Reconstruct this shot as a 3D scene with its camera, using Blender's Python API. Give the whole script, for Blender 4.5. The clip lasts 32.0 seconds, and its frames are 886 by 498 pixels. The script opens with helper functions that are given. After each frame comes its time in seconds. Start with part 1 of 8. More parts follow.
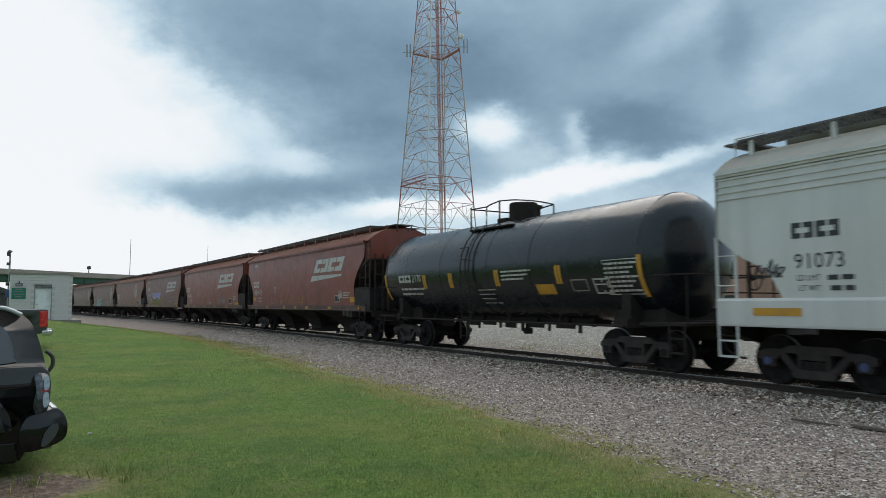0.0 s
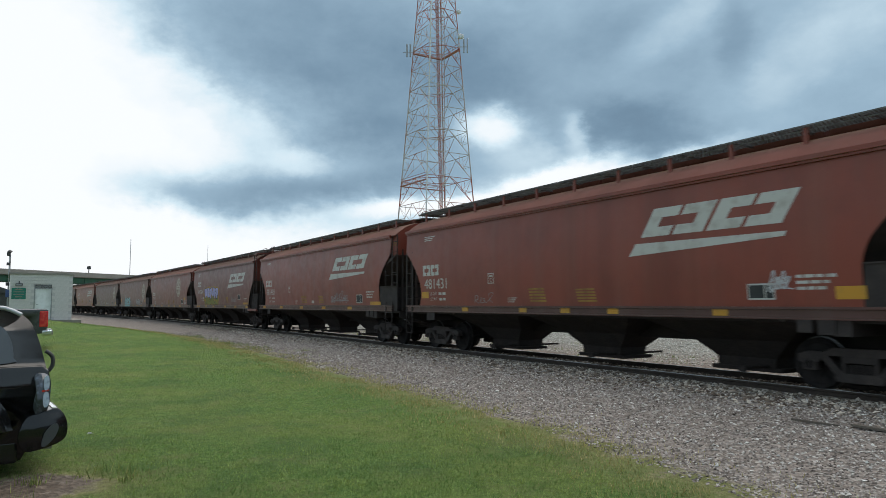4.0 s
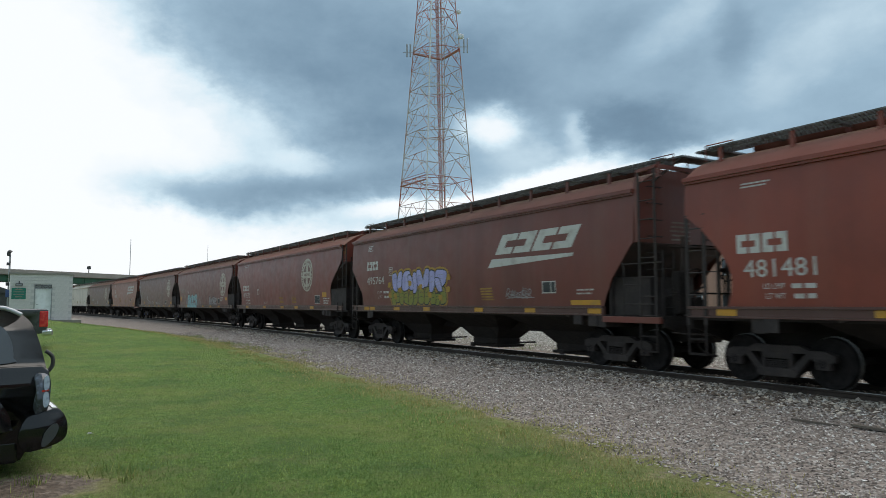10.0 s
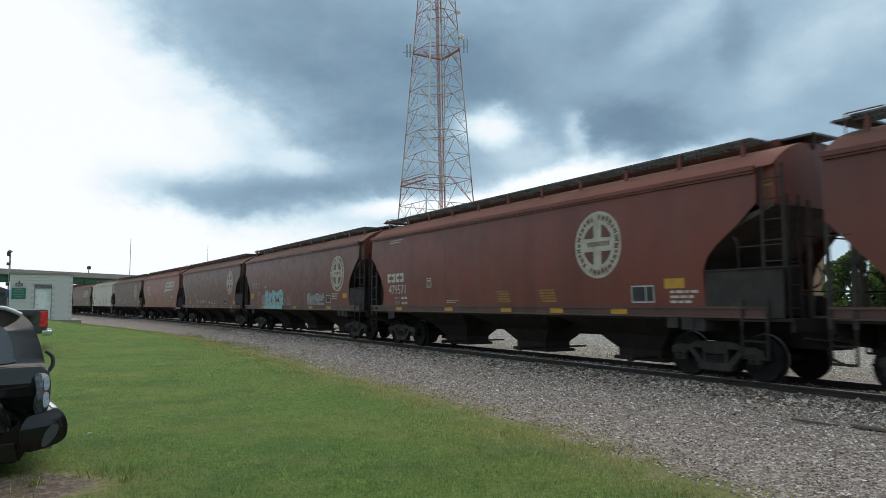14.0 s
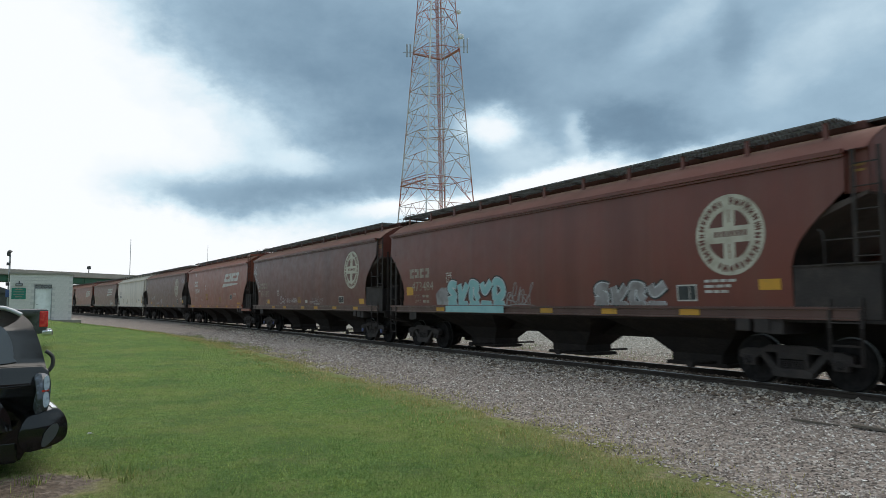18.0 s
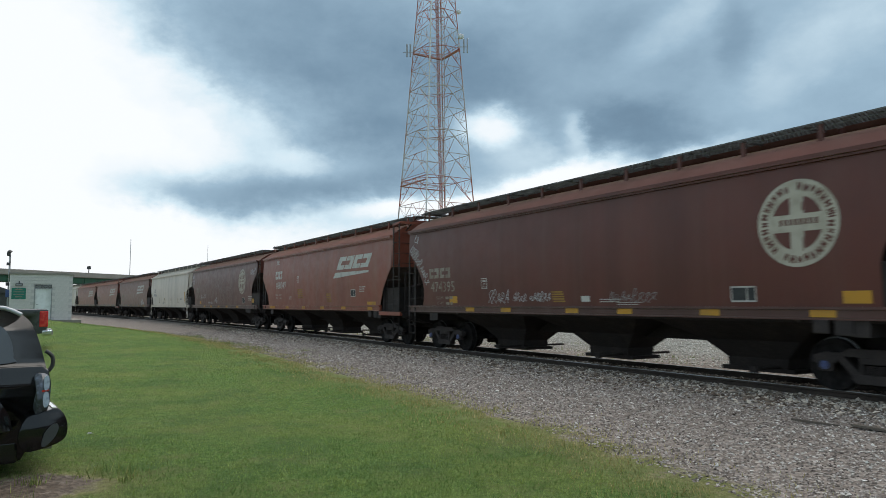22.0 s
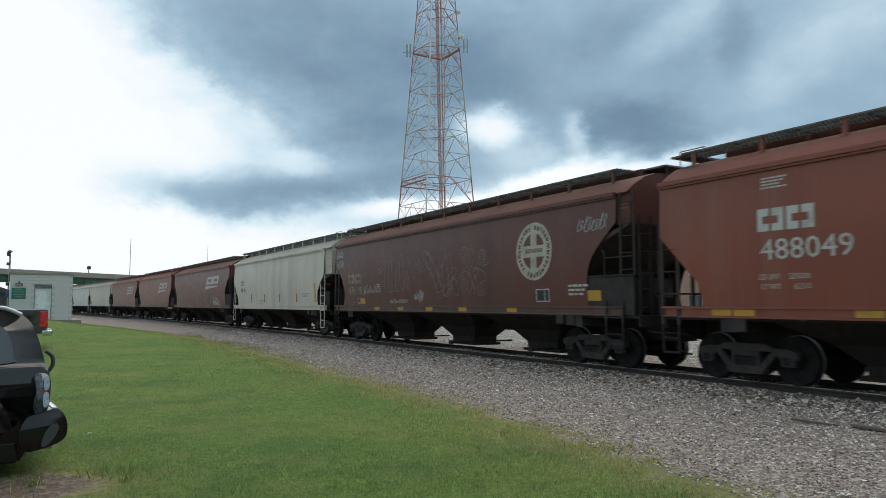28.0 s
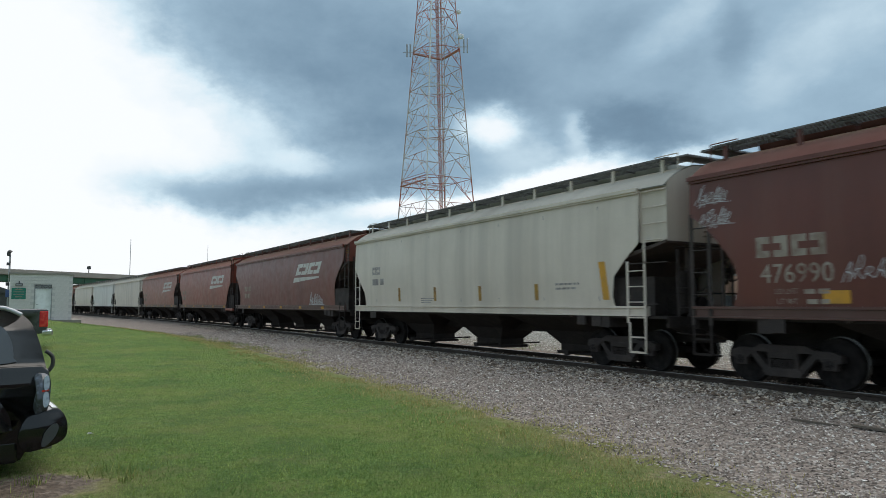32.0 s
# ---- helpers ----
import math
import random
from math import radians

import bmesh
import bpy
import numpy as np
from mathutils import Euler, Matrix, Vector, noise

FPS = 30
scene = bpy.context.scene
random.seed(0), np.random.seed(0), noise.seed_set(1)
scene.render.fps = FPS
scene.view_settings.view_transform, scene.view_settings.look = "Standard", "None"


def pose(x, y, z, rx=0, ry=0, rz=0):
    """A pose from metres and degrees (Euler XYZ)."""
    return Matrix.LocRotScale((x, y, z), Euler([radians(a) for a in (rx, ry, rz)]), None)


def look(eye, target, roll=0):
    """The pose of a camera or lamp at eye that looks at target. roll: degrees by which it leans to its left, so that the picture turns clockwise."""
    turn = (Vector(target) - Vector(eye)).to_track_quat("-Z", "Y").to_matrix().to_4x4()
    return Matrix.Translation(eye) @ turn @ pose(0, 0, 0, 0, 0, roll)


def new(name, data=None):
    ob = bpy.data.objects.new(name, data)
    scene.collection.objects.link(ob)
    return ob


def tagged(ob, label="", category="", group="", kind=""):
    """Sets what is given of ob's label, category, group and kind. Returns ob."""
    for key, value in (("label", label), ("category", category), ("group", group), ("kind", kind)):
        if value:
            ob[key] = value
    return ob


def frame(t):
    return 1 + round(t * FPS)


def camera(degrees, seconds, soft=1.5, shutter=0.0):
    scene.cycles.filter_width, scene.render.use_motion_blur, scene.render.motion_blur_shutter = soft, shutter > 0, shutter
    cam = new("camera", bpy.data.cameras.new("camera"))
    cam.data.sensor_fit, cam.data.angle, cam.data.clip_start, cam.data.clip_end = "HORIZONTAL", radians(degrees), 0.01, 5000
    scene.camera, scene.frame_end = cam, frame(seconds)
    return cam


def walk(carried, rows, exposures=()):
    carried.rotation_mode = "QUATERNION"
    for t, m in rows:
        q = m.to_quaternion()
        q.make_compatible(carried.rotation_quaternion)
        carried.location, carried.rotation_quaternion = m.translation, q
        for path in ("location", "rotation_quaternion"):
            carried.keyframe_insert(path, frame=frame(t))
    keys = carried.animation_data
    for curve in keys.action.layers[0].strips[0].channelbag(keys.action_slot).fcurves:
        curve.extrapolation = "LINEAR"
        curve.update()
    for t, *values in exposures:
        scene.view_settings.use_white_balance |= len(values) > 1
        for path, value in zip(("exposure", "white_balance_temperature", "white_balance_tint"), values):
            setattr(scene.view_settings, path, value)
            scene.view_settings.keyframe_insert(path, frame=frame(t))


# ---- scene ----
cam = camera(64.78, 32.0, soft=0.8, shutter=0.5)
CAM_Z = 1.75
RAIL = 0.23                     # height of the rail heads
YAW, PITCH = radians(30.57), math.atan(97.6 / 1236)
FWD = Vector((-math.cos(YAW) * math.cos(PITCH), math.sin(YAW) * math.cos(PITCH), math.sin(PITCH)))
EYE = Vector((0, 0, CAM_Z))
walk(cam, [(0.0, look(EYE, EYE + FWD)), (32.0, look(EYE, EYE + FWD))],
     exposures=[(0.0, -0.11, 6500, 12), (1.2, -0.08, 6500, 12), (3.0, 0.0, 6500, 12), (32.0, 0.0, 6500, 12)])


# ---- the track's line: straight beside the camera, then a gentle curve ----
TRACK_Y, CURVE_FROM, CURVE = 13.19, 26.9, 1 / 1072


def line(s, side=0.0):
    """Place and heading on the track, s metres back along it from the camera's foot; side: metres towards the camera."""
    e = max(0.0, s - CURVE_FROM)
    a = CURVE * e
    x = -(min(s, CURVE_FROM) + math.sin(a) / CURVE)
    y = TRACK_Y - (1 - math.cos(a)) / CURVE
    return Vector((x + math.sin(a) * side, y - math.cos(a) * side, 0)), a


def gone(t):
    """How far the train has rolled at t seconds."""
    return 5.0 * (t - 16) - 0.00595 * (t - 16) ** 2


# ---- world, sun, exposure ----
def world_sky():
    w = bpy.data.worlds.new("sky")
    scene.world = w
    w.use_nodes = True
    nt = w.node_tree
    nt.nodes.clear()
    N, L = nt.nodes.new, nt.links.new

    def m(op, a, b=None, c=None, clamp=False):
        n = N("ShaderNodeMath")
        n.operation, n.use_clamp = op, clamp
        for i, v in enumerate((a, b, c)):
            if v is None:
                continue
            if isinstance(v, (int, float)):
                n.inputs[i].default_value = v
            else:
                L(v, n.inputs[i])
        return n.outputs[0]

    tc = N("ShaderNodeTexCoord").outputs["Generated"]
    sep = N("ShaderNodeSeparateXYZ")
    L(tc, sep.inputs[0])
    x, y, z = sep.outputs
    # azimuth in degrees to the right of the lens axis, elevation in degrees
    c, s = math.cos(YAW), math.sin(YAW)
    f = m("ADD", m("MULTIPLY", x, -c), m("MULTIPLY", y, s))
    r = m("ADD", m("MULTIPLY", x, s), m("MULTIPLY", y, c))
    az = m("MULTIPLY", m("ARCTAN2", r, f), 57.2958)
    el = m("MULTIPLY", m("ARCSINE", z), 57.2958)

    # clouds stretched towards the horizon
    mp = N("ShaderNodeMapping")
    mp.inputs["Scale"].default_value = (1, 1, 1.7)
    L(tc, mp.inputs[0])

    def noise_at(scale, detail, rough, shift):
        n = N("ShaderNodeTexNoise")
        n.inputs["Scale"].default_value, n.inputs["Detail"].default_value = scale, detail
        n.inputs["Roughness"].default_value = rough
        ad = N("ShaderNodeVectorMath")
        ad.operation = "ADD"
        ad.inputs[1].default_value = (shift, shift * 0.7, shift * 1.3)
        L(mp.outputs[0], ad.inputs[0])
        L(ad.outputs[0], n.inputs["Vector"])
        return m("SUBTRACT", n.outputs["Fac"], 0.5)

    w1, w2 = noise_at(3.2, 5, 0.55, 3.1), noise_at(3.2, 5, 0.55, 11.7)
    f1, f2 = noise_at(13, 6, 0.6, 7.9), noise_at(13, 6, 0.6, 21.3)
    fine = m("MULTIPLY", noise_at(30, 5, 0.6, 2.7), 1.0)
    total = m("ADD", m("MULTIPLY", noise_at(3.0, 7, 0.6, 5.3), 0.16), m("MULTIPLY_ADD", noise_at(9, 8, 0.62, 1.3), 0.16, m("MULTIPLY", fine, 0.05)))
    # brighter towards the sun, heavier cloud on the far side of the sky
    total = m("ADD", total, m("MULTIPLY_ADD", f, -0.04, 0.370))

    def heaps(total, rows, wide, small):
        azw = m("ADD", az, m("MULTIPLY_ADD", w1, wide, m("MULTIPLY_ADD", f1, small, m("MULTIPLY", fine, small * 0.4))))
        elw = m("ADD", el, m("MULTIPLY_ADD", w2, wide * 0.6, m("MULTIPLY_ADD", f2, small * 0.7, m("MULTIPLY", fine, small * 0.3))))
        for a0, e0, half_w, half_h, slant, amount in rows:
            c_, s_ = math.cos(radians(slant)), math.sin(radians(slant))
            da, de = m("SUBTRACT", azw, a0), m("SUBTRACT", elw, e0)
            p = m("MULTIPLY_ADD", da, c_ / half_w, m("MULTIPLY", de, s_ / half_w))
            q = m("MULTIPLY_ADD", de, c_ / half_h, m("MULTIPLY", da, -s_ / half_h))
            d2 = m("MULTIPLY_ADD", p, p, m("MULTIPLY", q, q))
            total = m("MULTIPLY_ADD", m("EXPONENT", m("MULTIPLY", m("POWER", d2, 1.5), -0.8)), amount, total)
        return total

    total = heaps(total, CLOUD_MASSES, 7, 4)
    total = heaps(total, CLOUD_SHELVES, 3, 2.6)
    total = heaps(total, CLOUD_HOLES, 2.4, 2.6)
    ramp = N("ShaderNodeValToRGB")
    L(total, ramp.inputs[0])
    els = ramp.color_ramp.elements
    els[0].position, els[0].color = 0.0, (1.03, 1.08, 1.10, 1)
    els[1].position, els[1].color = 1.0, (0.075, 0.130, 0.190, 1)
    for p, col in ((0.10, (0.95, 1.03, 1.06)), (0.26, (0.70, 0.88, 0.97)), (0.48, (0.36, 0.525, 0.65)), (0.68, (0.19, 0.305, 0.41)), (0.85, (0.108, 0.180, 0.258))):
        e = els.new(p)
        e.color = (*col, 1)
    sky = N("ShaderNodeTexSky")
    sky.sky_type, sky.sun_disc = "NISHITA", False
    sky.sun_elevation, sky.sun_rotation = radians(SUN_EL), radians(SUN_TURN)
    bg = N("ShaderNodeBackground")
    L(sky.outputs[0], bg.inputs[0])
    bg.inputs[1].default_value = 0.05
    bg2 = N("ShaderNodeBackground")
    L(ramp.outputs[0], bg2.inputs[0])
    bg2.inputs[1].default_value = SKY_POWER
    add = N("ShaderNodeMixShader")
    add.inputs[0].default_value = 0.94
    L(bg.outputs[0], add.inputs[1])
    L(bg2.outputs[0], add.inputs[2])
    out = N("ShaderNodeOutputWorld")
    L(add.outputs[0], out.inputs[0])


# clouds: azimuth and elevation of the middle, half width and half height, slant, all in degrees, and darkness
CLOUD_MASSES = (
    (-31.9, 13.7, 8.0, 15.3, 0, -0.42),
    (-20.2, 3.6, 17.6, 2.8, 0, -0.42),
    (-8.7, 20.4, 15.6, 6.3, -16, 0.29),
    (-10.5, 16.4, 8.1, 2.9, -14, 0.06),
    (9.2, 20.1, 11.3, 5.8, 0, 0.21),
    (15.7, 13.3, 5.4, 2.9, -4, 0.28),
    (27.0, 15.9, 9.9, 9.7, 0, 0.16),
    (-4.4, 12.1, 7.8, 2.9, 0, 0.17),
)
CLOUD_SHELVES = (
    (-16.1, 8.6, 8.6, 1.5, 3, 0.27),
    (-2.1, 10.0, 8.3, 1.2, 5, 0.14),
    (-20.6, 12.0, 4.9, 2.4, -15, -0.24),
    (-11.8, 11.2, 2.7, 1.1, 0, -0.15),
    (-16.3, 14.3, 4.1, 1.1, -30, -0.1),
    (-21.8, 16.6, 4.4, 1.9, -35, -0.16),
)
CLOUD_HOLES = (
    (4.3, 14.4, 2.4, 1.4, 0, -0.46),
    (5.7, 11.8, 4.1, 1.0, 8, -0.05),
    (11.0, 13.5, 0.9, 1.7, 18, -0.22),
    (8.2, 9.5, 6.4, 1.0, 18, -0.5),
    (16.3, 10.7, 5.6, 0.7, 14, -0.42),
    (-0.7, 7.9, 6.0, 0.7, 3, -0.42),
    (18.7, 20.8, 3.6, 1.4, 24, -0.13),
    (26.7, 17.2, 3.4, 2.3, 32, -0.12),
    (30.8, 19.0, 2.6, 2.3, 0, -0.1),
    (23.6, 19.6, 1.4, 2.8, 0, 0.1),
    (12.9, 21.1, 3.1, 1.4, 10, 0.06),
)
SUN_EL, SUN_TURN, SKY_POWER = 60, 321, 0.97
world_sky()
sun_way = Vector((-0.62, 0.78, 0.0)).normalized() * math.cos(radians(SUN_EL)) + Vector((0, 0, math.sin(radians(SUN_EL))))
sun = new("sun", bpy.data.lights.new("sun", "SUN"))
sun.data.energy, sun.data.angle, sun.data.color = 2.25, radians(65), (1.0, 0.91, 0.80)
sun.matrix_world = look((0, 0, 60), Vector((0, 0, 60)) - sun_way)


# ---- materials ----
def material(name, base, rough=0.6, metal=0.0, spots=None, grain=None, bump=0.0, bump_scale=60, streak=None, spec=None, bands=None):
    """spots: (colour, scale, low, high) large stains; grain: (colour, scale, amount) fine variation;
    streak: (colour, scale, amount) marks that run down; bump: depth in metres."""
    mat = bpy.data.materials.new(name)
    mat.use_nodes = True
    nt = mat.node_tree
    N, L = nt.nodes.new, nt.links.new
    b = nt.nodes["Principled BSDF"]
    b.inputs["Roughness"].default_value, b.inputs["Metallic"].default_value = rough, metal
    if spec is not None:
        b.inputs["Specular IOR Level"].default_value = spec
    geo = N("ShaderNodeTexCoord").outputs["Object"]
    rgb = N("ShaderNodeRGB")
    rgb.outputs[0].default_value = (*base, 1)
    col = rgb.outputs[0]

    def noise_tex(scale, detail=6, rough_=0.6, vec=None):
        n = N("ShaderNodeTexNoise")
        n.inputs["Scale"].default_value, n.inputs["Detail"].default_value, n.inputs["Roughness"].default_value = scale, detail, rough_
        L(vec if vec is not None else geo, n.inputs["Vector"])
        return n.outputs["Fac"]

    def ranged(v, lo, hi, out):
        r = N("ShaderNodeMapRange")
        r.inputs["From Min"].default_value, r.inputs["From Max"].default_value, r.inputs["To Max"].default_value = lo, hi, out
        L(v, r.inputs["Value"])
        return r.outputs[0]

    def mixed(fac, a, colour):
        mx = N("ShaderNodeMix")
        mx.data_type = "RGBA"
        L(fac, mx.inputs["Factor"])
        L(a, mx.inputs["A"])
        mx.inputs["B"].default_value = (*colour, 1)
        return mx.outputs["Result"]

    if spots:
        col = mixed(ranged(noise_tex(spots[1]), spots[2], spots[3], 1.0 if len(spots) < 5 else spots[4]), col, spots[0])
    if streak:
        mp = N("ShaderNodeMapping")
        mp.inputs["Scale"].default_value = (1, 1, 0.06)
        L(geo, mp.inputs[0])
        col = mixed(ranged(noise_tex(streak[1], 5, 0.6, mp.outputs[0]), 0.45, 0.72, streak[2]), col, streak[0])
    if bands:
        mp = N("ShaderNodeMapping")
        mp.inputs["Scale"].default_value = (1, 0.2, 0.012)
        L(geo, mp.inputs[0])
        col = mixed(ranged(noise_tex(bands[1], 3, 0.5, mp.outputs[0]), 0.50, 0.68, bands[2]), col, bands[0])
    if grain:
        col = mixed(ranged(noise_tex(grain[1], 4, 0.7), 0.35, 0.7, grain[2]), col, grain[0])
    L(col, b.inputs["Base Color"])
    if bump:
        bn = N("ShaderNodeBump")
        bn.inputs["Strength"].default_value, bn.inputs["Distance"].default_value = 1.0, bump
        L(noise_tex(bump_scale, 5, 0.65), bn.inputs["Height"])
        L(bn.outputs[0], b.inputs["Normal"])
    rv = ranged(noise_tex(3.0), 0.3, 0.7, 1.0)
    mr = N("ShaderNodeMapRange")
    mr.inputs["To Min"].default_value, mr.inputs["To Max"].default_value = max(0.02, rough - 0.08), min(1, rough + 0.1)
    L(rv, mr.inputs["Value"])
    L(mr.outputs[0], b.inputs["Roughness"])
    return mat


# ---- mesh helpers ----
def part(name, bm, mat, parent, label="", smooth=False):
    """Links a bmesh as one mesh object under a thing or a part."""
    me = bm if isinstance(bm, bpy.types.Mesh) else bpy.data.meshes.new(name)
    if not isinstance(bm, bpy.types.Mesh):
        bmesh.ops.recalc_face_normals(bm, faces=bm.faces)
        for f in bm.faces:
            f.smooth = smooth
        bm.to_mesh(me)
        bm.free()
    if mat is not None and not me.materials:
        me.materials.append(mat)
    ob = new(name, me)
    ob.parent = parent
    if label:
        ob["label"] = label
    return ob


def thing(name, label, category, at=None, group="", kind=""):
    ob = tagged(new(name), label, category, group, kind)
    if at is not None:
        ob.matrix_basis = at
    return ob


def box(bm, x0, x1, y0, y1, z0, z1, bevel=0.0):
    vs = [bm.verts.new((x, y, z)) for x in (x0, x1) for y in (y0, y1) for z in (z0, z1)]
    fs = [bm.faces.new([vs[i] for i in q]) for q in ((0, 1, 3, 2), (4, 6, 7, 5), (0, 4, 5, 1), (2, 3, 7, 6), (0, 2, 6, 4), (1, 5, 7, 3))]
    if bevel:
        es = {e for f in fs for e in f.edges}
        bmesh.ops.bevel(bm, geom=list(es), offset=bevel, segments=2, affect="EDGES", profile=0.5)
    return bm


def rod(bm, a, b, r, n=6, r2=None):
    """A round bar from a to b."""
    a, b = Vector(a), Vector(b)
    q = (b - a).to_track_quat("Z", "Y")
    r2 = r if r2 is None else r2
    rings = []
    for p, rr in ((a, r), (b, r2)):
        rings.append([bm.verts.new(p + q @ Vector((rr * math.cos(2 * math.pi * i / n), rr * math.sin(2 * math.pi * i / n), 0))) for i in range(n)])
    for i in range(n):
        bm.faces.new((rings[0][i], rings[0][(i + 1) % n], rings[1][(i + 1) % n], rings[1][i]))
    bm.faces.new(rings[0][::-1])
    bm.faces.new(rings[1])
    return bm


def bar(bm, a, b, w, h):
    """A square bar from a to b."""
    a, b = Vector(a), Vector(b)
    q = (b - a).to_track_quat("Z", "Y")
    rings = [[bm.verts.new(p + q @ Vector((x * w / 2, y * h / 2, 0))) for x, y in ((-1, -1), (1, -1), (1, 1), (-1, 1))] for p in (a, b)]
    for i in range(4):
        bm.faces.new((rings[0][i], rings[0][(i + 1) % 4], rings[1][(i + 1) % 4], rings[1][i]))
    bm.faces.new(rings[0][::-1])
    bm.faces.new(rings[1])
    return bm


def tube(bm, pts, r, n=8):
    """A smooth bent round bar through points."""
    pts = [Vector(p) for p in pts]
    last = None
    for i, p in enumerate(pts):
        d = (pts[min(i + 1, len(pts) - 1)] - pts[max(i - 1, 0)]).normalized()
        q = d.to_track_quat("Z", "Y")
        cur = [bm.verts.new(p + q @ Vector((r * math.cos(2 * math.pi * k / n), r * math.sin(2 * math.pi * k / n), 0))) for k in range(n)]
        if last:
            for k in range(n):
                bm.faces.new((last[k], last[(k + 1) % n], cur[(k + 1) % n], cur[k]))
        else:
            bm.faces.new(cur[::-1])
        last = cur
    bm.faces.new(last)
    return bm


def prism(bm, outline, y0, y1):
    """A plate: an outline of (x, z) pairs between two y."""
    front = [bm.verts.new((x, y0, z)) for x, z in outline]
    back = [bm.verts.new((x, y1, z)) for x, z in outline]
    n = len(outline)
    bm.faces.new(front)
    bm.faces.new(back[::-1])
    for i in range(n):
        bm.faces.new((front[i], back[i], back[(i + 1) % n], front[(i + 1) % n]))
    return bm


def lathe(bm, profile, axis="y", n=24):
    """Turns a profile of (along, radius) about an axis."""
    rings = []
    for a, r in profile:
        ring = []
        for i in range(n):
            c, s = r * math.cos(2 * math.pi * i / n), r * math.sin(2 * math.pi * i / n)
            ring.append(bm.verts.new({"x": (a, c, s), "y": (c, a, s), "z": (c, s, a)}[axis]))
        rings.append(ring)
    for p, q in zip(rings, rings[1:]):
        for i in range(n):
            bm.faces.new((p[i], p[(i + 1) % n], q[(i + 1) % n], q[i]))
    bm.faces.new(rings[0][::-1])
    bm.faces.new(rings[-1])
    return bm


def B():
    return bmesh.new()


# ---- paints and surfaces ----
def car_paint(name, base, dark, dust, streaks=0.5, rough=0.40, spec=0.38):
    mat = material(name, base, rough, spots=(dark, 0.55, 0.42, 0.68, 0.75), streak=(dust, 2.2, streaks), bands=(tuple(c * 0.6 for c in base), 1.1, 0.45), grain=(tuple(c * 0.7 for c in base), 40, 0.35), bump=0.004, bump_scale=1.3, spec=spec)
    # a film of dust catches light at a glancing angle
    bsdf = mat.node_tree.nodes["Principled BSDF"]
    bsdf.inputs["Sheen Weight"].default_value, bsdf.inputs["Sheen Roughness"].default_value = 0.42, 0.26
    bsdf.inputs["Sheen Tint"].default_value = (0.84, 0.69, 0.58, 1)
    return mat


PAINT = {
    "rust": car_paint("oxide_red_paint", (0.272, 0.062, 0.039), (0.160, 0.041, 0.029), (0.24, 0.090, 0.062)),
    "maroon": car_paint("stained_maroon_paint", (0.22, 0.050, 0.034), (0.105, 0.036, 0.027), (0.20, 0.074, 0.051), 0.6),
    "red": car_paint("bright_oxide_paint", (0.285, 0.076, 0.045), (0.205, 0.062, 0.042), (0.27, 0.130, 0.092), 0.6),
    "brown": car_paint("weathered_brown_paint", (0.180, 0.048, 0.034), (0.116, 0.036, 0.027), (0.18, 0.082, 0.060)),
    "dark": car_paint("dark_brown_paint", (0.142, 0.042, 0.031), (0.095, 0.033, 0.026), (0.16, 0.074, 0.055), 0.45),
    "sill": car_paint("grimy_sill_paint", (0.118, 0.052, 0.042), (0.075, 0.037, 0.031), (0.145, 0.085, 0.070), 0.6),
    "dusty": car_paint("dusty_grey_brown_paint", (0.195, 0.108, 0.090), (0.13, 0.074, 0.060), (0.22, 0.17, 0.145), 0.6),
    "grey": car_paint("light_grey_paint", (0.68, 0.585, 0.50), (0.56, 0.478, 0.40), (0.45, 0.375, 0.305), 0.45),
    "pale": car_paint("pale_grey_paint", (0.70, 0.68, 0.65), (0.60, 0.58, 0.545), (0.50, 0.475, 0.44), 0.35),
    # roof copies of the side paints, dulled in colour and finish to curb sky glare
    "red_roof": car_paint("dulled_red_roof_paint", (0.20, 0.075, 0.060), (0.14, 0.055, 0.046), (0.19, 0.105, 0.088), 0.4, 0.85, 0.05),
    "brown_roof": car_paint("dulled_brown_roof_paint", (0.145, 0.062, 0.053), (0.10, 0.046, 0.040), (0.16, 0.095, 0.082), 0.4, 0.85, 0.05),
    "grey_roof": car_paint("dulled_grey_roof_paint", (0.36, 0.36, 0.33), (0.26, 0.26, 0.24), (0.3, 0.28, 0.25), 0.4, 0.85, 0.05),
    "black": material("black_tank_paint", (0.006, 0.0105, 0.0140), 0.22, spots=((0.010, 0.015, 0.017), 0.8, 0.4, 0.7), streak=((0.018, 0.023, 0.025), 3, 0.3), bump=0.002, bump_scale=1.2, spec=0.52),
}
FRAME = material("brown_cast_steel", (0.048, 0.038, 0.036), 0.8, spots=((0.078, 0.060, 0.054), 2.5, 0.45, 0.7), grain=((0.03, 0.026, 0.023), 30, 0.6), bump=0.004, bump_scale=25, spec=0.25)
# one near-black brown for bays, underframes and fittings of all cars
UNDER = material("dark_underframe_steel", (0.042, 0.034, 0.032), 0.88, spots=((0.060, 0.046, 0.040), 2.5, 0.48, 0.74), spec=0.1, grain=((0.010, 0.009, 0.008), 30, 0.6), bump=0.004, bump_scale=25)
# one dark brown for slope sheets and end posts, whatever the car's paint
SLOPE = material("dark_slope_sheet_paint", (0.075, 0.047, 0.040), 0.75, spots=((0.045, 0.033, 0.029), 1.2, 0.4, 0.65), streak=((0.07, 0.052, 0.043), 3, 0.5))
WHEEL = material("worn_wheel_steel", (0.026, 0.022, 0.021), 0.8, 0.0, spots=((0.011, 0.0095, 0.0095), 6, 0.4, 0.65), spec=0.12)
TREAD = material("polished_tread_steel", (0.12, 0.115, 0.11), 0.36, 1.0)
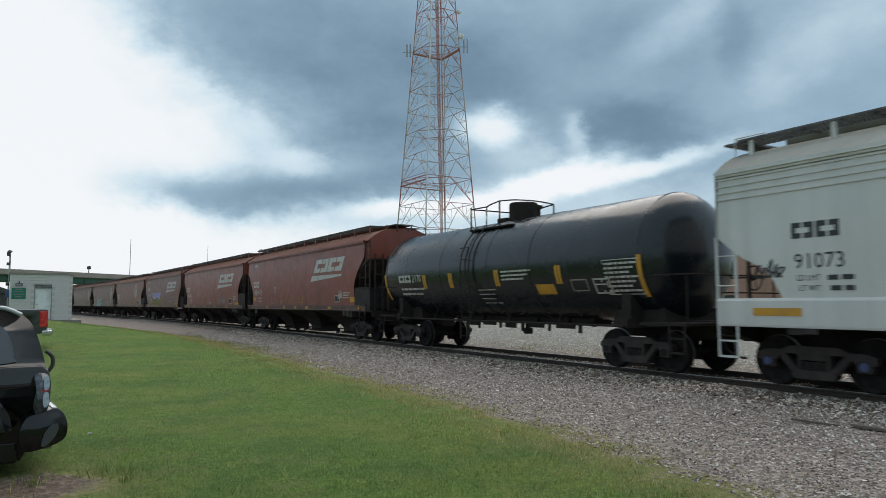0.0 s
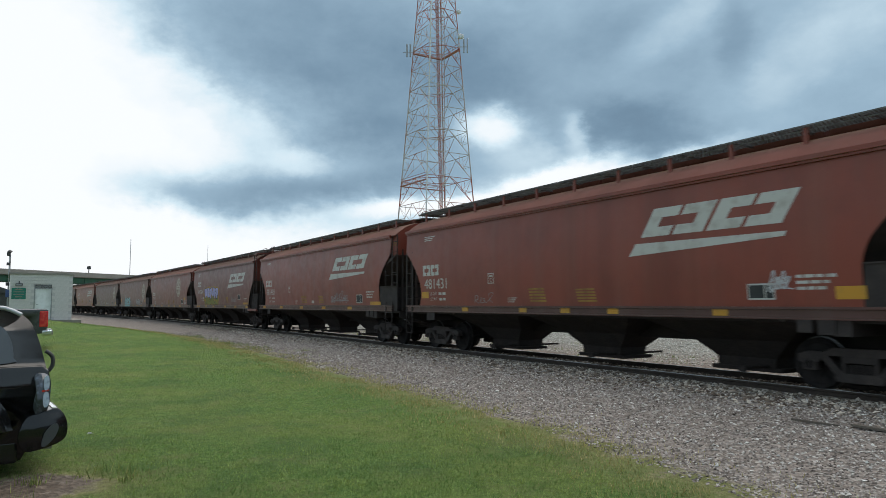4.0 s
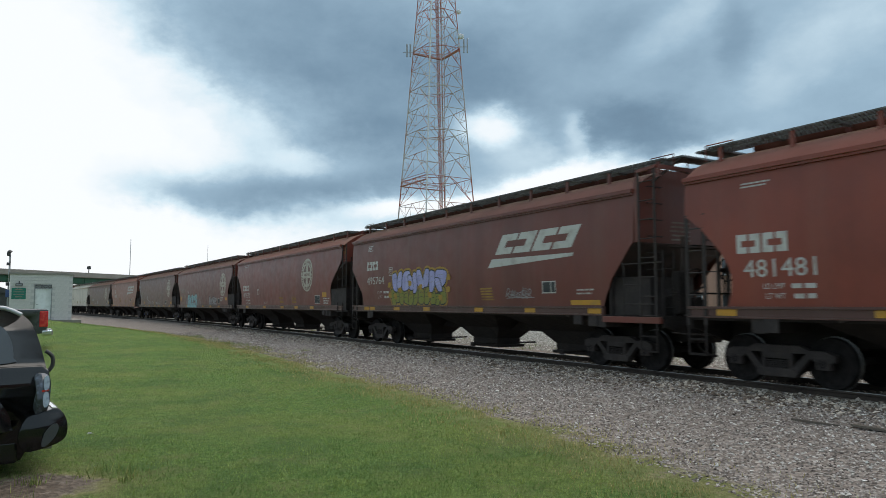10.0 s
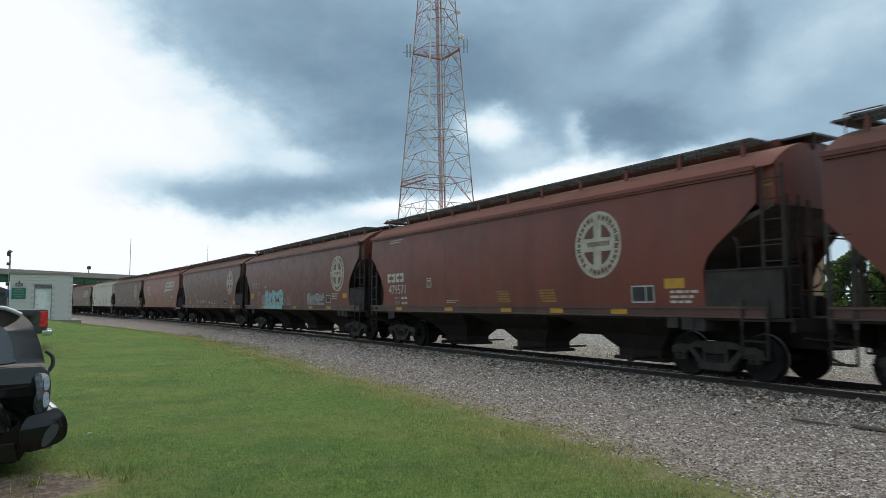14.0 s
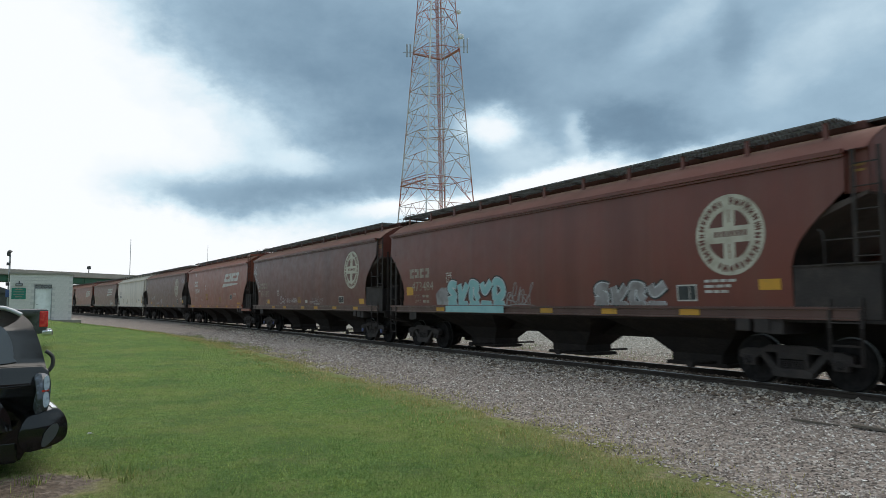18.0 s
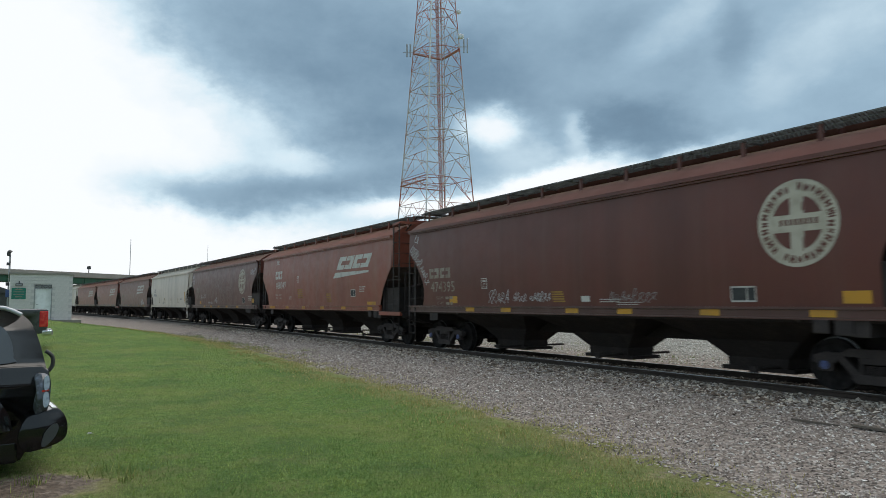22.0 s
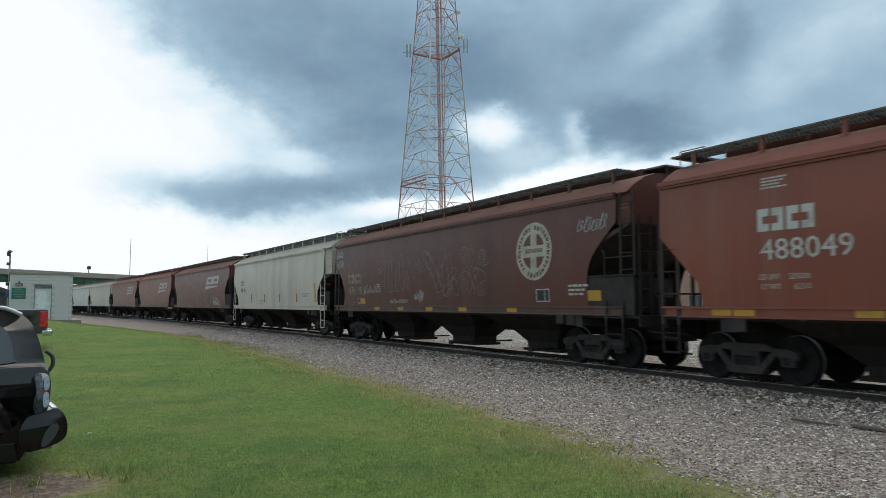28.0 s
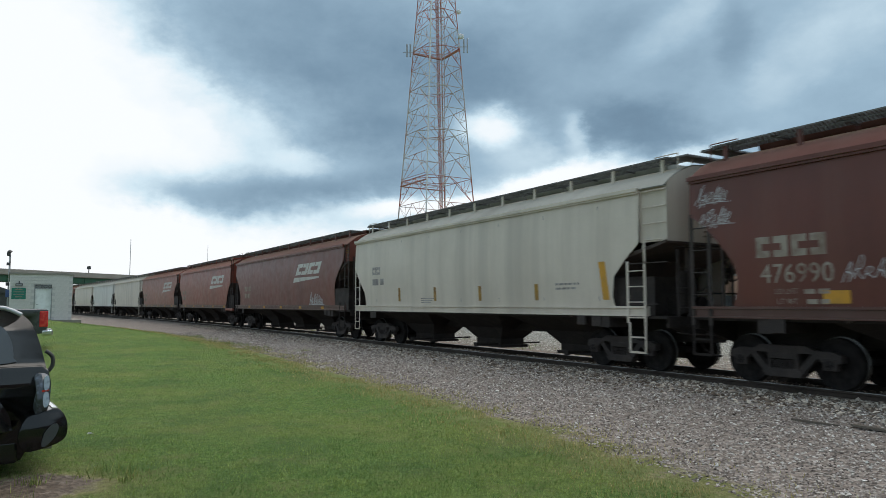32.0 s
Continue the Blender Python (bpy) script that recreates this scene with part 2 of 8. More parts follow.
GRATE = material("galvanised_walkway_steel", (0.17, 0.16, 0.155), 0.6, 0.3, spots=((0.07, 0.065, 0.06), 5, 0.4, 0.7))
WHITE = material("white_lettering_paint", (0.54, 0.515, 0.47), 0.7, spots=((0.34, 0.28, 0.24), 2.5, 0.5, 0.72))
EMBLEM = material("chalky_emblem_paint", (0.52, 0.465, 0.375), 0.75, spots=((0.34, 0.28, 0.215), 2.5, 0.45, 0.7))
FADED = material("faded_lettering_paint", (0.33, 0.28, 0.23), 0.75, spots=((0.19, 0.13, 0.1), 3, 0.42, 0.68))
YELLOW = material("yellow_reflector_tape", (0.58, 0.28, 0.025), 0.5, spots=((0.40, 0.22, 0.04), 4, 0.45, 0.7))
FADED_YELLOW = material("faded_yellow_lettering", (0.36, 0.20, 0.035), 0.7, spots=((0.2, 0.1, 0.04), 3, 0.4, 0.7))
BLACK_INK = material("black_lettering_paint", (0.025, 0.025, 0.026), 0.6, spots=((0.05, 0.05, 0.05), 4, 0.4, 0.7))
BLUE_CAP = material("blue_bearing_cap_paint", (0.07, 0.10, 0.26), 0.5, spots=((0.05, 0.05, 0.08), 9, 0.4, 0.7))


# ---- writing and painted marks on a car's side ----
def text_mesh(words, height, slant=0.0, bold=0.0):
    cu = bpy.data.curves.new("lettering", "FONT")
    cu.body, cu.size, cu.shear, cu.offset, cu.resolution_u = words, height / 0.7, slant, bold, 2
    ob = bpy.data.objects.new("lettering", cu)
    scene.collection.objects.link(ob)
    me = bpy.data.meshes.new_from_object(ob.evaluated_get(bpy.context.evaluated_depsgraph_get()))
    bpy.data.objects.remove(ob)
    return me


def side_of(z):
    """Half width of a hopper's slightly bowed side at height z."""
    t = min(1, max(0, (z - 1.47) / 2.66))
    return 1.545 + 0.055 * math.sin(math.pi * t)


def flat_side(z):
    return 1.60


def side_part(name, polys, mat, parent, half=side_of, lift=0.006, label=""):
    """Flat painted shapes, outlines of (x, z), laid on the near side."""
    bm = B()
    for poly in polys:
        vs = [bm.verts.new((x, -(half(z) + lift), z)) for x, z in poly]
        f = bm.faces.new(vs)
        f.normal_update()
        if f.normal.y > 0:
            f.normal_flip()
    me = bpy.data.meshes.new(name)
    bm.to_mesh(me)
    bm.free()
    return part(name, me, mat, parent, label)


def lettering(name, words, x, z, height, mat, parent, half=side_of, squeeze=0.9, label=""):
    me = text_mesh(words, height)
    n = len(me.vertices)
    co = np.empty(n * 3)
    me.vertices.foreach_get("co", co)
    co = co.reshape(n, 3)
    out = np.empty((n, 3))
    out[:, 0] = x + co[:, 0] * squeeze
    out[:, 2] = z + co[:, 1]
    out[:, 1] = [-(half(v) + 0.006) for v in out[:, 2]]
    me.vertices.foreach_set("co", out.ravel())
    me.update()
    me.materials.clear()
    return part(name, me, mat, parent, label)


def rect(x0, x1, z0, z1, lean=0.0):
    h = z1 - z0
    return [(x0, z0), (x1, z0), (x1 + lean * h, z1), (x0 + lean * h, z1)]


def block_marks(x, z, width, height, count, lean=0.0, gap=0.18):
    """A row of plain blocks, each notched from one side."""
    out, w, h = [], width / count, height
    for i in range(count):
        a, b = x + i * w, x + (i + 1 - gap) * w
        c, d = (a, a + 0.45 * (b - a)) if i % 2 == 0 else (b - 0.45 * (b - a), b)
        for lo, hi, p, q in ((0, 0.33, a, b), (0.33, 0.66, c, d), (0.66, 1, a, b)):
            out.append(rect(p + lean * h * lo, q + lean * h * lo, z + lo * h, z + hi * h, lean))
    return out


def mark_row(name, polys, mat, parent, half=None):
    """Each block of a painted mark as a part of its own."""
    for k in range(0, len(polys), 3):
        side_part(name, polys[k:k + 3], mat, parent, half or side_of)


def ring(x, z, r0, r1, squash=1.0, n=40, a0=0.0, a1=2 * math.pi):
    """Quads of a ring or arc."""
    out = []
    for i in range(n):
        p, q = a0 + (a1 - a0) * i / n, a0 + (a1 - a0) * (i + 1) / n
        out.append([(x + r * math.cos(t) * squash, z + r * math.sin(t)) for r, t in ((r0, p), (r1, p), (r1, q), (r0, q))])
    return out


def ribbon(pts, width):
    """A painted line of some width through points, as quads."""
    out = []
    left, right = [], []
    for i, p in enumerate(pts):
        a, b = pts[max(0, i - 1)], pts[min(len(pts) - 1, i + 1)]
        dx, dz = b[0] - a[0], b[1] - a[1]
        n = math.hypot(dx, dz) or 1
        left.append((p[0] - dz / n * width / 2, p[1] + dx / n * width / 2))
        right.append((p[0] + dz / n * width / 2, p[1] - dx / n * width / 2))
    for i in range(len(pts) - 1):
        out.append([right[i], right[i + 1], left[i + 1], left[i]])
    return out


def smooth_line(pts, steps=7):
    """A smooth curve through a few points."""
    out = []
    for i in range(len(pts) - 1):
        p0, p1, p2, p3 = pts[max(0, i - 1)], pts[i], pts[i + 1], pts[min(len(pts) - 1, i + 2)]
        for k in range(steps):
            t = k / steps
            out.append(tuple(0.5 * (2 * b + (c - a) * t + (2 * a - 5 * b + 4 * c - d) * t * t + (3 * b - a - 3 * c + d) * t ** 3) for a, b, c, d in zip(p0, p1, p2, p3)))
    out.append(pts[-1])
    return out


def cursive(rng, p, q, height, loops, stroke, lean=0.35):
    """One hasty looping sprayed line from p to q, unreadable."""
    (xa, za), (xb, zb) = p, q
    length = math.hypot(xb - xa, zb - za)
    c, d = (xb - xa) / length, (zb - za) / length
    pts = []
    step = length / loops
    for i in range(loops):
        hi, lo = height * rng.uniform(0.45, 1.0), height * rng.choice((0.0, 0.0, 0.05, -0.15))
        back = step * rng.uniform(0.2, 0.9)
        turn = rng.choice((
            ((0.0, lo), (0.55, hi * 0.55), (0.75, hi), (0.75 - back / step, hi * 0.9), (0.7 - back / step * 0.6, lo + hi * 0.35), (0.85, lo)),
            ((0.0, lo), (0.08, hi), (0.50, hi * 0.85), (0.45, hi * 0.45), (0.12, hi * 0.4), (0.80, lo)),
            ((0.05, hi), (0.12, lo), (0.60, lo + hi * 0.1), (0.62, hi * 0.8), (0.30, hi * 0.7), (0.85, lo)),
            ((0.0, lo), (0.35, hi), (0.68, lo), (0.50, hi * 0.35), (0.15, hi * 0.4), (0.90, hi * 0.25)),
        ))
        for u, v in turn:
            a = (i + u) * step + lean * v
            pts.append((xa + a * c - v * d, za + a * d + v * c))
    return ribbon(smooth_line(pts, 4), stroke)


# ---- rolling stock: x along the car (towards its leading end), near side at negative y, z from the rail heads ----
MESHES = {}


def shared(key, make):
    """Builds a mesh once and shares it between alike parts."""
    if key not in MESHES:
        bm = make()
        smooth = False
        if isinstance(bm, tuple):
            bm, smooth = bm
        me = bpy.data.meshes.new(key.split("/")[0])
        bmesh.ops.recalc_face_normals(bm, faces=bm.faces)
        for f in bm.faces:
            f.smooth = smooth
        bm.to_mesh(me)
        bm.free()
        MESHES[key] = me
    return MESHES[key]


def wheelset_mesh():
    bm = B()
    for s in (-1, 1):
        prof = [(s * 0.80, 0.10), (s * 0.80, 0.36), (s * 0.815, 0.38), (s * 0.825, 0.452), (s * 0.70, 0.462), (s * 0.695, 0.488), (s * 0.672, 0.488), (s * 0.668, 0.38), (s * 0.70, 0.34), (s * 0.71, 0.10)]
        lathe(bm, prof, "y", 32)
    rod(bm, (0, -1.02, 0), (0, 1.02, 0), 0.075, 10)
    for s in (-1, 1):
        rod(bm, (0, s * 1.0, 0), (0, s * 1.10, 0), 0.085, 12)
        for k in range(3):
            a = k * 2.094
            rod(bm, (0.05 * math.cos(a), s * 1.10, 0.05 * math.sin(a)), (0.05 * math.cos(a), s * 1.115, 0.05 * math.sin(a)), 0.016, 6)
    return bm


def side_frame_mesh():
    bm = B()
    y0, y1 = -1.09, -0.93
    prism(bm, [(-1.10, 0.50), (-1.10, 0.62), (-0.93, 0.68), (-0.62, 0.68), (-0.45, 0.76), (0.45, 0.76), (0.62, 0.68), (0.93, 0.68), (1.10, 0.62), (1.10, 0.50), (0.98, 0.46), (0.72, 0.50), (0.62, 0.62), (-0.62, 0.62), (-0.72, 0.50), (-0.98, 0.46)], y0, y1)
    for s in (-1, 1):
        prism(bm, [(s * 0.70, 0.60), (s * 0.60, 0.66), (s * 0.26, 0.30), (s * 0.34, 0.20)], y0 + 0.01, y1 - 0.01)
        prism(bm, [(s * 0.30, 0.30), (s * 0.24, 0.30), (s * 0.24, 0.66), (s * 0.30, 0.66)], y0, y1)
    prism(bm, [(-0.36, 0.18), (0.36, 0.18), (0.42, 0.26), (0.34, 0.33), (-0.34, 0.33), (-0.42, 0.26)], y0 - 0.02, y1 + 0.02)
    return bm


def spring_mesh():
    bm = B()
    for k in range(5):
        z = 0.335 + k * 0.034
        ring_ = [(0.062 * math.cos(i * math.pi / 4), -1.02 + 0.062 * math.sin(i * math.pi / 4)) for i in range(8)]
        for i in range(8):
            p, q = ring_[i], ring_[(i + 1) % 8]
            bar(bm, (p[0], p[1], z), (q[0], q[1], z + 0.004), 0.026, 0.022)
    return bm


def bogie_rest_mesh():
    bm = B()
    box(bm, -0.20, 0.20, -0.92, 0.92, 0.46, 0.70, 0.02)
    for s in (-1, 1):
        box(bm, s * 0.36 - 0.05, s * 0.36 + 0.05, -0.9, 0.9, 0.34, 0.44)
        for y in (-0.74, 0.74):
            box(bm, s * 0.40 - 0.03, s * 0.40 + 0.03, y - 0.05, y + 0.05, 0.30, 0.56)
    rod(bm, (0, 0, 0.70), (0, 0, 0.86), 0.2, 12)
    return bm


def cap_mesh():
    bm = B()
    box(bm, -0.13, 0.13, -1.10, -0.96, 0.35, 0.56, 0.02)
    return bm


WHEELSETS = []


def bogie(car, x, spin, cap=None):
    b = part("bogie", shared("bogie_bolster", bogie_rest_mesh), UNDER, car)
    b.location = (x, 0, 0)
    part("side_frame", shared("side_frame", side_frame_mesh), FRAME, b)
    far = part("side_frame", shared("side_frame", side_frame_mesh), FRAME, b)
    far.scale = (1, -1, 1)
    for x_ in (-0.15, 0, 0.15):
        part("spring", shared("spring", spring_mesh), FRAME, b).location = (x_, 0, 0)
    part("bolster_end", shared("bolster_end", lambda: box(B(), -0.24, 0.24, -1.10, -0.9, 0.51, 0.62, 0.01)), FRAME, b)
    for s in (-1, 1):
        ad = part("axle_box", shared("axle_box" + ("/cap" if cap else ""), cap_mesh), FRAME, b)
        ad.location = (s * 0.889, 0, 0)
        wsm = shared("wheelset", wheelset_mesh)
        if not wsm.materials:
            wsm.materials.append(WHEEL)
            wsm.materials.append(TREAD)
            for f in wsm.polygons:
                if math.hypot(f.center.x, f.center.z) > 0.455:
                    f.material_index = 1
        w = part("wheelset", wsm, WHEEL, b)
        w.location = (s * 0.889, 0, 0.457)
        if spin:
            WHEELSETS.append(w)
        if cap:
            c = part("bearing_cap", shared("bearing_cap", lambda: rod(B(), (0, -1.125, 0), (0, -1.10, 0), 0.075, 14)), cap, b, "blue bearing cap")
            c.location = (s * 0.889, 0, 0.457)
    return b


def ladder(car, x0, x1, y, z0, z1, rungs, mat, name="ladder", post=0.055):
    bm = B()
    for x in (x0, x1):
        bar(bm, (x, y, z0), (x, y, z1), post, 0.02)
    for i in range(rungs):
        z = z0 + (z1 - z0) * (i + 0.35) / rungs
        rod(bm, (x0, y - 0.01, z), (x1, y - 0.01, z), 0.013, 5)
    return part(name, bm, mat, car)


def ladder_mesh(x, y):
    """Rungs on an end sheet."""
    bm = B()
    for k in range(6):
        z = 2.3 + 0.38 * k
        rod(bm, (x, y - 0.22, z), (x, y + 0.22, z), 0.013, 5)
        for yy in (y - 0.22, y + 0.22):
            rod(bm, (x - 0.07, yy, z), (x, yy, z), 0.013, 5)
    return bm


def ladder_across(x, y0, y1, z0, z1):
    """A ladder that faces along the car."""
    bm = B()
    for y in (y0, y1):
        bar(bm, (x, y, z0), (x, y, z1), 0.02, 0.06)
    k = z0 + 0.2
    while k < z1 - 0.1:
        rod(bm, (x, y0, k), (x, y1, k), 0.013, 5)
        k += 0.42
    return bm


def smooth_line3(pts, steps=5):
    """A smooth curve through points in space."""
    xy, xz = smooth_line([(p[0], p[1]) for p in pts], steps), smooth_line([(p[0], p[2]) for p in pts], steps)
    return [(a[0], a[1], b[1]) for a, b in zip(xy, xz)]


def stirrup(car, x0, x1, y, z0, z1, mat):
    bm = B()
    for x in (x0, x1):
        bar(bm, (x, y, z0), (x, y, z1), 0.045, 0.016)
    bar(bm, (x0 - 0.02, y, z0), (x1 + 0.02, y, z0), 0.016, 0.045)
    bar(bm, (x0, y, (z0 + z1) / 2), (x1, y, (z0 + z1) / 2), 0.016, 0.035)
    return part("step", bm, mat, car)


def coupler(car, s, half):
    bm = B()
    box(bm, min(s * (half - 0.75), s * (half - 0.1)), max(s * (half - 0.75), s * (half - 0.1)), -0.09, 0.09, 0.78, 0.96, 0.02)
    box(bm, min(s * (half - 0.22), s * (half + 0.02)), max(s * (half - 0.22), s * (half + 0.02)), -0.16, 0.14, 0.74, 1.0, 0.05)
    part("coupler", bm, UNDER, car)
    pts = smooth_line([(half - 0.55, 0.78), (half - 0.45, 0.55), (half - 0.2, 0.42), (half, 0.40)], 4)
    bm = tube(B(), [(s * x, -0.28 * s, z) for x, z in pts], 0.025, 6)
    part("air_hose", bm, UNDER, car)


def brake_wheel(car, x, y, z, mat):
    bm = B()
    n = 18
    for i in range(n):
        a, b = 2 * math.pi * i / n, 2 * math.pi * (i + 1) / n
        rod(bm, (x, y + 0.27 * math.cos(a), z + 0.27 * math.sin(a)), (x, y + 0.27 * math.cos(b), z + 0.27 * math.sin(b)), 0.016, 5)
    for i in range(5):
        a = 2 * math.pi * i / 5
        rod(bm, (x, y, z), (x, y + 0.27 * math.cos(a), z + 0.27 * math.sin(a)), 0.012, 5)
    rod(bm, (x - 0.18, y, z), (x + 0.03, y, z), 0.05, 8)
    return part("brake_wheel", bm, mat, car)


CUT_A = ((1.47, 0.95), (1.75, 1.05), (2.0, 1.08), (2.25, 1.02), (2.5, 0.87), (2.75, 0.66), (3.0, 0.42), (3.2, 0.18), (3.32, 0.0))
CUT_A_LEAD = ((1.47, 1.66), (2.17, 1.65), (2.29, 1.62), (2.45, 1.57), (2.62, 1.48), (2.85, 1.28), (3.04, 1.08), (3.41, 0.66))
CUT_FAR_LEAD = ((1.47, 1.58), (1.99, 1.53), (2.35, 1.42), (2.69, 1.17), (3.14, 0.80), (3.36, 0.50))
CUT_S_LEAD = ((1.47, 1.86), (2.19, 1.86), (2.45, 1.75), (2.70, 1.50), (3.02, 1.05), (3.41, 0.63))
CUT_B = ((1.47, 1.05), (1.95, 0.95), (2.4, 0.52), (2.95, 0.0))
CUT_B_LEAD = ((1.47, 1.80), (1.62, 1.74), (2.11, 1.48), (2.80, 0.89), (2.92, 0.77))
CUT_GREY_LEAD = ((1.47, 1.55), (1.70, 1.61), (2.15, 1.54), (2.52, 1.17), (2.88, 0.73))
CUT_FRONT = ((1.47, 1.42), (1.66, 1.36), (1.95, 1.22), (2.18, 1.02), (2.41, 0.57), (2.80, 0.08))


def cut_at(cut, z):
    for (z0, a), (z1, b) in zip(cut, cut[1:]):
        if z <= z1:
            return a + (b - a) * max(0, (z - z0)) / (z1 - z0)
    return cut[-1][1]


def hopper(name, label, u0, u1, style, paint, spin, roof=None, sill=None, cap=None, deep=False, straight=False):
    """A covered hopper wagon between the couplings at u0 and u1 along the train. style: round or angular cut ends."""
    L = u1 - u0
    hl = L / 2 - 0.33
    car = thing(name, label, "hopper car", group="cars of the train")
    body = PAINT[paint]
    round_end = style == "round"
    eave, crown = 4.08, 4.66
    tail, lead = (CUT_A, CUT_S_LEAD if straight else CUT_A_LEAD) if round_end else (CUT_B, CUT_B_LEAD)
    recess = lead[-1][1] if round_end else 0.77
    short = 0.28 if round_end else 0.0      # the leading end sheet stands back from the coupling
    if style == "grey":
        lead, recess = CUT_GREY_LEAD, 0.74
    if style == "front":
        tail = CUT_FRONT
    set_back = style == "angular"           # the leading end sheet stands back from the buffer beam
    zlead = 3.36 if round_end else lead[-1][0]
    zs = sorted({1.47, eave, 3.36, 3.40, zlead, zlead + 0.001, *(z for z, _ in tail), *(z for z, _ in lead), *(z for z, _ in CUT_FAR_LEAD), 3.7})

    def ends(z, s):
        """Tail and lead x of the side sheet at height z; s: -1 near side."""
        t, l = cut_at(tail, z), cut_at(lead, z)
        if not round_end and z >= zlead:
            l = recess
        if s > 0 and not set_back:
            t, l = l - short, cut_at(CUT_FAR_LEAD, z) if round_end else t
        return -hl + t, hl - l

    for s in (-1, 1):
        bm = B()
        cols = 11
        for off in (0.0, 0.012):
            rows = []
            for z in zs:
                a, b = ends(z, s)
                rows.append([bm.verts.new((a + (b - a) * i / cols, s * (side_of(z) - off), z)) for i in range(cols + 1)])
            for p, q in zip(rows, rows[1:]):
                for i in range(cols):
                    bm.faces.new((p[i], p[i + 1], q[i + 1], q[i]))
        part("side_sheet", bm, body, car, smooth=True)
        # side sill: top flange, web, bottom flange
        bm = B()
        y = 1.60
        prism_pts = [(y - 0.12, 1.25), (y, 1.25), (y, 1.275), (y - 0.035, 1.285), (y - 0.035, 1.42), (y + 0.012, 1.432), (y + 0.012, 1.475), (y - 0.12, 1.475)]
        if deep:
            prism_pts = [(y - 0.12, 1.10), (y, 1.10), (y + 0.012, 1.14), (y + 0.012, 1.58), (y - 0.02, 1.63), (y - 0.12, 1.63)]
        a, b = -hl + 0.02, hl - (1.80 if set_back else 0.46 if round_end else 0.56 if style == "grey" else 0.02)
        ring0 = [bm.verts.new((a, s * p[0], p[1])) for p in prism_pts]
        ring1 = [bm.verts.new((b, s * p[0], p[1])) for p in prism_pts]
        n = len(prism_pts)
        for i in range(n):
            bm.faces.new((ring0[i], ring0[(i + 1) % n], ring1[(i + 1) % n], ring1[i]))
        bm.faces.new(ring0)
        bm.faces.new(ring1[::-1])
        part("side_sill", bm, PAINT[sill or {"rust": "sill", "maroon": "sill", "brown": "sill", "dark": "sill"}.get(paint, paint)], car)
        # eave moulding
        bm = B()
        a, b = ends(4.1, s)
        bar(bm, (a, s * 1.595, eave - 0.01), (b, s * 1.595, eave - 0.01), 0.10, 0.085)
        bar(bm, (a, s * 1.59, eave - 0.075), (b, s * 1.59, eave - 0.075), 0.03, 0.05)
        part("eave_rail", bm, body, car)
    if style == "front":
        for z in (3.55, 3.68, 3.81, 3.94):
            a, b = ends(z, -1)
            bm = bar(B(), (a, -(side_of(z) + 0.012), z), (b, -(side_of(z) + 0.012), z), 0.03, 0.035)
            part("side_rib", bm, body, car)
    # welded seams of the near side
    for k in range(1, 10):
        x = -hl + 1.2 + (2 * hl - 2.6) * k / 10
        bm = B()
        zz = [1.5, 2.0, 2.6, 3.2, 3.9]
        for z0, z1 in zip(zz, zz[1:]):
            q = [(x - 0.012, z0), (x + 0.012, z0), (x + 0.012, z1), (x - 0.012, z1)]
            bm.faces.new([bm.verts.new((px, -(side_of(pz) + 0.0035), pz)) for px, pz in q])
        bmesh.ops.remove_doubles(bm, verts=bm.verts, dist=0.0005)
        part("weld_seam", bm, body, car)
    # roof
    bm = B()
    rows = []
    steps = [-1.58, -1.48, -1.35, -1.2, -1.0, -0.6, 0, 0.6, 1.0, 1.2, 1.35, 1.48, 1.58]
    for off in (0, 0.02):
        rows = []
        for y in steps:
            z = crown - (crown - eave) * (abs(y) / 1.58) ** 2.5 - off
            x0, x1 = -hl, hl - (recess if set_back else short)
            rows.append([bm.verts.new((x0 + (x1 - x0) * i / 6, y, z)) for i in range(7)])
        for p, q in zip(rows, rows[1:]):
            for i in range(6):
                bm.faces.new((p[i], p[i + 1], q[i + 1], q[i]))
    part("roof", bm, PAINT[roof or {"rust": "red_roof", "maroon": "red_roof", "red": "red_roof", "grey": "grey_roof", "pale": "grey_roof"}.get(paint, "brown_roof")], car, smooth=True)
    # hatch covers along the crown
    n = 8
    hx = (2 * hl - 1.6 - (0.5 if set_back else 0)) / n
    for i in range(n):
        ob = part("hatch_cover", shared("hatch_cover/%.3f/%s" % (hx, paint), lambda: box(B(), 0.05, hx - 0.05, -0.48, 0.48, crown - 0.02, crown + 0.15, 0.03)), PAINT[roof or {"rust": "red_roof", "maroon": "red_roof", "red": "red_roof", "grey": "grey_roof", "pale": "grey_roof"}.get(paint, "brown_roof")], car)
        ob.location = (-hl + 0.8 + hx * i, 0, 0)
    # walkways with their brackets
    z_w = 4.75
    x_w = hl - (1.0 if round_end else 0.25)
    for s in (-1, 1):
        bm = B()
        for k in range(9):
            yk = s * (0.45 + 0.085 * k)
            box(bm, -hl + 0.25, x_w, yk - 0.016, yk + 0.016, z_w, z_w + 0.03)
        k = -hl + 0.25
        while k < x_w:
            box(bm, k, k + 0.03, min(s * 0.44, s * 1.14), max(s * 0.44, s * 1.14), z_w - 0.03, z_w - 0.001)
            k += 1.3
        box(bm, -hl + 0.25, x_w, min(s * 1.0, s * 1.03), max(s * 1.0, s * 1.03), z_w - 0.06, z_w - 0.031)
        part("walkway", bm, GRATE, car)
        k = 11
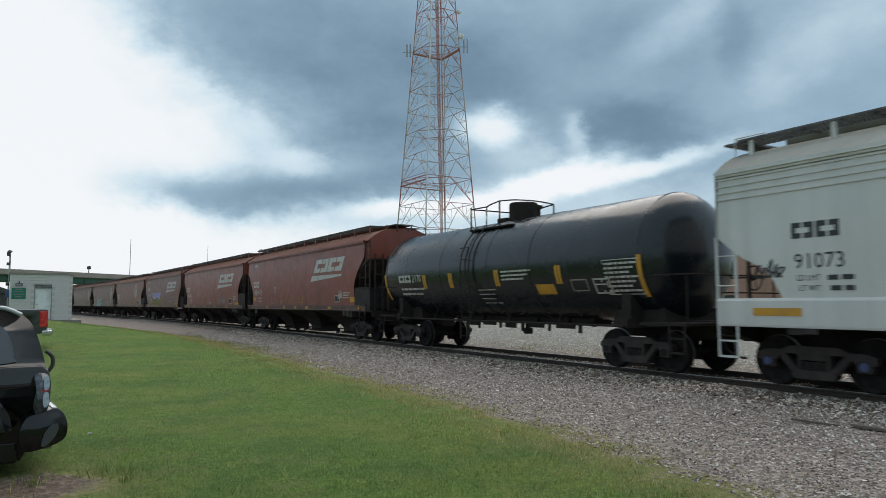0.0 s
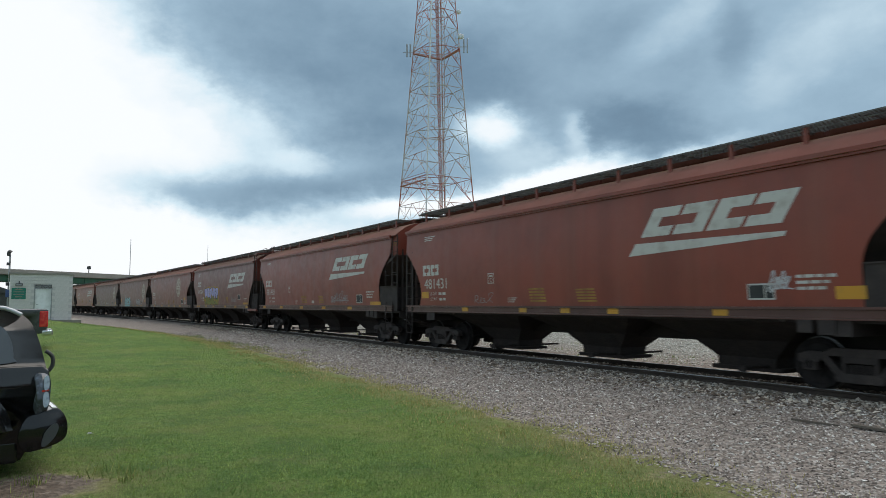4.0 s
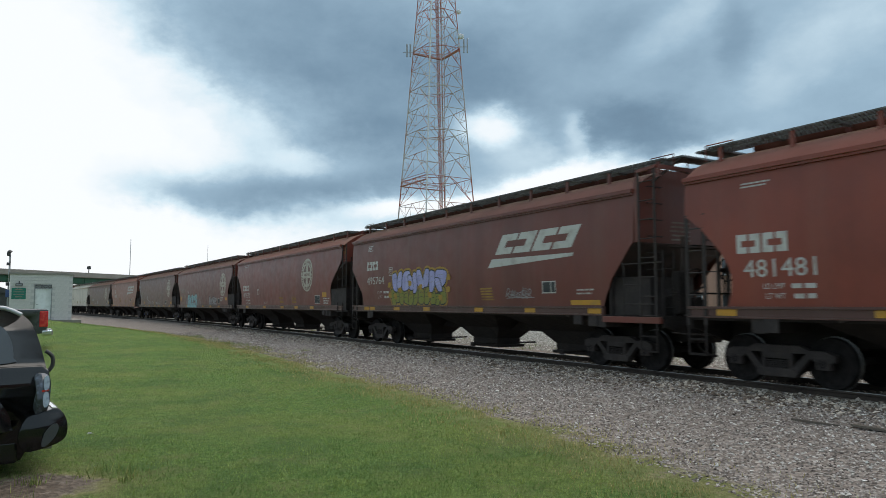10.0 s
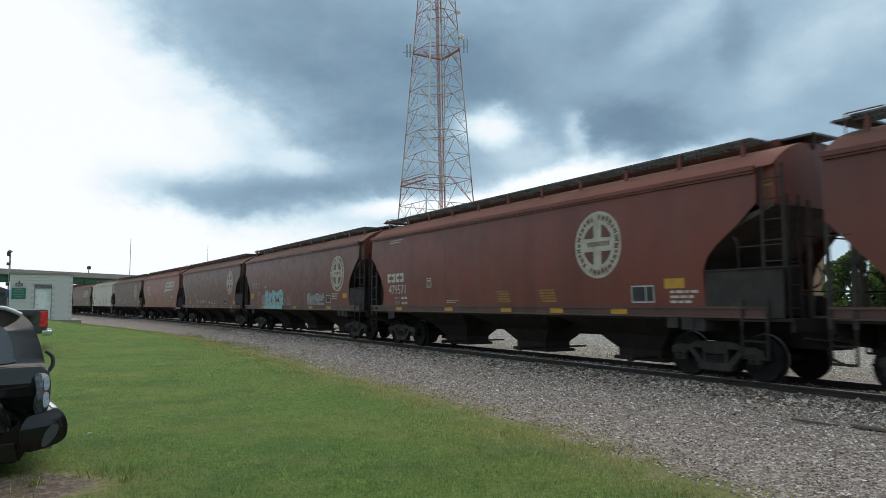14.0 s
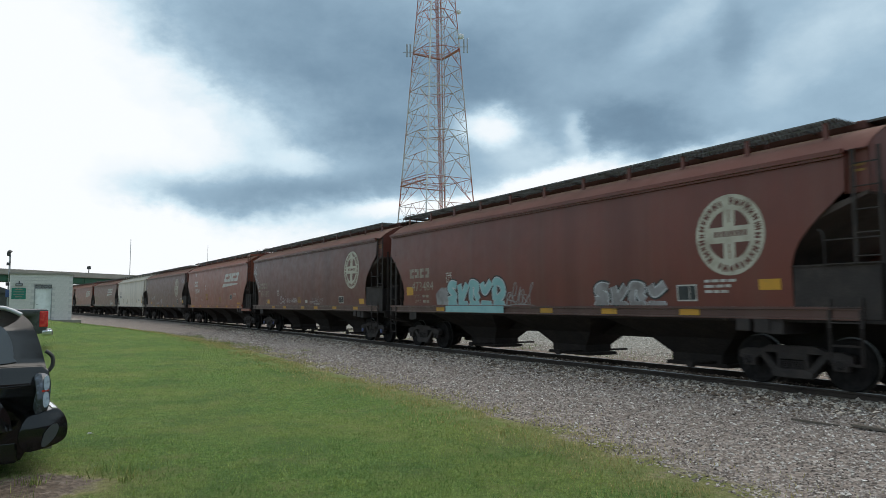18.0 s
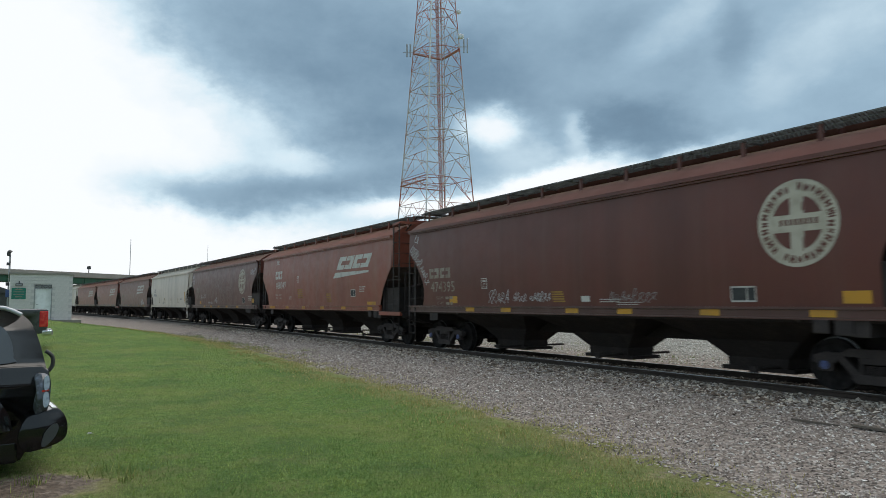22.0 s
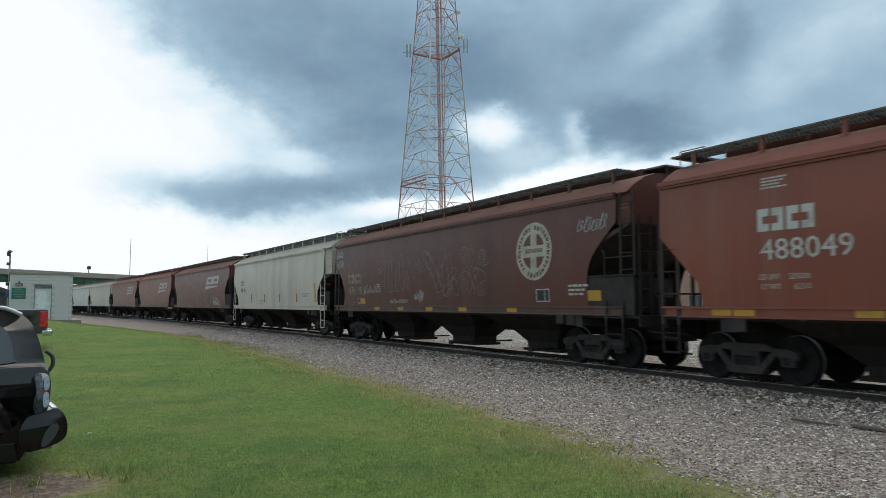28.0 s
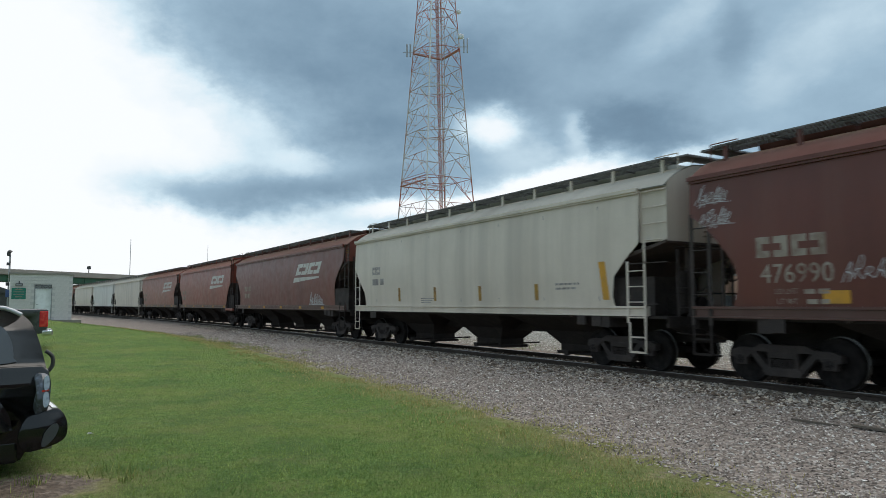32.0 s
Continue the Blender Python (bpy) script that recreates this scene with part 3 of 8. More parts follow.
        for i in range(k):
            x = -hl + 0.5 + (x_w + hl - 0.75) * i / (k - 1)
            ob = part("walkway_bracket", shared("walkway_bracket/%d/%s" % (round_end, paint), lambda: prism(B(), [(-0.09, crown - 0.26), (0.09, crown - 0.26), (0.05, crown - 0.2), (0.045, z_w - 0.002), (-0.045, z_w - 0.002), (-0.05, crown - 0.2)], -1.06, -1.03)), body, car)
            ob.location = (x, 0, 0)
            if s > 0:
                ob.scale = (1, -1, 1)
    for s in (-1, 1):
        bm = B()
        he = hl - (short if s > 0 else 0.0)
        if round_end and s > 0:
            box(bm, x_w - 0.05, he + 0.12, -0.42, 0.42, z_w + 0.01, z_w + 0.05)
            for y in (-0.36, 0.36):
                bar(bm, (he, y * 0.7, crown - 0.16), (he + 0.10, y, z_w), 0.04, 0.04)
            bar(bm, (he + 0.1, 0.42, z_w), (he + 0.04, 1.05, z_w - 0.06), 0.035, 0.035)
            bar(bm, (he + 0.04, 1.05, z_w - 0.06), (he + 0.02, 1.05, z_w - 0.5), 0.035, 0.035)
        else:
            x0, x1 = sorted((s * (hl - 0.3), s * (hl + 0.16)))
            box(bm, x0, x1, -1.0, 1.0, z_w - 0.01, z_w + 0.03)
        part("end_walkway", bm, GRATE, car)
        zt = z_w + 0.10
        for y in () if round_end and s > 0 else (-1.0, -0.55):
            bm = B()
            rod(bm, (s * (hl - 0.75), y, zt), (s * (hl - 0.1), y, zt), 0.014, 5)
            for x in (hl - 0.75, hl - 0.1):
                rod(bm, (s * x, y, z_w - 0.25 if x > hl - 0.5 else z_w), (s * x, y, zt), 0.014, 5)
            part("grab_rail", bm, body, car)
        # upper end sheet, slope sheet, lower plate
        bm = B()
        zlow = (3.36 if s > 0 else 3.32) if round_end else (zlead if s > 0 else tail[-1][0])
        back = recess - 0.01 if set_back and s > 0 else 0.0
        x0, x1 = sorted((s * (he - back), s * (he - back - 0.015)))
        out = []
        for y in (-1.545, *steps[1:-1], 1.545):
            out.append((y, crown - 0.02 - (crown - eave) * (abs(y) / 1.58) ** 2.5))
        inset = 1.545 if set_back else 1.49
        pts = [(max(-1.545, min(1.545, y)), z) for y, z in out]
        f0 = [bm.verts.new((x0, y, z)) for y, z in ([(-1.545, zlow)] + pts + [(1.545, zlow)])]
        f1 = [bm.verts.new((x1, y, z)) for y, z in ([(-1.545, zlow)] + pts + [(1.545, zlow)])]
        for v in f0 + f1:
            if s > 0 and v.co.y < 0 or s < 0 and v.co.y > 0:
                v.co.y = max(-inset, min(inset, v.co.y))
        bm.faces.new(f0)
        bm.faces.new(f1[::-1])
        for i in range(len(f0)):
            j = (i + 1) % len(f0)
            bm.faces.new((f0[i], f1[i], f1[j], f0[j]))
        part("end_sheet", bm, body, car)
        # recessed corner panel behind the ladder
        if not set_back:
            bm = B()
            yy = -s * inset
            x0, x1 = sorted((s * he, s * (hl - recess)))
            box(bm, x0, x1, min(yy, yy + s * 0.012), max(yy, yy + s * 0.012), zlow, eave)
            xi = s * (hl - recess)
            box(bm, min(xi, xi - s * 0.012), max(xi, xi - s * 0.012), min(yy, -s * 1.54), max(yy, -s * 1.54), zlow, eave)
            part("corner_panel", bm, body, car)
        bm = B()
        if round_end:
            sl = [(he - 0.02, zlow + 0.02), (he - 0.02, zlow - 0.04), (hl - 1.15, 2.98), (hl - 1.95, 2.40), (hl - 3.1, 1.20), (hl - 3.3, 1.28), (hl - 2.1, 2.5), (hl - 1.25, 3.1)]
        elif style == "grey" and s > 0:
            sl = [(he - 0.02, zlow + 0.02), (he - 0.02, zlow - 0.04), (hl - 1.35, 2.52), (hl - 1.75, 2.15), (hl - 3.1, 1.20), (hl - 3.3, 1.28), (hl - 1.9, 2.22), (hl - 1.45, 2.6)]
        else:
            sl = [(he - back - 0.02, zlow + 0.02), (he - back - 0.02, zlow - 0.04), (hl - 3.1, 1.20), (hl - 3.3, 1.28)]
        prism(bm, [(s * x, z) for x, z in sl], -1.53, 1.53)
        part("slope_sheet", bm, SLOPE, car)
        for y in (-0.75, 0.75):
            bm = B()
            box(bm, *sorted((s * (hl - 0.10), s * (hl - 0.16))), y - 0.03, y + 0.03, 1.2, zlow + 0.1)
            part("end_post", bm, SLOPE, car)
        bm = B()
        x0, x1 = sorted((s * (hl - 1.65), s * (hl - 1.60)))
        box(bm, x0, x1, -1.5, 1.35, 1.25, 2.18)
        part("bolster_plate", bm, FRAME, car)
        if s > 0:
            y = -1.50
            wx0, wx1, wz = (hl - lead[1][1], hl - 0.16, 2.17) if round_end else (hl - 1.66, hl - 0.5, 2.10)
            wy = y - 0.04 if round_end else y + 0.12
            part("web_plate", box(B(), wx0, wx1, wy - 0.008, wy + 0.008, 1.27, wz), FRAME, car)
            part("web_flange", box(B(), wx0, wx1, wy - 0.03, wy + 0.06, wz, wz + 0.03), FRAME, car)
            gx = hl - 1.05 if round_end else hl - 1.10
            top = 2.74 if round_end else 2.42
            bm = tube(B(), [(gx, -1.58, wz - (0.02 if round_end else 0.95)), (gx, -1.58, top - 0.1), (gx - 0.03, -1.575, top), (gx - 0.10, -1.56, top + 0.06)], 0.019, 6)
            part("grab_post", bm, FRAME, car)
            for z, x9 in ((2.60, hl - 0.10), (2.19, hl - 0.15)) if round_end else ((2.42, hl + 0.05), (1.95, hl - 0.55), (1.52, hl - 0.2)):
                part("grab_iron", rod(B(), (gx, -1.59, z), (x9, -1.59, z), 0.014, 5), FRAME, car)
            # uprights and rungs before the end sheet
            for ya, yb in ((-1.30, -0.95), (0.90, 1.25)):
                part("end_ladder", ladder_across(he + 0.08 if not back else hl - 0.2, ya, yb, 1.25, 3.55 if round_end else 2.7), FRAME, car)
            part("brake_stand", box(B(), he - 0.26, he - 0.04, -1.0, -0.70, 1.3, 2.25, 0.05), UNDER, car)
            part("brake_pipe", tube(B(), smooth_line3([(he - 0.1, -0.75, 2.2), (he + 0.05, -0.5, 2.3), (he + 0.12, -0.35, 2.1), (he + 0.1, -0.4, 1.9), (he, -0.7, 1.75)]), 0.018, 6), UNDER, car)
            if round_end:
                part("end_writing", box(B(), he + 0.002, he + 0.005, 0.30, 0.82, 3.93, 4.03), WHITE, car)
                part("end_writing", box(B(), he + 0.002, he + 0.005, 0.26, 0.84, 3.76, 3.86), WHITE, car)
                for k in range(2):
                    part("corner_writing", box(B(), hl - 0.60 + 0.03 * k, hl - 0.36, -1.497, -1.493, 3.80 - 0.09 * k, 3.84 - 0.09 * k), FADED_YELLOW, car)
            else:
                for k in range(5):
                    part("end_writing", box(B(), he - back + 0.003, he - back + 0.006, -0.35 - 0.03 * (k % 3), 0.25, 3.40 - 0.10 * k, 3.44 - 0.10 * k), FADED, car)
            # jacking pad and side bearing of the bolster
            xj = L / 2 - 3.0
            part("jacking_pad", box(B(), xj - 0.14, xj + 0.14, -1.60, -1.50, 1.02, 1.26, 0.02), FRAME, car)
        if back:
            bm = B()
            for yy in (-0.98, 0.98):
                bar(bm, (hl - back, yy, 4.30), (hl + 0.1, yy, z_w - 0.02), 0.035, 0.035)
            part("walkway_stand", bm, FRAME, car)
            for yy in (-0.95, 0.95):
                part("end_ladder", ladder_mesh(hl - back + 0.06, yy), FRAME, car)
        bm = B()
        x0, x1 = sorted((s * hl, s * (hl - 1.6)))
        box(bm, x0, x1, -1.54, 1.54, 1.20, 1.26)
        box(bm, *sorted((s * hl, s * (hl - 0.08))), -1.5, 1.5, 1.02, 1.26)
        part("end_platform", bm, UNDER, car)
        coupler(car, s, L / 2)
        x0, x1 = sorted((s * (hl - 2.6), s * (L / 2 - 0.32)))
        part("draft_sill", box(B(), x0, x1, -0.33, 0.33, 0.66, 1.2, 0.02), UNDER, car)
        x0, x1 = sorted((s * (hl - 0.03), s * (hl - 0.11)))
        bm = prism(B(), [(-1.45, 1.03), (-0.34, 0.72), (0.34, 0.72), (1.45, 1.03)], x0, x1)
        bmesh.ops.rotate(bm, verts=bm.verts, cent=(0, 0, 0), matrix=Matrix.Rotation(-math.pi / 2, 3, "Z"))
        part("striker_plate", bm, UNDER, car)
        part("uncoupling_lever", tube(B(), smooth_line3([(s * (hl + 0.10), -1.40, 0.92), (s * (hl + 0.14), -0.6, 0.86), (s * (hl + 0.20), -0.1, 1.02)], 4), 0.016, 6), FRAME, car)
        bm = B()
        rod(bm, (s * (hl + 0.05), -1.35, 1.75), (s * (hl + 0.05), 1.35, 1.75), 0.014, 5)
        rod(bm, (s * (hl + 0.05), -1.35, 2.75), (s * (hl + 0.05), 1.35, 2.75), 0.014, 5)
        part("end_grab_iron", bm, UNDER, car)
        rail_mat = body if paint in ("grey", "pale") else FRAME
        step_mat = UNDER if paint not in ("grey", "pale") else body
        for y in (-1.58, 1.58):
            if y * s > 0 or s < 0:
                off = 0.03 if y * s > 0 else 0.12
                xa, xb = sorted((s * (hl - off), s * (hl - off - 0.42)))
                top = zlow + 0.02 if y * s > 0 else eave
                ladder(car, xa, xb, y, 1.1, top, int((top - 1.1) / 0.43), rail_mat, post=0.085 if s < 0 and y < 0 and rail_mat is FRAME else 0.055)
                stirrup(car, xa, xb, y, 0.52, 1.12, step_mat)
            elif round_end:
                # full ladder over the web plate, steps below it set further in
                ladder(car, hl - 0.51, hl - 0.09, -1.585, 2.17, eave, 5, rail_mat)
                ladder(car, hl - 1.0, hl - 0.47, -1.60, 1.12, 1.62, 2, rail_mat, "step_ladder")
                stirrup(car, hl - 1.0, hl - 0.47, -1.60, 0.52, 1.14, step_mat)
            elif style == "grey":
                ladder(car, hl - 1.09, hl - 0.58, -1.60, 1.1, 2.48, 4, rail_mat)
                part("ladder_rail", bar(B(), (hl - 0.58, -1.60, 2.4), (hl - 0.58, -1.60, 2.9), 0.05, 0.02), rail_mat, car)
                stirrup(car, hl - 1.04, hl - 0.58, -1.60, 0.46, 1.12, step_mat)
                for k in range(4):
                    part("rung", rod(B(), (hl - 0.66, -1.57, 2.92 + 0.36 * k), (hl + 0.02, -1.57, 2.92 + 0.36 * k), 0.015, 5), rail_mat, car)
            else:
                ladder(car, hl - 0.61, hl - 0.15, -1.585, 1.12, 4.50, 8, rail_mat)
                stirrup(car, hl - 0.61, hl - 0.15, -1.585, 0.50, 1.14, step_mat)
                part("step_sill", box(B(), hl - 1.80, hl - 0.05, -1.60, -1.45, 1.10, 1.24, 0.01), body, car)
                bm = prism(B(), [(hl - 0.78, 2.9), (hl - 0.60, 2.9), (hl - 0.60, 4.48), (hl - 0.66, 4.48), (hl - 0.78, 4.25)], -1.57, -1.555)
                part("corner_plate", bm, body, car)
                bm = bar(B(), (hl - 0.66, -1.57, 4.48), (hl - 0.1, -1.57, 4.52), 0.07, 0.07)
                bar(bm, (hl - 0.1, -1.57, 4.52), (hl - 0.1, 1.57, 4.52), 0.07, 0.09)
                part("end_frame", bm, body, car)
    # hopper bays and centre sill
    bays = (-4.32, -0.12, 4.12)
    for x in bays:
        bm = B()
        vs = []
        for z, hx, hy in ((1.27, 2.0, 1.50), (0.80, 1.12, 0.70), (0.44, 0.68, 0.45), (0.24, 0.66, 0.45)):
            vs.append([bm.verts.new((x + sx * hx, sy * hy, z)) for sx, sy in ((-1, -1), (1, -1), (1, 1), (-1, 1))])
        for p, q in zip(vs, vs[1:]):
            for i in range(4):
                bm.faces.new((p[i], p[(i + 1) % 4], q[(i + 1) % 4], q[i]))
        bm.faces.new(vs[0])
        bm.faces.new(vs[-1][::-1])
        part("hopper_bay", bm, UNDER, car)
        bm = B()
        box(bm, x - 0.80, x + 0.84, -0.50, 0.50, 0.17, 0.25)
        rod(bm, (x + 0.5, -1.22, 0.28), (x + 0.5, 1.22, 0.28), 0.03, 6)
        box(bm, x + 0.42, x + 0.58, -1.28, -1.20, 0.22, 0.34)
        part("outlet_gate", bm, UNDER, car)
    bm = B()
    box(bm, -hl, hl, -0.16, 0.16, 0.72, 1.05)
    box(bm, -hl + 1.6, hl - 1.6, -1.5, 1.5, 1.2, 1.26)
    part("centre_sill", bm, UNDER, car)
    for s in (-1, 1):
        bm = B()
        xc = L / 2 - (2.36 if round_end else 2.22) if s > 0 else 1.95 - L / 2
        box(bm, xc - 0.16, xc + 0.16, -1.56, 1.56, 0.98, 1.27)
        box(bm, xc - 0.15 - s * 0.25, xc + 0.15 - s * 0.25, -1.59, -1.565, 1.0, 1.26)
        part("body_bolster", bm, FRAME, car)
        bogie(car, xc, spin, cap)
    brake_wheel(car, hl + 0.02, 0.55, 2.3, UNDER)
    bm = B()
    rod(bm, (hl - 1.1, 0.2, 1.5), (hl - 0.5, 0.2, 1.5), 0.19, 12)
    part("brake_cylinder", bm, UNDER, car)
    part("brake_valve", box(B(), hl - 0.75, hl - 0.35, -0.75, -0.35, 1.26, 1.7, 0.03), UNDER, car)
    bm = B()
    rod(bm, (hl - 0.08, 0.55, 1.3), (hl - 0.08, 0.55, 2.3), 0.02, 6)
    part("brake_rod", bm, UNDER, car)
    return car, hl


def reflectors(car, xs, z0=1.285, z1=1.425, w=0.34, mat=None, skip=0):
    for x in xs:
        bm = box(B(), x - w / 2, x + w / 2, -1.574, -1.567, z0 + 0.012, z1 - 0.005)
        part("reflector", bm, mat or YELLOW, car, "yellow reflective tape")


def bars(name, car, x, z, rows, width, h, gap, mat, half=side_of, ragged=0):
    """Lines of small unreadable writing as plain bars."""
    for i in range(rows):
        w = width * (1 - 0.25 * ((i * 37 + ragged) % 3) / 2)
        zz = z - i * (h + gap)
        k = 0.0
        while k < w:
            seg = min(w - k, h * (2.2 + (i * 5 + int(k * 10)) % 3))
            side_part(name, [rect(x + k, x + k + seg, zz, zz + h)], mat, car, half)
            k += seg + h * 0.7


def box_outline(x0, x1, z0, z1, t):
    return [rect(x0, x1, z0, z0 + t), rect(x0, x1, z1 - t, z1), rect(x0, x0 + t, z0 + t, z1 - t), rect(x1 - t, x1, z0 + t, z1 - t)]


def italic_logo(car, x0, x1, z0, z1, mat):
    """The railway's slanted mark as plain block shapes over a tapered stroke."""
    w, h = x1 - x0, z1 - z0
    up = h * 0.40
    hh = h - up
    mark_row("mark_block", block_marks(x0 + w * 0.09, z0 + up, w * 0.82, hh, 4, w * 0.09 / hh, 0.10), mat, car)
    side_part("mark_stroke", [[(x0, z0), (x0 + w * 0.90, z0 + h * 0.16), (x0 + w * 0.91, z0 + h * 0.25), (x0 + w * 0.05, z0 + h * 0.27)]], mat, car)


def round_emblem(car, x, z, r, mat, dark):
    q = 0.98
    side_part("emblem_disc", ring(x, z, 0.0, r, q, 48), mat, car)
    marks = []
    a, k = math.pi * 0.06, 0
    while a < math.pi * 2.04:
        w = (0.10, 0.15, 0.12, 0.17)[k * 7 % 4]
        if not (3.95 < a % (2 * math.pi) < 4.15 or 5.3 < a % (2 * math.pi) < 5.5 or 1.5 < a % (2 * math.pi) < 1.66):
            lo, hi = r * (0.74, 0.76, 0.73)[k % 3], r * (0.92, 0.89, 0.91)[k * 5 % 3]
            marks += ring(x, z, lo, hi, q, 2, a, a + w * 0.34) + ring(x, z, (lo + hi) / 2 - 0.03 * r, (lo + hi) / 2 + 0.03 * r, q, 1, a + w * 0.34, a + w * 0.62) + ring(x, z, lo, hi, q, 1, a + w * 0.62, a + w)
        a += w + 0.07
        k += 1
    c, d, e = 0.17 * r, 0.20 * r, 0.62 * r
    for sx, sz in ((1, 1), (-1, 1), (-1, -1), (1, -1)):
        a0, a1 = math.asin(d / e), math.acos(c / e)
        marks.append([(x + sx * c * q, z + sz * d)] + [(x + sx * e * q * math.cos(a0 + (a1 - a0) * i / 8), z + sz * e * math.sin(a0 + (a1 - a0) * i / 8)) for i in range(9)])
    marks += [rect(x - r * 0.42 + i * r * 0.12, x - r * 0.42 + i * r * 0.12 + r * 0.075, z - r * 0.05, z + r * 0.09) for i in range(8)]
    side_part("emblem_pattern", marks, dark, car, lift=0.009)


def data_marks(car, number, mat, num_mat, own, num, load, weights=None):
    """Owner's mark and number in boxes of (x0, x1, z0, z1); load: place of the weights."""
    mark_row("owner_mark_block", block_marks(own[0], own[2], own[1] - own[0], own[3] - own[2], 4, 0, 0.2), mat, car)
    h = num[3] - num[2]
    ob = lettering("car_number", number, num[0], num[2], h, num_mat, car, squeeze=1.0)
    xs = [v.co.x for v in ob.data.vertices]
    k = (num[1] - num[0]) / (max(xs) - min(xs))
    for v in ob.data.vertices:
        v.co.x = num[0] + (v.co.x - num[0]) * k
    if load:
        x, z = load
        lettering("load_limit_text", "LD LMT", x, z, 0.10, mat, car)
        lettering("light_weight_text", "LT WT", x + 0.04, z - 0.18, 0.10, mat, car)
        if weights:
            lettering("weight_figure", weights[0], x + 0.60, z, 0.10, mat, car)
            lettering("weight_figure", weights[1], x + 0.68, z - 0.18, 0.10, mat, car)
        else:
            bars("weight_figure", car, x + 0.56, z, 1, 0.45, 0.085, 0.09, mat)
            bars("weight_figure", car, x + 0.60, z - 0.18, 1, 0.40, 0.085, 0.09, mat)


def plate_box(car, x, z, mat):
    side_part("plate_mark", box_outline(x, x + 0.29, z, z + 0.31, 0.025) + [rect(x + 0.06, x + 0.23, z + 0.20, z + 0.245)], mat, car)
    lettering("plate_letter", "C", x + 0.095, z + 0.05, 0.11, mat, car)


# ---- the place: axes of the view on the ground, to lay far things out ----
VF, VR = Vector((-math.cos(YAW), math.sin(YAW), 0)), Vector((math.sin(YAW), math.cos(YAW), 0))


def spot(right, ahead, z=0.0):
    return VF * ahead + VR * right + Vector((0, 0, z))


def ramp01(v, a, b):
    t = min(1, max(0, (v - a) / (b - a)))
    return t * t * (3 - 2 * t)


EDGE = ((-140, 0.5), (-90, 1.5), (-60, 2.6), (-50, 3.6), (-42.5, 4.8), (-37, 6.0), (-31, 6.8), (-22.3, 7.1), (-13.4, 6.8), (-7.5, 6.4), (-4.8, 5.9), (0, 5.2), (6, 4.6), (60, 3.6))


def grass_edge(x):
    """Where the mown grass ends towards the track."""
    if x <= EDGE[0][0]:
        return EDGE[0][1]
    for (x0, a), (x1, b) in zip(EDGE, EDGE[1:]):
        if x <= x1:
            return a + (b - a) * (x - x0) / (x1 - x0)
    return EDGE[-1][1]


def ground_z(x, y):
    """A slight rise towards the hut; nearly level elsewhere."""
    rise = 0.73 * ramp01(-x, 14, 46) * (1 - ramp01(y, grass_edge(x) - 3.0, grass_edge(x) + 2.5)) * (1 - ramp01(-x, 75, 110))
    near = 0.03 * (noise.noise((x * 0.35, y * 0.35, 0)) + 0.5 * noise.noise((x * 1.3, y * 1.3, 4)))
    bed = 0.10 * ramp01(y, grass_edge(x) + 0.5, 11.6) if abs(x) < 90 else 0.0
    return rise + bed + (near if abs(x) < 120 and abs(y) < 40 else 0)


def steps(a, b, d):
    n = max(1, round((b - a) / d))
    return [a + (b - a) * i / n for i in range(n)]


def ground():
    xs = [-4000, -1500, -700, -400, -250, -180] + steps(-140, -60, 2.5) + steps(-60, -25, 0.9) + steps(-25, 4, 0.35) + steps(4, 30, 2.5) + [30, 60, 120, 250, 600, 1500, 4000]
    ys = [-4000, -1500, -600, -250, -120, -60, -30] + steps(-20, -4, 1.6) + steps(-4, 12, 0.35) + steps(12, 30, 1.2) + steps(30, 70, 5) + [70, 100, 160, 300, 700, 1800, 4000]
    verts = [(x, y, ground_z(x, y)) for x in xs for y in ys]
    ny = len(ys)
    faces = [(i * ny + j, (i + 1) * ny + j, (i + 1) * ny + j + 1, i * ny + j + 1) for i in range(len(xs) - 1) for j in range(ny - 1)]
    me = bpy.data.meshes.new("ground")
    me.from_pydata(verts, [], faces)
    at = me.attributes.new("stony", "FLOAT", "POINT")
    pale = me.attributes.new("pale", "FLOAT", "POINT")
    val, pv = [], []
    for x, y, z in verts:
        e = grass_edge(x)
        s = min(1, max(0, 0.5 + (y - e) / 2.4))
        if y > 52:
            s = max(0, 1 - (y - 52) / 6)
        d = Vector((x, y, 0)) - spot(-4.0, 6.75)
        s = max(s, 1.0 * math.exp(-(d.x ** 2 + d.y ** 2) / 0.55))
        val.append(s)
        pv.append(ramp01(y, 15.5, 21.0))
    at.data.foreach_set("value", val)
    pale.data.foreach_set("value", pv)
    oily = me.attributes.new("oily", "FLOAT", "POINT")
    worn = spot(-4.0, 6.75)
    oily.data.foreach_set("value", [max(0.65 * ramp01(y, 11.7, 12.3) * (1 - ramp01(y, 14.4, 15.6)), 1.1 * math.exp(-((x - worn.x) ** 2 + (y - worn.y) ** 2) / 1.2)) for x, y, z in verts])
    me.polygons.foreach_set("use_smooth", [True] * len(faces))
    me.materials.append(ground_material())
    return tagged(new("ground", me), "mown green grass beside a grey gravel strip and a pale gravel yard", "ground", kind="structure")


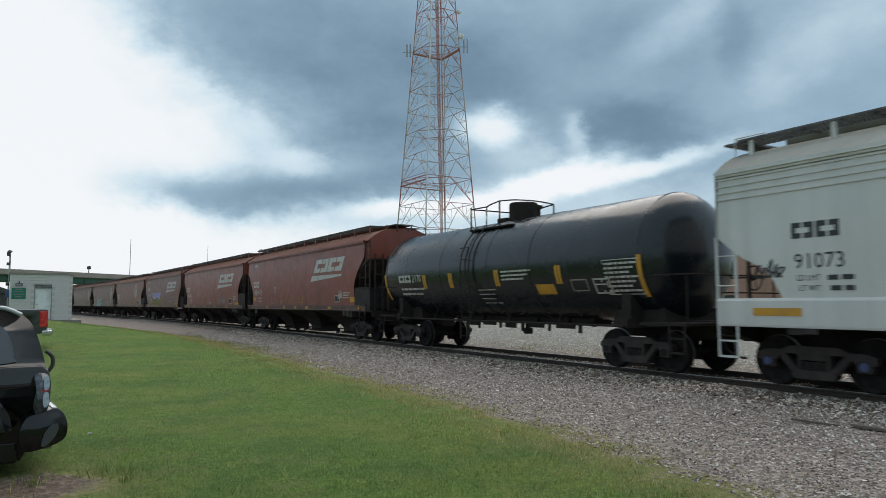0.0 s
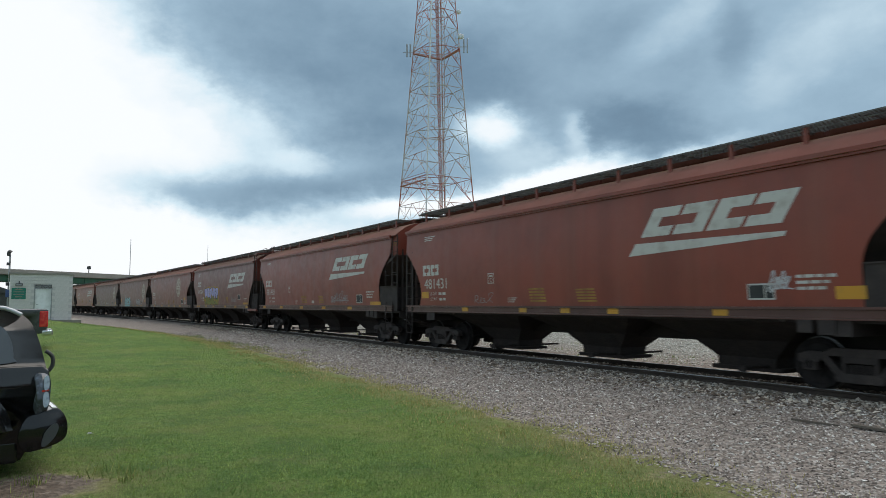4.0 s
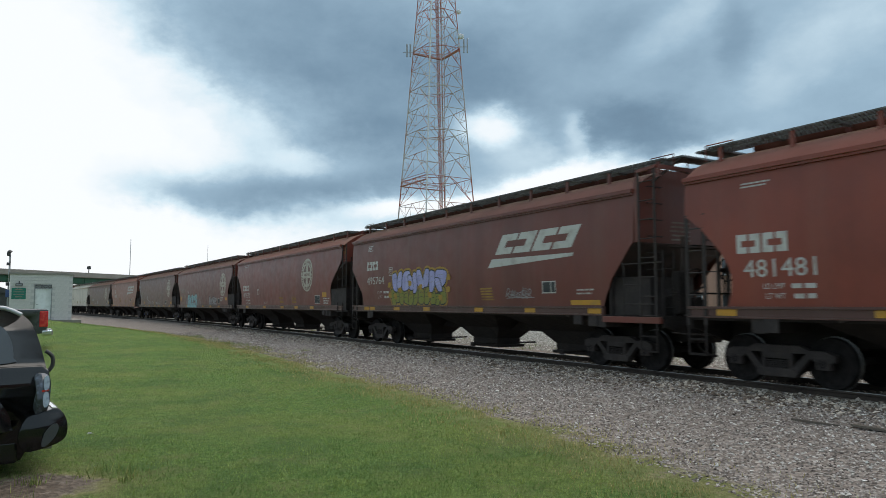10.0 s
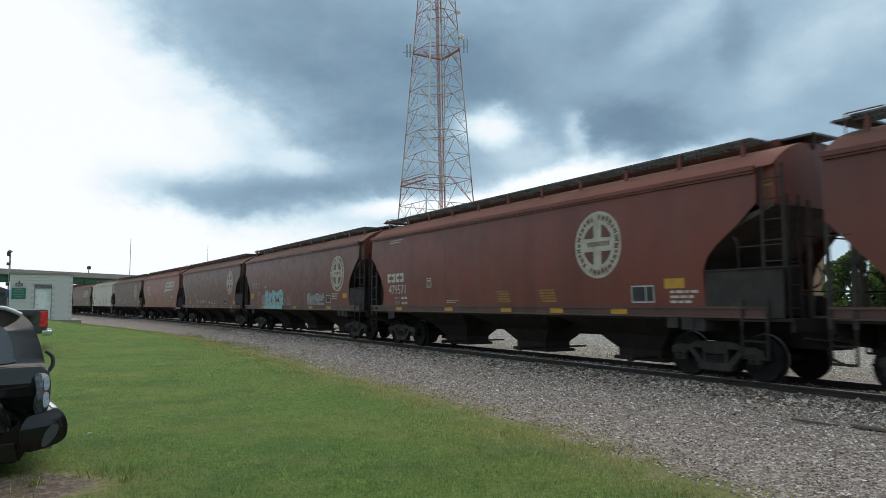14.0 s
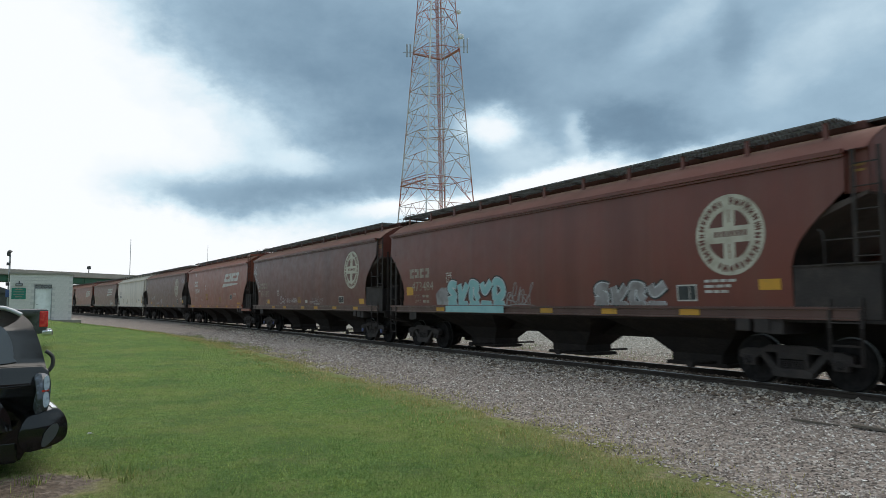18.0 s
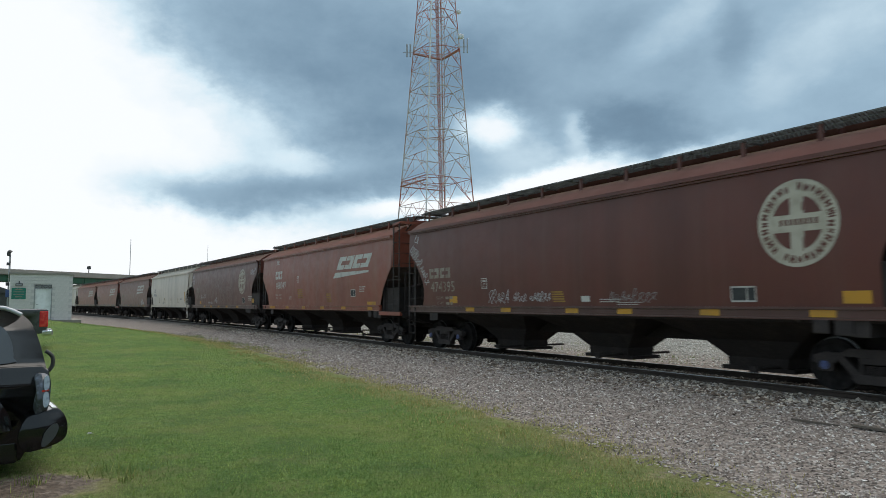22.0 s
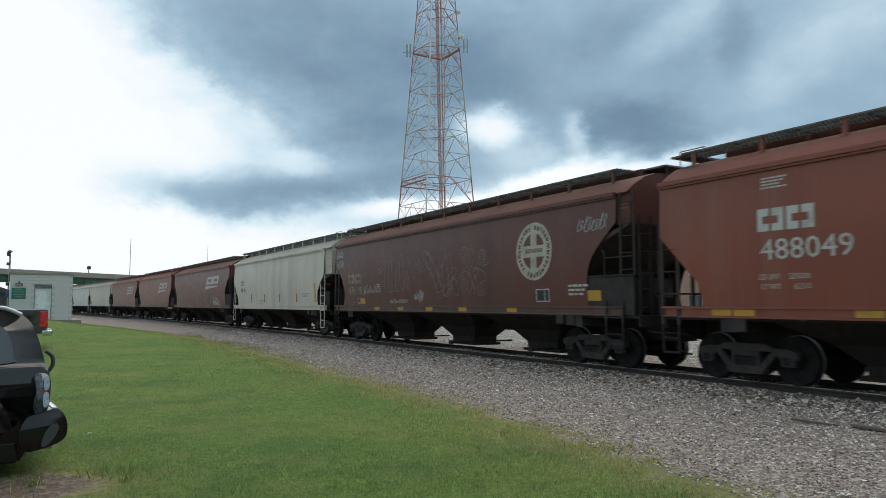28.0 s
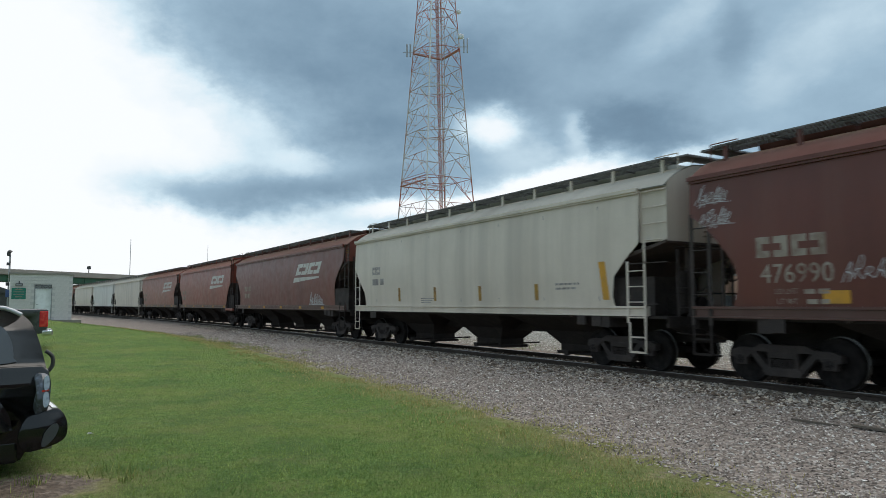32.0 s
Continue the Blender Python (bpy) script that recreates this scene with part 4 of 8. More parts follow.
def ground_material():
    mat = bpy.data.materials.new("grass_and_gravel")
    mat.use_nodes = True
    nt = mat.node_tree
    N, L = nt.nodes.new, nt.links.new
    b = nt.nodes["Principled BSDF"]
    b.inputs["Roughness"].default_value = 0.95
    b.inputs["Specular IOR Level"].default_value = 0.15
    co = N("ShaderNodeTexCoord").outputs["Object"]

    def tex(scale, detail=6, rough=0.6):
        n = N("ShaderNodeTexNoise")
        n.inputs["Scale"].default_value, n.inputs["Detail"].default_value, n.inputs["Roughness"].default_value = scale, detail, rough
        L(co, n.inputs["Vector"])
        return n.outputs["Fac"]

    def ramp(v, *stops):
        r = N("ShaderNodeValToRGB")
        L(v, r.inputs[0])
        els = r.color_ramp.elements
        els[0].position, els[0].color = stops[0][0], (*stops[0][1], 1)
        els[1].position, els[1].color = stops[-1][0], (*stops[-1][1], 1)
        for p, c in stops[1:-1]:
            els.new(p).color = (*c, 1)
        return r.outputs[0]

    def mix(f, a, c):
        m = N("ShaderNodeMix")
        m.data_type = "RGBA"
        for s, v in (("Factor", f), ("A", a), ("B", c)):
            if isinstance(v, (int, float)):
                m.inputs[s].default_value = v
            else:
                L(v, m.inputs[s])
        return m.outputs["Result"]

    def math_(op, a, c, clamp=False):
        m = N("ShaderNodeMath")
        m.operation, m.use_clamp = op, clamp
        for i, v in enumerate((a, c)):
            if isinstance(v, (int, float)):
                m.inputs[i].default_value = v
            else:
                L(v, m.inputs[i])
        return m.outputs[0]

    grass = ramp(tex(13, 10, 0.9), (0.41, (0.042, 0.090, 0.018)), (0.5, (0.108, 0.188, 0.045)), (0.59, (0.205, 0.290, 0.085)))
    grass = mix(ramp(tex(0.33, 4, 0.55), (0.46, (0, 0, 0)), (0.62, (0.650, 0.650, 0.650))), grass, ramp(tex(15, 10, 0.9), (0.41, (0.093, 0.126, 0.028)), (0.59, (0.288, 0.316, 0.093))))
    grass = mix(ramp(tex(0.62, 5, 0.6), (0.48, (0, 0, 0)), (0.60, (0.800, 0.800, 0.800))), grass, ramp(tex(17, 10, 0.9), (0.41, (0.028, 0.070, 0.017)), (0.59, (0.140, 0.223, 0.069))))
    grass = mix(ramp(tex(4, 7, 0.8), (0.49, (0, 0, 0)), (0.60, (0.700, 0.700, 0.700))), grass, ramp(tex(29, 6, 0.75), (0.3, (0.047, 0.086, 0.020)), (0.7, (0.158, 0.205, 0.060))))
    dry = ramp(tex(11, 8, 0.75), (0.32, (0.12, 0.13, 0.045)), (0.5, (0.23, 0.215, 0.09)), (0.7, (0.38, 0.33, 0.18)))
    vor = N("ShaderNodeTexVoronoi")
    vor.inputs["Scale"].default_value = 16
    L(co, vor.inputs["Vector"])
    stone = ramp(vor.outputs["Color"], (0.0, (0.092, 0.075, 0.065)), (0.45, (0.225, 0.186, 0.162)), (0.8, (0.37, 0.315, 0.278)), (1.0, (0.56, 0.52, 0.47)))
    stone = mix(math_("MULTIPLY", tex(0.8, 4), 0.7), stone, ramp(tex(30, 4), (0.3, (0.115, 0.095, 0.082)), (0.7, (0.27, 0.232, 0.205))))
    white = ramp(tex(16, 8, 0.8), (0.3, (0.14, 0.130, 0.110)), (0.5, (0.225, 0.212, 0.184)), (0.70, (0.33, 0.315, 0.28)))
    a = N("ShaderNodeAttribute")
    a.attribute_name = "stony"
    a2 = N("ShaderNodeAttribute")
    a2.attribute_name = "pale"
    frayed = math_("ADD", a.outputs["Fac"], math_("MULTIPLY", math_("SUBTRACT", tex(1.6, 7, 0.7), 0.5), 1.3))
    fray = ramp(frayed, (0.42, (0, 0, 0)), (0.62, (1, 1, 1)))
    verge = ramp(frayed, (0.02, (0, 0, 0)), (0.46, (0.9, 0.9, 0.9)))
    stone = mix(a2.outputs["Fac"], stone, white)
    a3 = N("ShaderNodeAttribute")
    a3.attribute_name = "oily"
    stone = mix(math_("MULTIPLY", a3.outputs["Fac"], 0.88, True), stone, ramp(tex(7, 8, 0.75), (0.3, (0.050, 0.036, 0.026)), (0.55, (0.120, 0.089, 0.067)), (0.72, (0.28, 0.23, 0.185))))
    col = mix(fray, mix(verge, grass, dry), stone)
    L(col, b.inputs["Base Color"])
    bn = N("ShaderNodeBump")
    bn.inputs["Strength"].default_value, bn.inputs["Distance"].default_value = 1.0, 0.038
    L(mix(fray, tex(30, 6, 0.8), vor.outputs["Distance"]), bn.inputs["Height"])
    L(bn.outputs[0], b.inputs["Normal"])
    return mat


ground()

# ---- railway track ----
RAIL_RUST = material("brown_rusted_rail_steel", (0.045, 0.031, 0.024), 0.85, spots=((0.03, 0.023, 0.019), 6, 0.4, 0.7), grain=((0.07, 0.046, 0.032), 40, 0.4), bump=0.002)
RAIL_TOP = material("polished_rail_head_steel", (0.26, 0.25, 0.24), 0.35, 0.9, spots=((0.25, 0.22, 0.2), 3, 0.5, 0.7))
TIE = material("creosoted_timber", (0.060, 0.047, 0.038), 0.9, spots=((0.10, 0.08, 0.065), 4, 0.45, 0.7), grain=((0.03, 0.025, 0.02), 50, 0.6), bump=0.006, bump_scale=30)


def sweep(bm, profile, side, s0, s1, step):
    """Sweeps a closed profile of (across, height) along the track's line."""
    last = None
    n = len(profile)
    s = s0
    while s <= s1 + 1e-6:
        cur = []
        for a, z in profile:
            p, _ = line(s, side + a)
            cur.append(bm.verts.new((p.x, p.y, z)))
        if last:
            for i in range(n):
                bm.faces.new((last[i], last[(i + 1) % n], cur[(i + 1) % n], cur[i]))
        else:
            bm.faces.new(cur)
        last = cur
        s += step
    bm.faces.new(last[::-1])
    return bm


def track():
    t = thing("railway_track", "single railway track with rusted rails on timber sleepers in gravel", "railway track", kind="structure")
    h = RAIL - 0.008
    prof = [(-0.07, h - 0.165), (0.07, h - 0.165), (0.07, h - 0.15), (0.012, h - 0.125), (0.012, h - 0.045), (0.037, h - 0.035), (0.037, h), (-0.037, h), (-0.037, h - 0.035), (-0.012, h - 0.045), (-0.012, h - 0.125), (-0.07, h - 0.15)]
    for s in (-0.755, 0.755):
        rail = part("rail", sweep(B(), prof, s, -16, 260, 3), RAIL_RUST, t)
        part("running_surface", sweep(B(), [(-0.034, h - 0.003), (0.034, h - 0.003), (0.030, h + 0.008), (-0.030, h + 0.008)], s, -16, 260, 3), RAIL_TOP, rail, "polished steel running surface")
    mesh = shared("sleeper", lambda: box(B(), -0.115, 0.115, -1.3, 1.3, -0.10, 0.075, 0.012))
    s = -10.0
    while s < 135:
        p, a = line(s)
        ob = part("sleeper", mesh, TIE, t)
        ob.matrix_basis = pose(p.x, p.y, RAIL - 0.25 + 0.008, 0, 0, math.degrees(a) + random.uniform(-0.8, 0.8))
        s += 0.535


track()

# ---- block hut, signs and poles by the track ----
BLOCK = material("grey_concrete_block", (0.74, 0.69, 0.655), 0.9, spots=((0.52, 0.485, 0.46), 1.6, 0.42, 0.62), streak=((0.38, 0.355, 0.34), 2.5, 0.6), grain=((0.5, 0.5, 0.48), 25, 0.6), bump=0.004, bump_scale=40)
MORTAR = material("grey_mortar", (0.58, 0.55, 0.53), 0.95, grain=((0.46, 0.44, 0.42), 30, 0.5))
DOORW = material("white_steel_door_paint", (0.84, 0.85, 0.84), 0.5, spots=((0.60, 0.61, 0.60), 1.5, 0.45, 0.7), streak=((0.55, 0.54, 0.5), 3, 0.4))
DARK = material("dark_grey_metal", (0.05, 0.05, 0.052), 0.6, spots=((0.08, 0.075, 0.07), 5, 0.4, 0.7))
STEEL = material("galvanised_steel", (0.38, 0.39, 0.40), 0.5, 0.6, spots=((0.28, 0.27, 0.26), 4, 0.4, 0.7))
GREENSIGN = material("green_sign_paint", (0.012, 0.17, 0.12), 0.5, spots=((0.02, 0.22, 0.16), 3, 0.4, 0.7))
CONCRETE = material("weathered_concrete", (0.30, 0.27, 0.235), 0.9, spots=((0.22, 0.195, 0.17), 0.5, 0.4, 0.65), streak=((0.2, 0.19, 0.17), 1.4, 0.5), grain=((0.3, 0.29, 0.26), 12, 0.5))
GIRDER = material("green_girder_paint", (0.03, 0.13, 0.075), 0.6, spots=((0.05, 0.15, 0.09), 0.6, 0.4, 0.7), streak=((0.07, 0.08, 0.05), 1.2, 0.5))


def hut():
    ahead = 46.0
    c = spot(-26.4, ahead)
    base = 0.72
    turn = math.degrees(math.atan2(VR.y, VR.x))
    t = thing("utility_hut", "small grey concrete block hut with a white steel door", "hut", pose(c.x, c.y, base, 0, 0, turn + 31))
    w, d, h = 3.62, 4.4, 2.98
    x0, x1 = -w / 2, w / 2
    dx0, dx1, dh = -0.42, 0.62, 2.02
    bm = B()
    box(bm, x0 + 0.012, dx0, 0.012, 0.2, -0.4, h - 0.02)
    box(bm, dx1, x1 - 0.012, 0.012, 0.2, -0.4, h - 0.02)
    box(bm, dx0, dx1, 0.012, 0.2, dh + 0.3, h - 0.02)
    wall = part("front_wall", bm, MORTAR, t)
    block = shared("block", lambda: box(B(), -0.195, 0.195, 0, 0.10, 0.005, 0.195, 0.006))
    half = shared("block/half", lambda: box(B(), -0.095, 0.095, 0, 0.10, 0.005, 0.195, 0.006))
    for r in range(15):
        z = r * 0.2 - 0.03
        x = x0 + (0.2 if r % 2 else 0.1)
        while x < x1 - 0.05:
            width = 0.2
            if r % 2 == 0 and x < x0 + 0.15:
                o, step = half, 0.3
            elif x > x1 - 0.19:
                o, step = half, 0.4
                x = x1 - 0.1
            else:
                o, step = block, 0.4
            if not (dx0 - 0.16 < x < dx1 + 0.16 and z < dh + 0.2):
                ob = part("block", o, BLOCK, wall)
                ob.location = (x, random.uniform(-0.003, 0.003), z)
            x += step
    for a, b_ in ((x0, x0 + 0.2), (x1 - 0.2, x1)):
        part("side_wall", box(B(), a, b_, 0.21, d, -0.4, h - 0.02), BLOCK, t)
    part("back_wall", box(B(), x0, x1, d, d + 0.2, -0.4, h - 0.02), BLOCK, t)
    part("roof_slab", box(B(), x0 - 0.06, x1 + 0.06, -0.06, d + 0.26, h - 0.02, h + 0.11, 0.01), CONCRETE, t)
    part("foundation", box(B(), x0 - 0.05, x1 + 0.55, -0.5, d + 0.3, -0.7, -0.01), CONCRETE, t)
    door = part("door", box(B(), dx0 + 0.06, dx1 - 0.06, 0.04, 0.09, 0.02, dh, 0.004), DOORW, t, "white painted steel door, shut")
    bm = B()
    box(bm, dx0, dx0 + 0.06, -0.012, 0.12, 0, dh + 0.06)
    box(bm, dx1 - 0.06, dx1, -0.012, 0.12, 0, dh + 0.06)
    box(bm, dx0 + 0.06, dx1 - 0.06, -0.012, 0.12, dh, dh + 0.06)
    part("door_frame", bm, STEEL, t)
    part("handle", rod(B(), (dx0 + 0.14, -0.03, 1.02), (dx0 + 0.26, -0.03, 1.02), 0.015, 6), DARK, door, "dark lever handle")
    vent = part("vent", box(B(), dx0 + 0.02, dx1 - 0.02, 0.05, 0.1, dh + 0.065, dh + 0.29), DARK, t)
    for i in range(5):
        bm = B()
        z = dh + 0.085 + i * 0.042
        bar(bm, (dx0 + 0.03, 0.03, z), (dx1 - 0.03, 0.03, z), 0.03, 0.018)
        part("slat", bm, STEEL, vent)
    sign = thing("wall_sign", "green notice board with white unreadable lines on the hut", "sign", t.matrix_basis @ pose(-1.28, -0.03, 1.36))
    part("board", box(B(), -0.40, 0.40, 0, 0.02, 0, 0.72, 0.004), GREENSIGN, sign)
    for i, w_ in enumerate((0.44, 0.60, 0.62, 0.40)):
        z = 0.60 - i * 0.16
        part("writing_line", box(B(), -w_ / 2, w_ / 2, -0.006, 0, z, z + 0.045), FADED, sign)
    lamp = thing("wall_lamp", "dark metal wall lamp over the notice on the hut", "lamp", t.matrix_basis @ pose(-1.28, -0.03, 2.2))
    bm = box(B(), -0.2, 0.2, -0.1, 0.03, 0, 0.17, 0.02)
    rod(bm, (0, -0.02, 0.17), (0, -0.02, 0.33), 0.03, 6)
    part("housing", bm, DARK, lamp)
    part("lens", box(B(), -0.16, 0.16, -0.112, -0.1, 0.03, 0.12), STEEL, lamp)


hut()


def mast(name, label, category, right, ahead, z0, z1, r0, r1, mat=STEEL, lean=0.0):
    p = spot(right, ahead)
    t = thing(name, label, category, pose(p.x, p.y, z0))
    part("pole", rod(B(), (0, 0, 0), (lean, 0, z1 - z0), r0, 8, r1), mat, t)
    return t


def poles():
    # signal mast left of the hut
    t = mast("signal_mast", "weathered steel signal mast with lamp heads and ladder", "signal mast", -28.6, 46, 0.2, 5.2, 0.055, 0.035, STEEL)
    for z, s in ((4.72, 0.16), (4.1, 0.12), (2.75, 0.14)):
        bm = B()
        box(bm, -0.09, 0.07, -0.16, 0.05, z, z + s * 1.6, 0.03)
        part("lamp_head", bm, DARK, t)
    bm = B()
    lathe(bm, [(4.9, 0.02), (5.0, 0.16), (5.08, 0.10), (5.12, 0.02)], "z", 12)
    part("cap", bm, DARK, t)
    bm = B()
    for x in (-0.32, -0.12):
        bar(bm, (x, 0.05, 3.6), (x, 0.05, 4.8), 0.03, 0.03)
    for i in range(4):
        bar(bm, (-0.32, 0.05, 3.7 + i * 0.3), (-0.05, 0.05, 3.7 + i * 0.3), 0.02, 0.02)
    part("bracket", bm, STEEL, t)
    part("junction_box", box(B(), -0.16, 0.12, -0.14, 0.06, 2.0, 2.5, 0.02), material("faded_blue_box", (0.05, 0.10, 0.28), 0.6, grain=((0.1, 0.13, 0.25), 20, 0.5)), t, "faded blue metal box")
    part("cabinet", box(B(), -0.2, 0.3, -0.2, 0.2, 0.0, 1.1, 0.02), STEEL, t)
    # short white marker post by the track
    p = spot(-66.0, 130)
    t = thing("marker_post", "short white marker post beside the track", "post", pose(p.x, p.y, 0))
    part("post", rod(B(), (0, 0, 0), (0, 0, 2.0), 0.10, 8), DOORW, t)
    # far light masts
    mast("light_mast", "thin pale steel light mast far beyond the bridge", "light mast", -107.7, 240, 0, 24, 0.16, 0.08)
    mast("radio_mast", "thin pale steel mast far behind the train", "light mast", -88.5, 262, 0, 24.0, 0.1, 0.06)
    p = spot(-203, 400)
    t = thing("grain_elevator_leg", "distant steel elevator head on thin legs", "elevator", pose(p.x, p.y, 0))
    for x in (-1.2, 1.6):
        part("leg", bar(B(), (x, 0, 0), (x * 0.8, 0, 22), 0.3, 0.3), DARK, t)
    part("spout", bar(B(), (-4.5, 0, 13), (0, 0, 22.5), 0.45, 0.45), DARK, t)
    part("brace", bar(B(), (-1, 0, 16), (1.4, 0, 19), 0.2, 0.2), DARK, t)
    part("head", box(B(), -0.8, 1.6, -1, 1, 21.6, 23.4, 0.3), DARK, t)
    part("gantry", bar(B(), (-0.8, 0, 22.9), (3.4, 0, 23.3), 0.35, 0.35), DARK, t)


poles()


def bridge():
    a, b = spot(-93, 147), spot(-80, 182)
    way = (b - a).normalized()
    turn = math.degrees(math.atan2(way.y, way.x))
    t = thing("road_bridge", "concrete road overpass on green steel girders over the railway", "bridge", pose(a.x, a.y, 0, 0, 0, turn))
    x0, x1 = -150.0, 190.0
    part("deck", box(B(), x0, x1, 0, 11, 8.0, 8.5, 0.05), CONCRETE, t)
    for y in (-0.15, 10.85):
        part("parapet", box(B(), x0, x1, y, y + 0.3, 8.1, 9.25, 0.04), CONCRETE, t)
    for y in (0.9, 3.9, 6.9, 9.9):
        bm = B()
        box(bm, x0, x1, y - 0.02, y + 0.02, 6.75, 8.0)
        box(bm, x0, x1, y - 0.2, y + 0.2, 6.7, 6.76)
        box(bm, x0, x1, y - 0.2, y + 0.2, 7.93, 7.99)
        x = x0
        while x < x1:
            box(bm, x - 0.02, x + 0.02, y - 0.18, y + 0.18, 6.76, 7.93)
            x += 4.0
        part("girder", bm, GIRDER, t, "green painted steel girder")
    for x in (-136, -104, -72, -40, -8, 42, 74, 106, 138, 170):
        bm = B()
        box(bm, x - 0.6, x + 0.6, 0.2, 10.8, 5.7, 6.7, 0.05)
        for y in (1.6, 5.5, 9.4):
            rod(bm, (x, y, -0.5), (x, y, 5.7), 0.5, 14)
        part("pier", bm, CONCRETE, t)
    return t


BRIDGE = bridge()

# ---- lattice tower ----
TOWER_RED = material("faded_orange_tower_paint", (0.46, 0.15, 0.105), 0.7, spots=((0.40, 0.25, 0.21), 1.5, 0.4, 0.7))
TOWER_PALE = material("weathered_pale_tower_paint", (0.50, 0.46, 0.43), 0.7, spots=((0.46, 0.26, 0.21), 0.35, 0.42, 0.62))
ANTENNA = material("white_antenna_plastic", (0.75, 0.75, 0.74), 0.5, spots=((0.62, 0.62, 0.6), 3, 0.4, 0.7))


def tower():
    c = spot(-1.0, 100)
    t = thing("radio_tower", "tall four-legged lattice tower in faded orange and pale paint", "tower", pose(c.x, c.y, 0, 0, 0, math.degrees(math.atan2(VR.y, VR.x))))
    top = 62.0

    def corner(i, z):
        r = 6.93 - 0.0884 * z
        u, v = ((-0.23, -0.973), (0.973, -0.23), (0.23, 0.973), (-0.973, 0.23))[i % 4]
        return Vector((u * r, v * r, z))

    levels = [0.0]
    step = 4.2
    while levels[-1] < top - 2:
        levels.append(levels[-1] + step)
        step = max(2.2, step * 0.965)
    platforms = (18.9, 38.7)
    for k, (z0, z1) in enumerate(zip(levels, levels[1:])):
        red = any(z0 <= p < z1 for p in platforms) or 40 < z0 < 50
        mat = TOWER_RED if red else TOWER_PALE
        sec = None
        for i in range(4):
            bm = B()
            w = 0.17 - 0.0014 * z0
            bar(bm, corner(i, z0), corner(i, z1), w, w)
            ob = part("leg", bm, mat, t)
            bm = B()
            a0, b0, a1, b1 = corner(i, z0), corner(i + 1, z0), corner(i, z1), corner(i + 1, z1)
            mid0, mid1 = (a0 + b0) / 2, (a1 + b1) / 2
            th = 0.066 - 0.0003 * z0
            # K bracing with sub-struts
            bar(bm, a1, b1, th * 1.2, th * 1.2)
            bar(bm, a0, mid1, th, th)
            bar(bm, b0, mid1, th, th)
            for p, leg0, leg1 in ((a0, a0, a1), (b0, b0, b1)):
                q = (p + mid1) / 2
                bar(bm, q, (leg0 + leg1) / 2, th * 0.7, th * 0.7)
                bar(bm, q, leg0.lerp(leg1, 0.98), th * 0.6, th * 0.6)
                bar(bm, q, mid1.lerp(leg1, 0.5), th * 0.6, th * 0.6)
            part("bracing", bm, mat, t)
        if k % 2 == 0:
            bm = B()
            m = [(corner(i, z1) + corner(i + 1, z1)) / 2 for i in range(4)]
            for i in range(4):
                bar(bm, m[i], m[(i + 1) % 4], 0.08, 0.08)
            part("plan_bracing", bm, mat, t)
    for p in platforms:
        # decks along two sides only
        for i in (1, 2) if p > 30 else (2, 3):
            a, b = corner(i, p), corner(i + 1, p)
            part("platform", bar(B(), a, b, 0.36, 0.10), TOWER_RED, t, "orange platform edge")
            for h in (0.55, 1.0):
                up = Vector((0, 0, h))
                part("guard_rail", bar(B(), a + up, b + up, 0.05, 0.05), TOWER_RED, t)
    bm = B()
    for x in (0.15, 0.55):
        bar(bm, (0.9 + x, 0.2, 0), (0.5 + x, 0.2, top - 2), 0.08, 0.08)
    for i in range(110):
        z = i * 0.54 + 0.4
        x = 0.9 - 0.4 * z / (top - 2)
        bar(bm, (x + 0.15, 0.2, z), (x + 0.55, 0.2, z), 0.03, 0.03)
    part("climbing_ladder", bm, TOWER_PALE, t)
    out = Vector((0.0, -0.22, 0.0))
    part("cable_run", bar(B(), corner(0, 8) + out, corner(0, 58) + out, 0.16, 0.06), ANTENNA, t, "white cable run")
    bm = B()
    for k in range(5):
        dx = Vector((0.10 * k - 0.75, -0.25, 0.0))
        bar(bm, corner(2, 0) + dx, corner(2, 58) + dx, 0.06, 0.06)
    part("waveguide", bm, TOWER_RED, t, "bundle of cables down the far leg")
    for i, (dx, dz) in enumerate(((-0.9, 38.2), (-0.4, 38.2))):
        q = corner(3, 38.5)
        ant = part("panel_antenna", box(B(), q.x + dx - 0.12, q.x + dx + 0.12, q.y - 0.2, q.y, dz, dz + 1.9, 0.04), STEEL, t)
    q = corner(3, 38.5)
    part("antenna_arm", bar(B(), (q.x, q.y - 0.1, 38.9), (q.x - 1.5, q.y - 0.1, 38.9), 0.08, 0.08), STEEL, t)
    q = corner(1, 38.5)
    part("antenna_arm", bar(B(), (q.x, q.y - 0.1, 39.1), (q.x + 1.2, q.y - 0.1, 39.1), 0.08, 0.08), STEEL, t)
    for dx in (0.6, 1.1):
        part("panel_antenna", box(B(), q.x + dx - 0.1, q.x + dx + 0.1, q.y - 0.3, q.y - 0.1, 38.2, 40.3, 0.04), STEEL, t)
    for z, r in ((40.6, 0.42), (44.3, 0.35)):
        q = corner(1, z)
        bm = B()
        lathe(bm, [(-0.35, r * 0.3), (-0.3, r * 0.8), (-0.15, r), (-0.05, r)], "y", 16)
        ob = part("dish_antenna", bm, ANTENNA, t, "white round dish antenna", True)
        ob.location = (q.x + 0.35, q.y - 0.2, z)


tower()


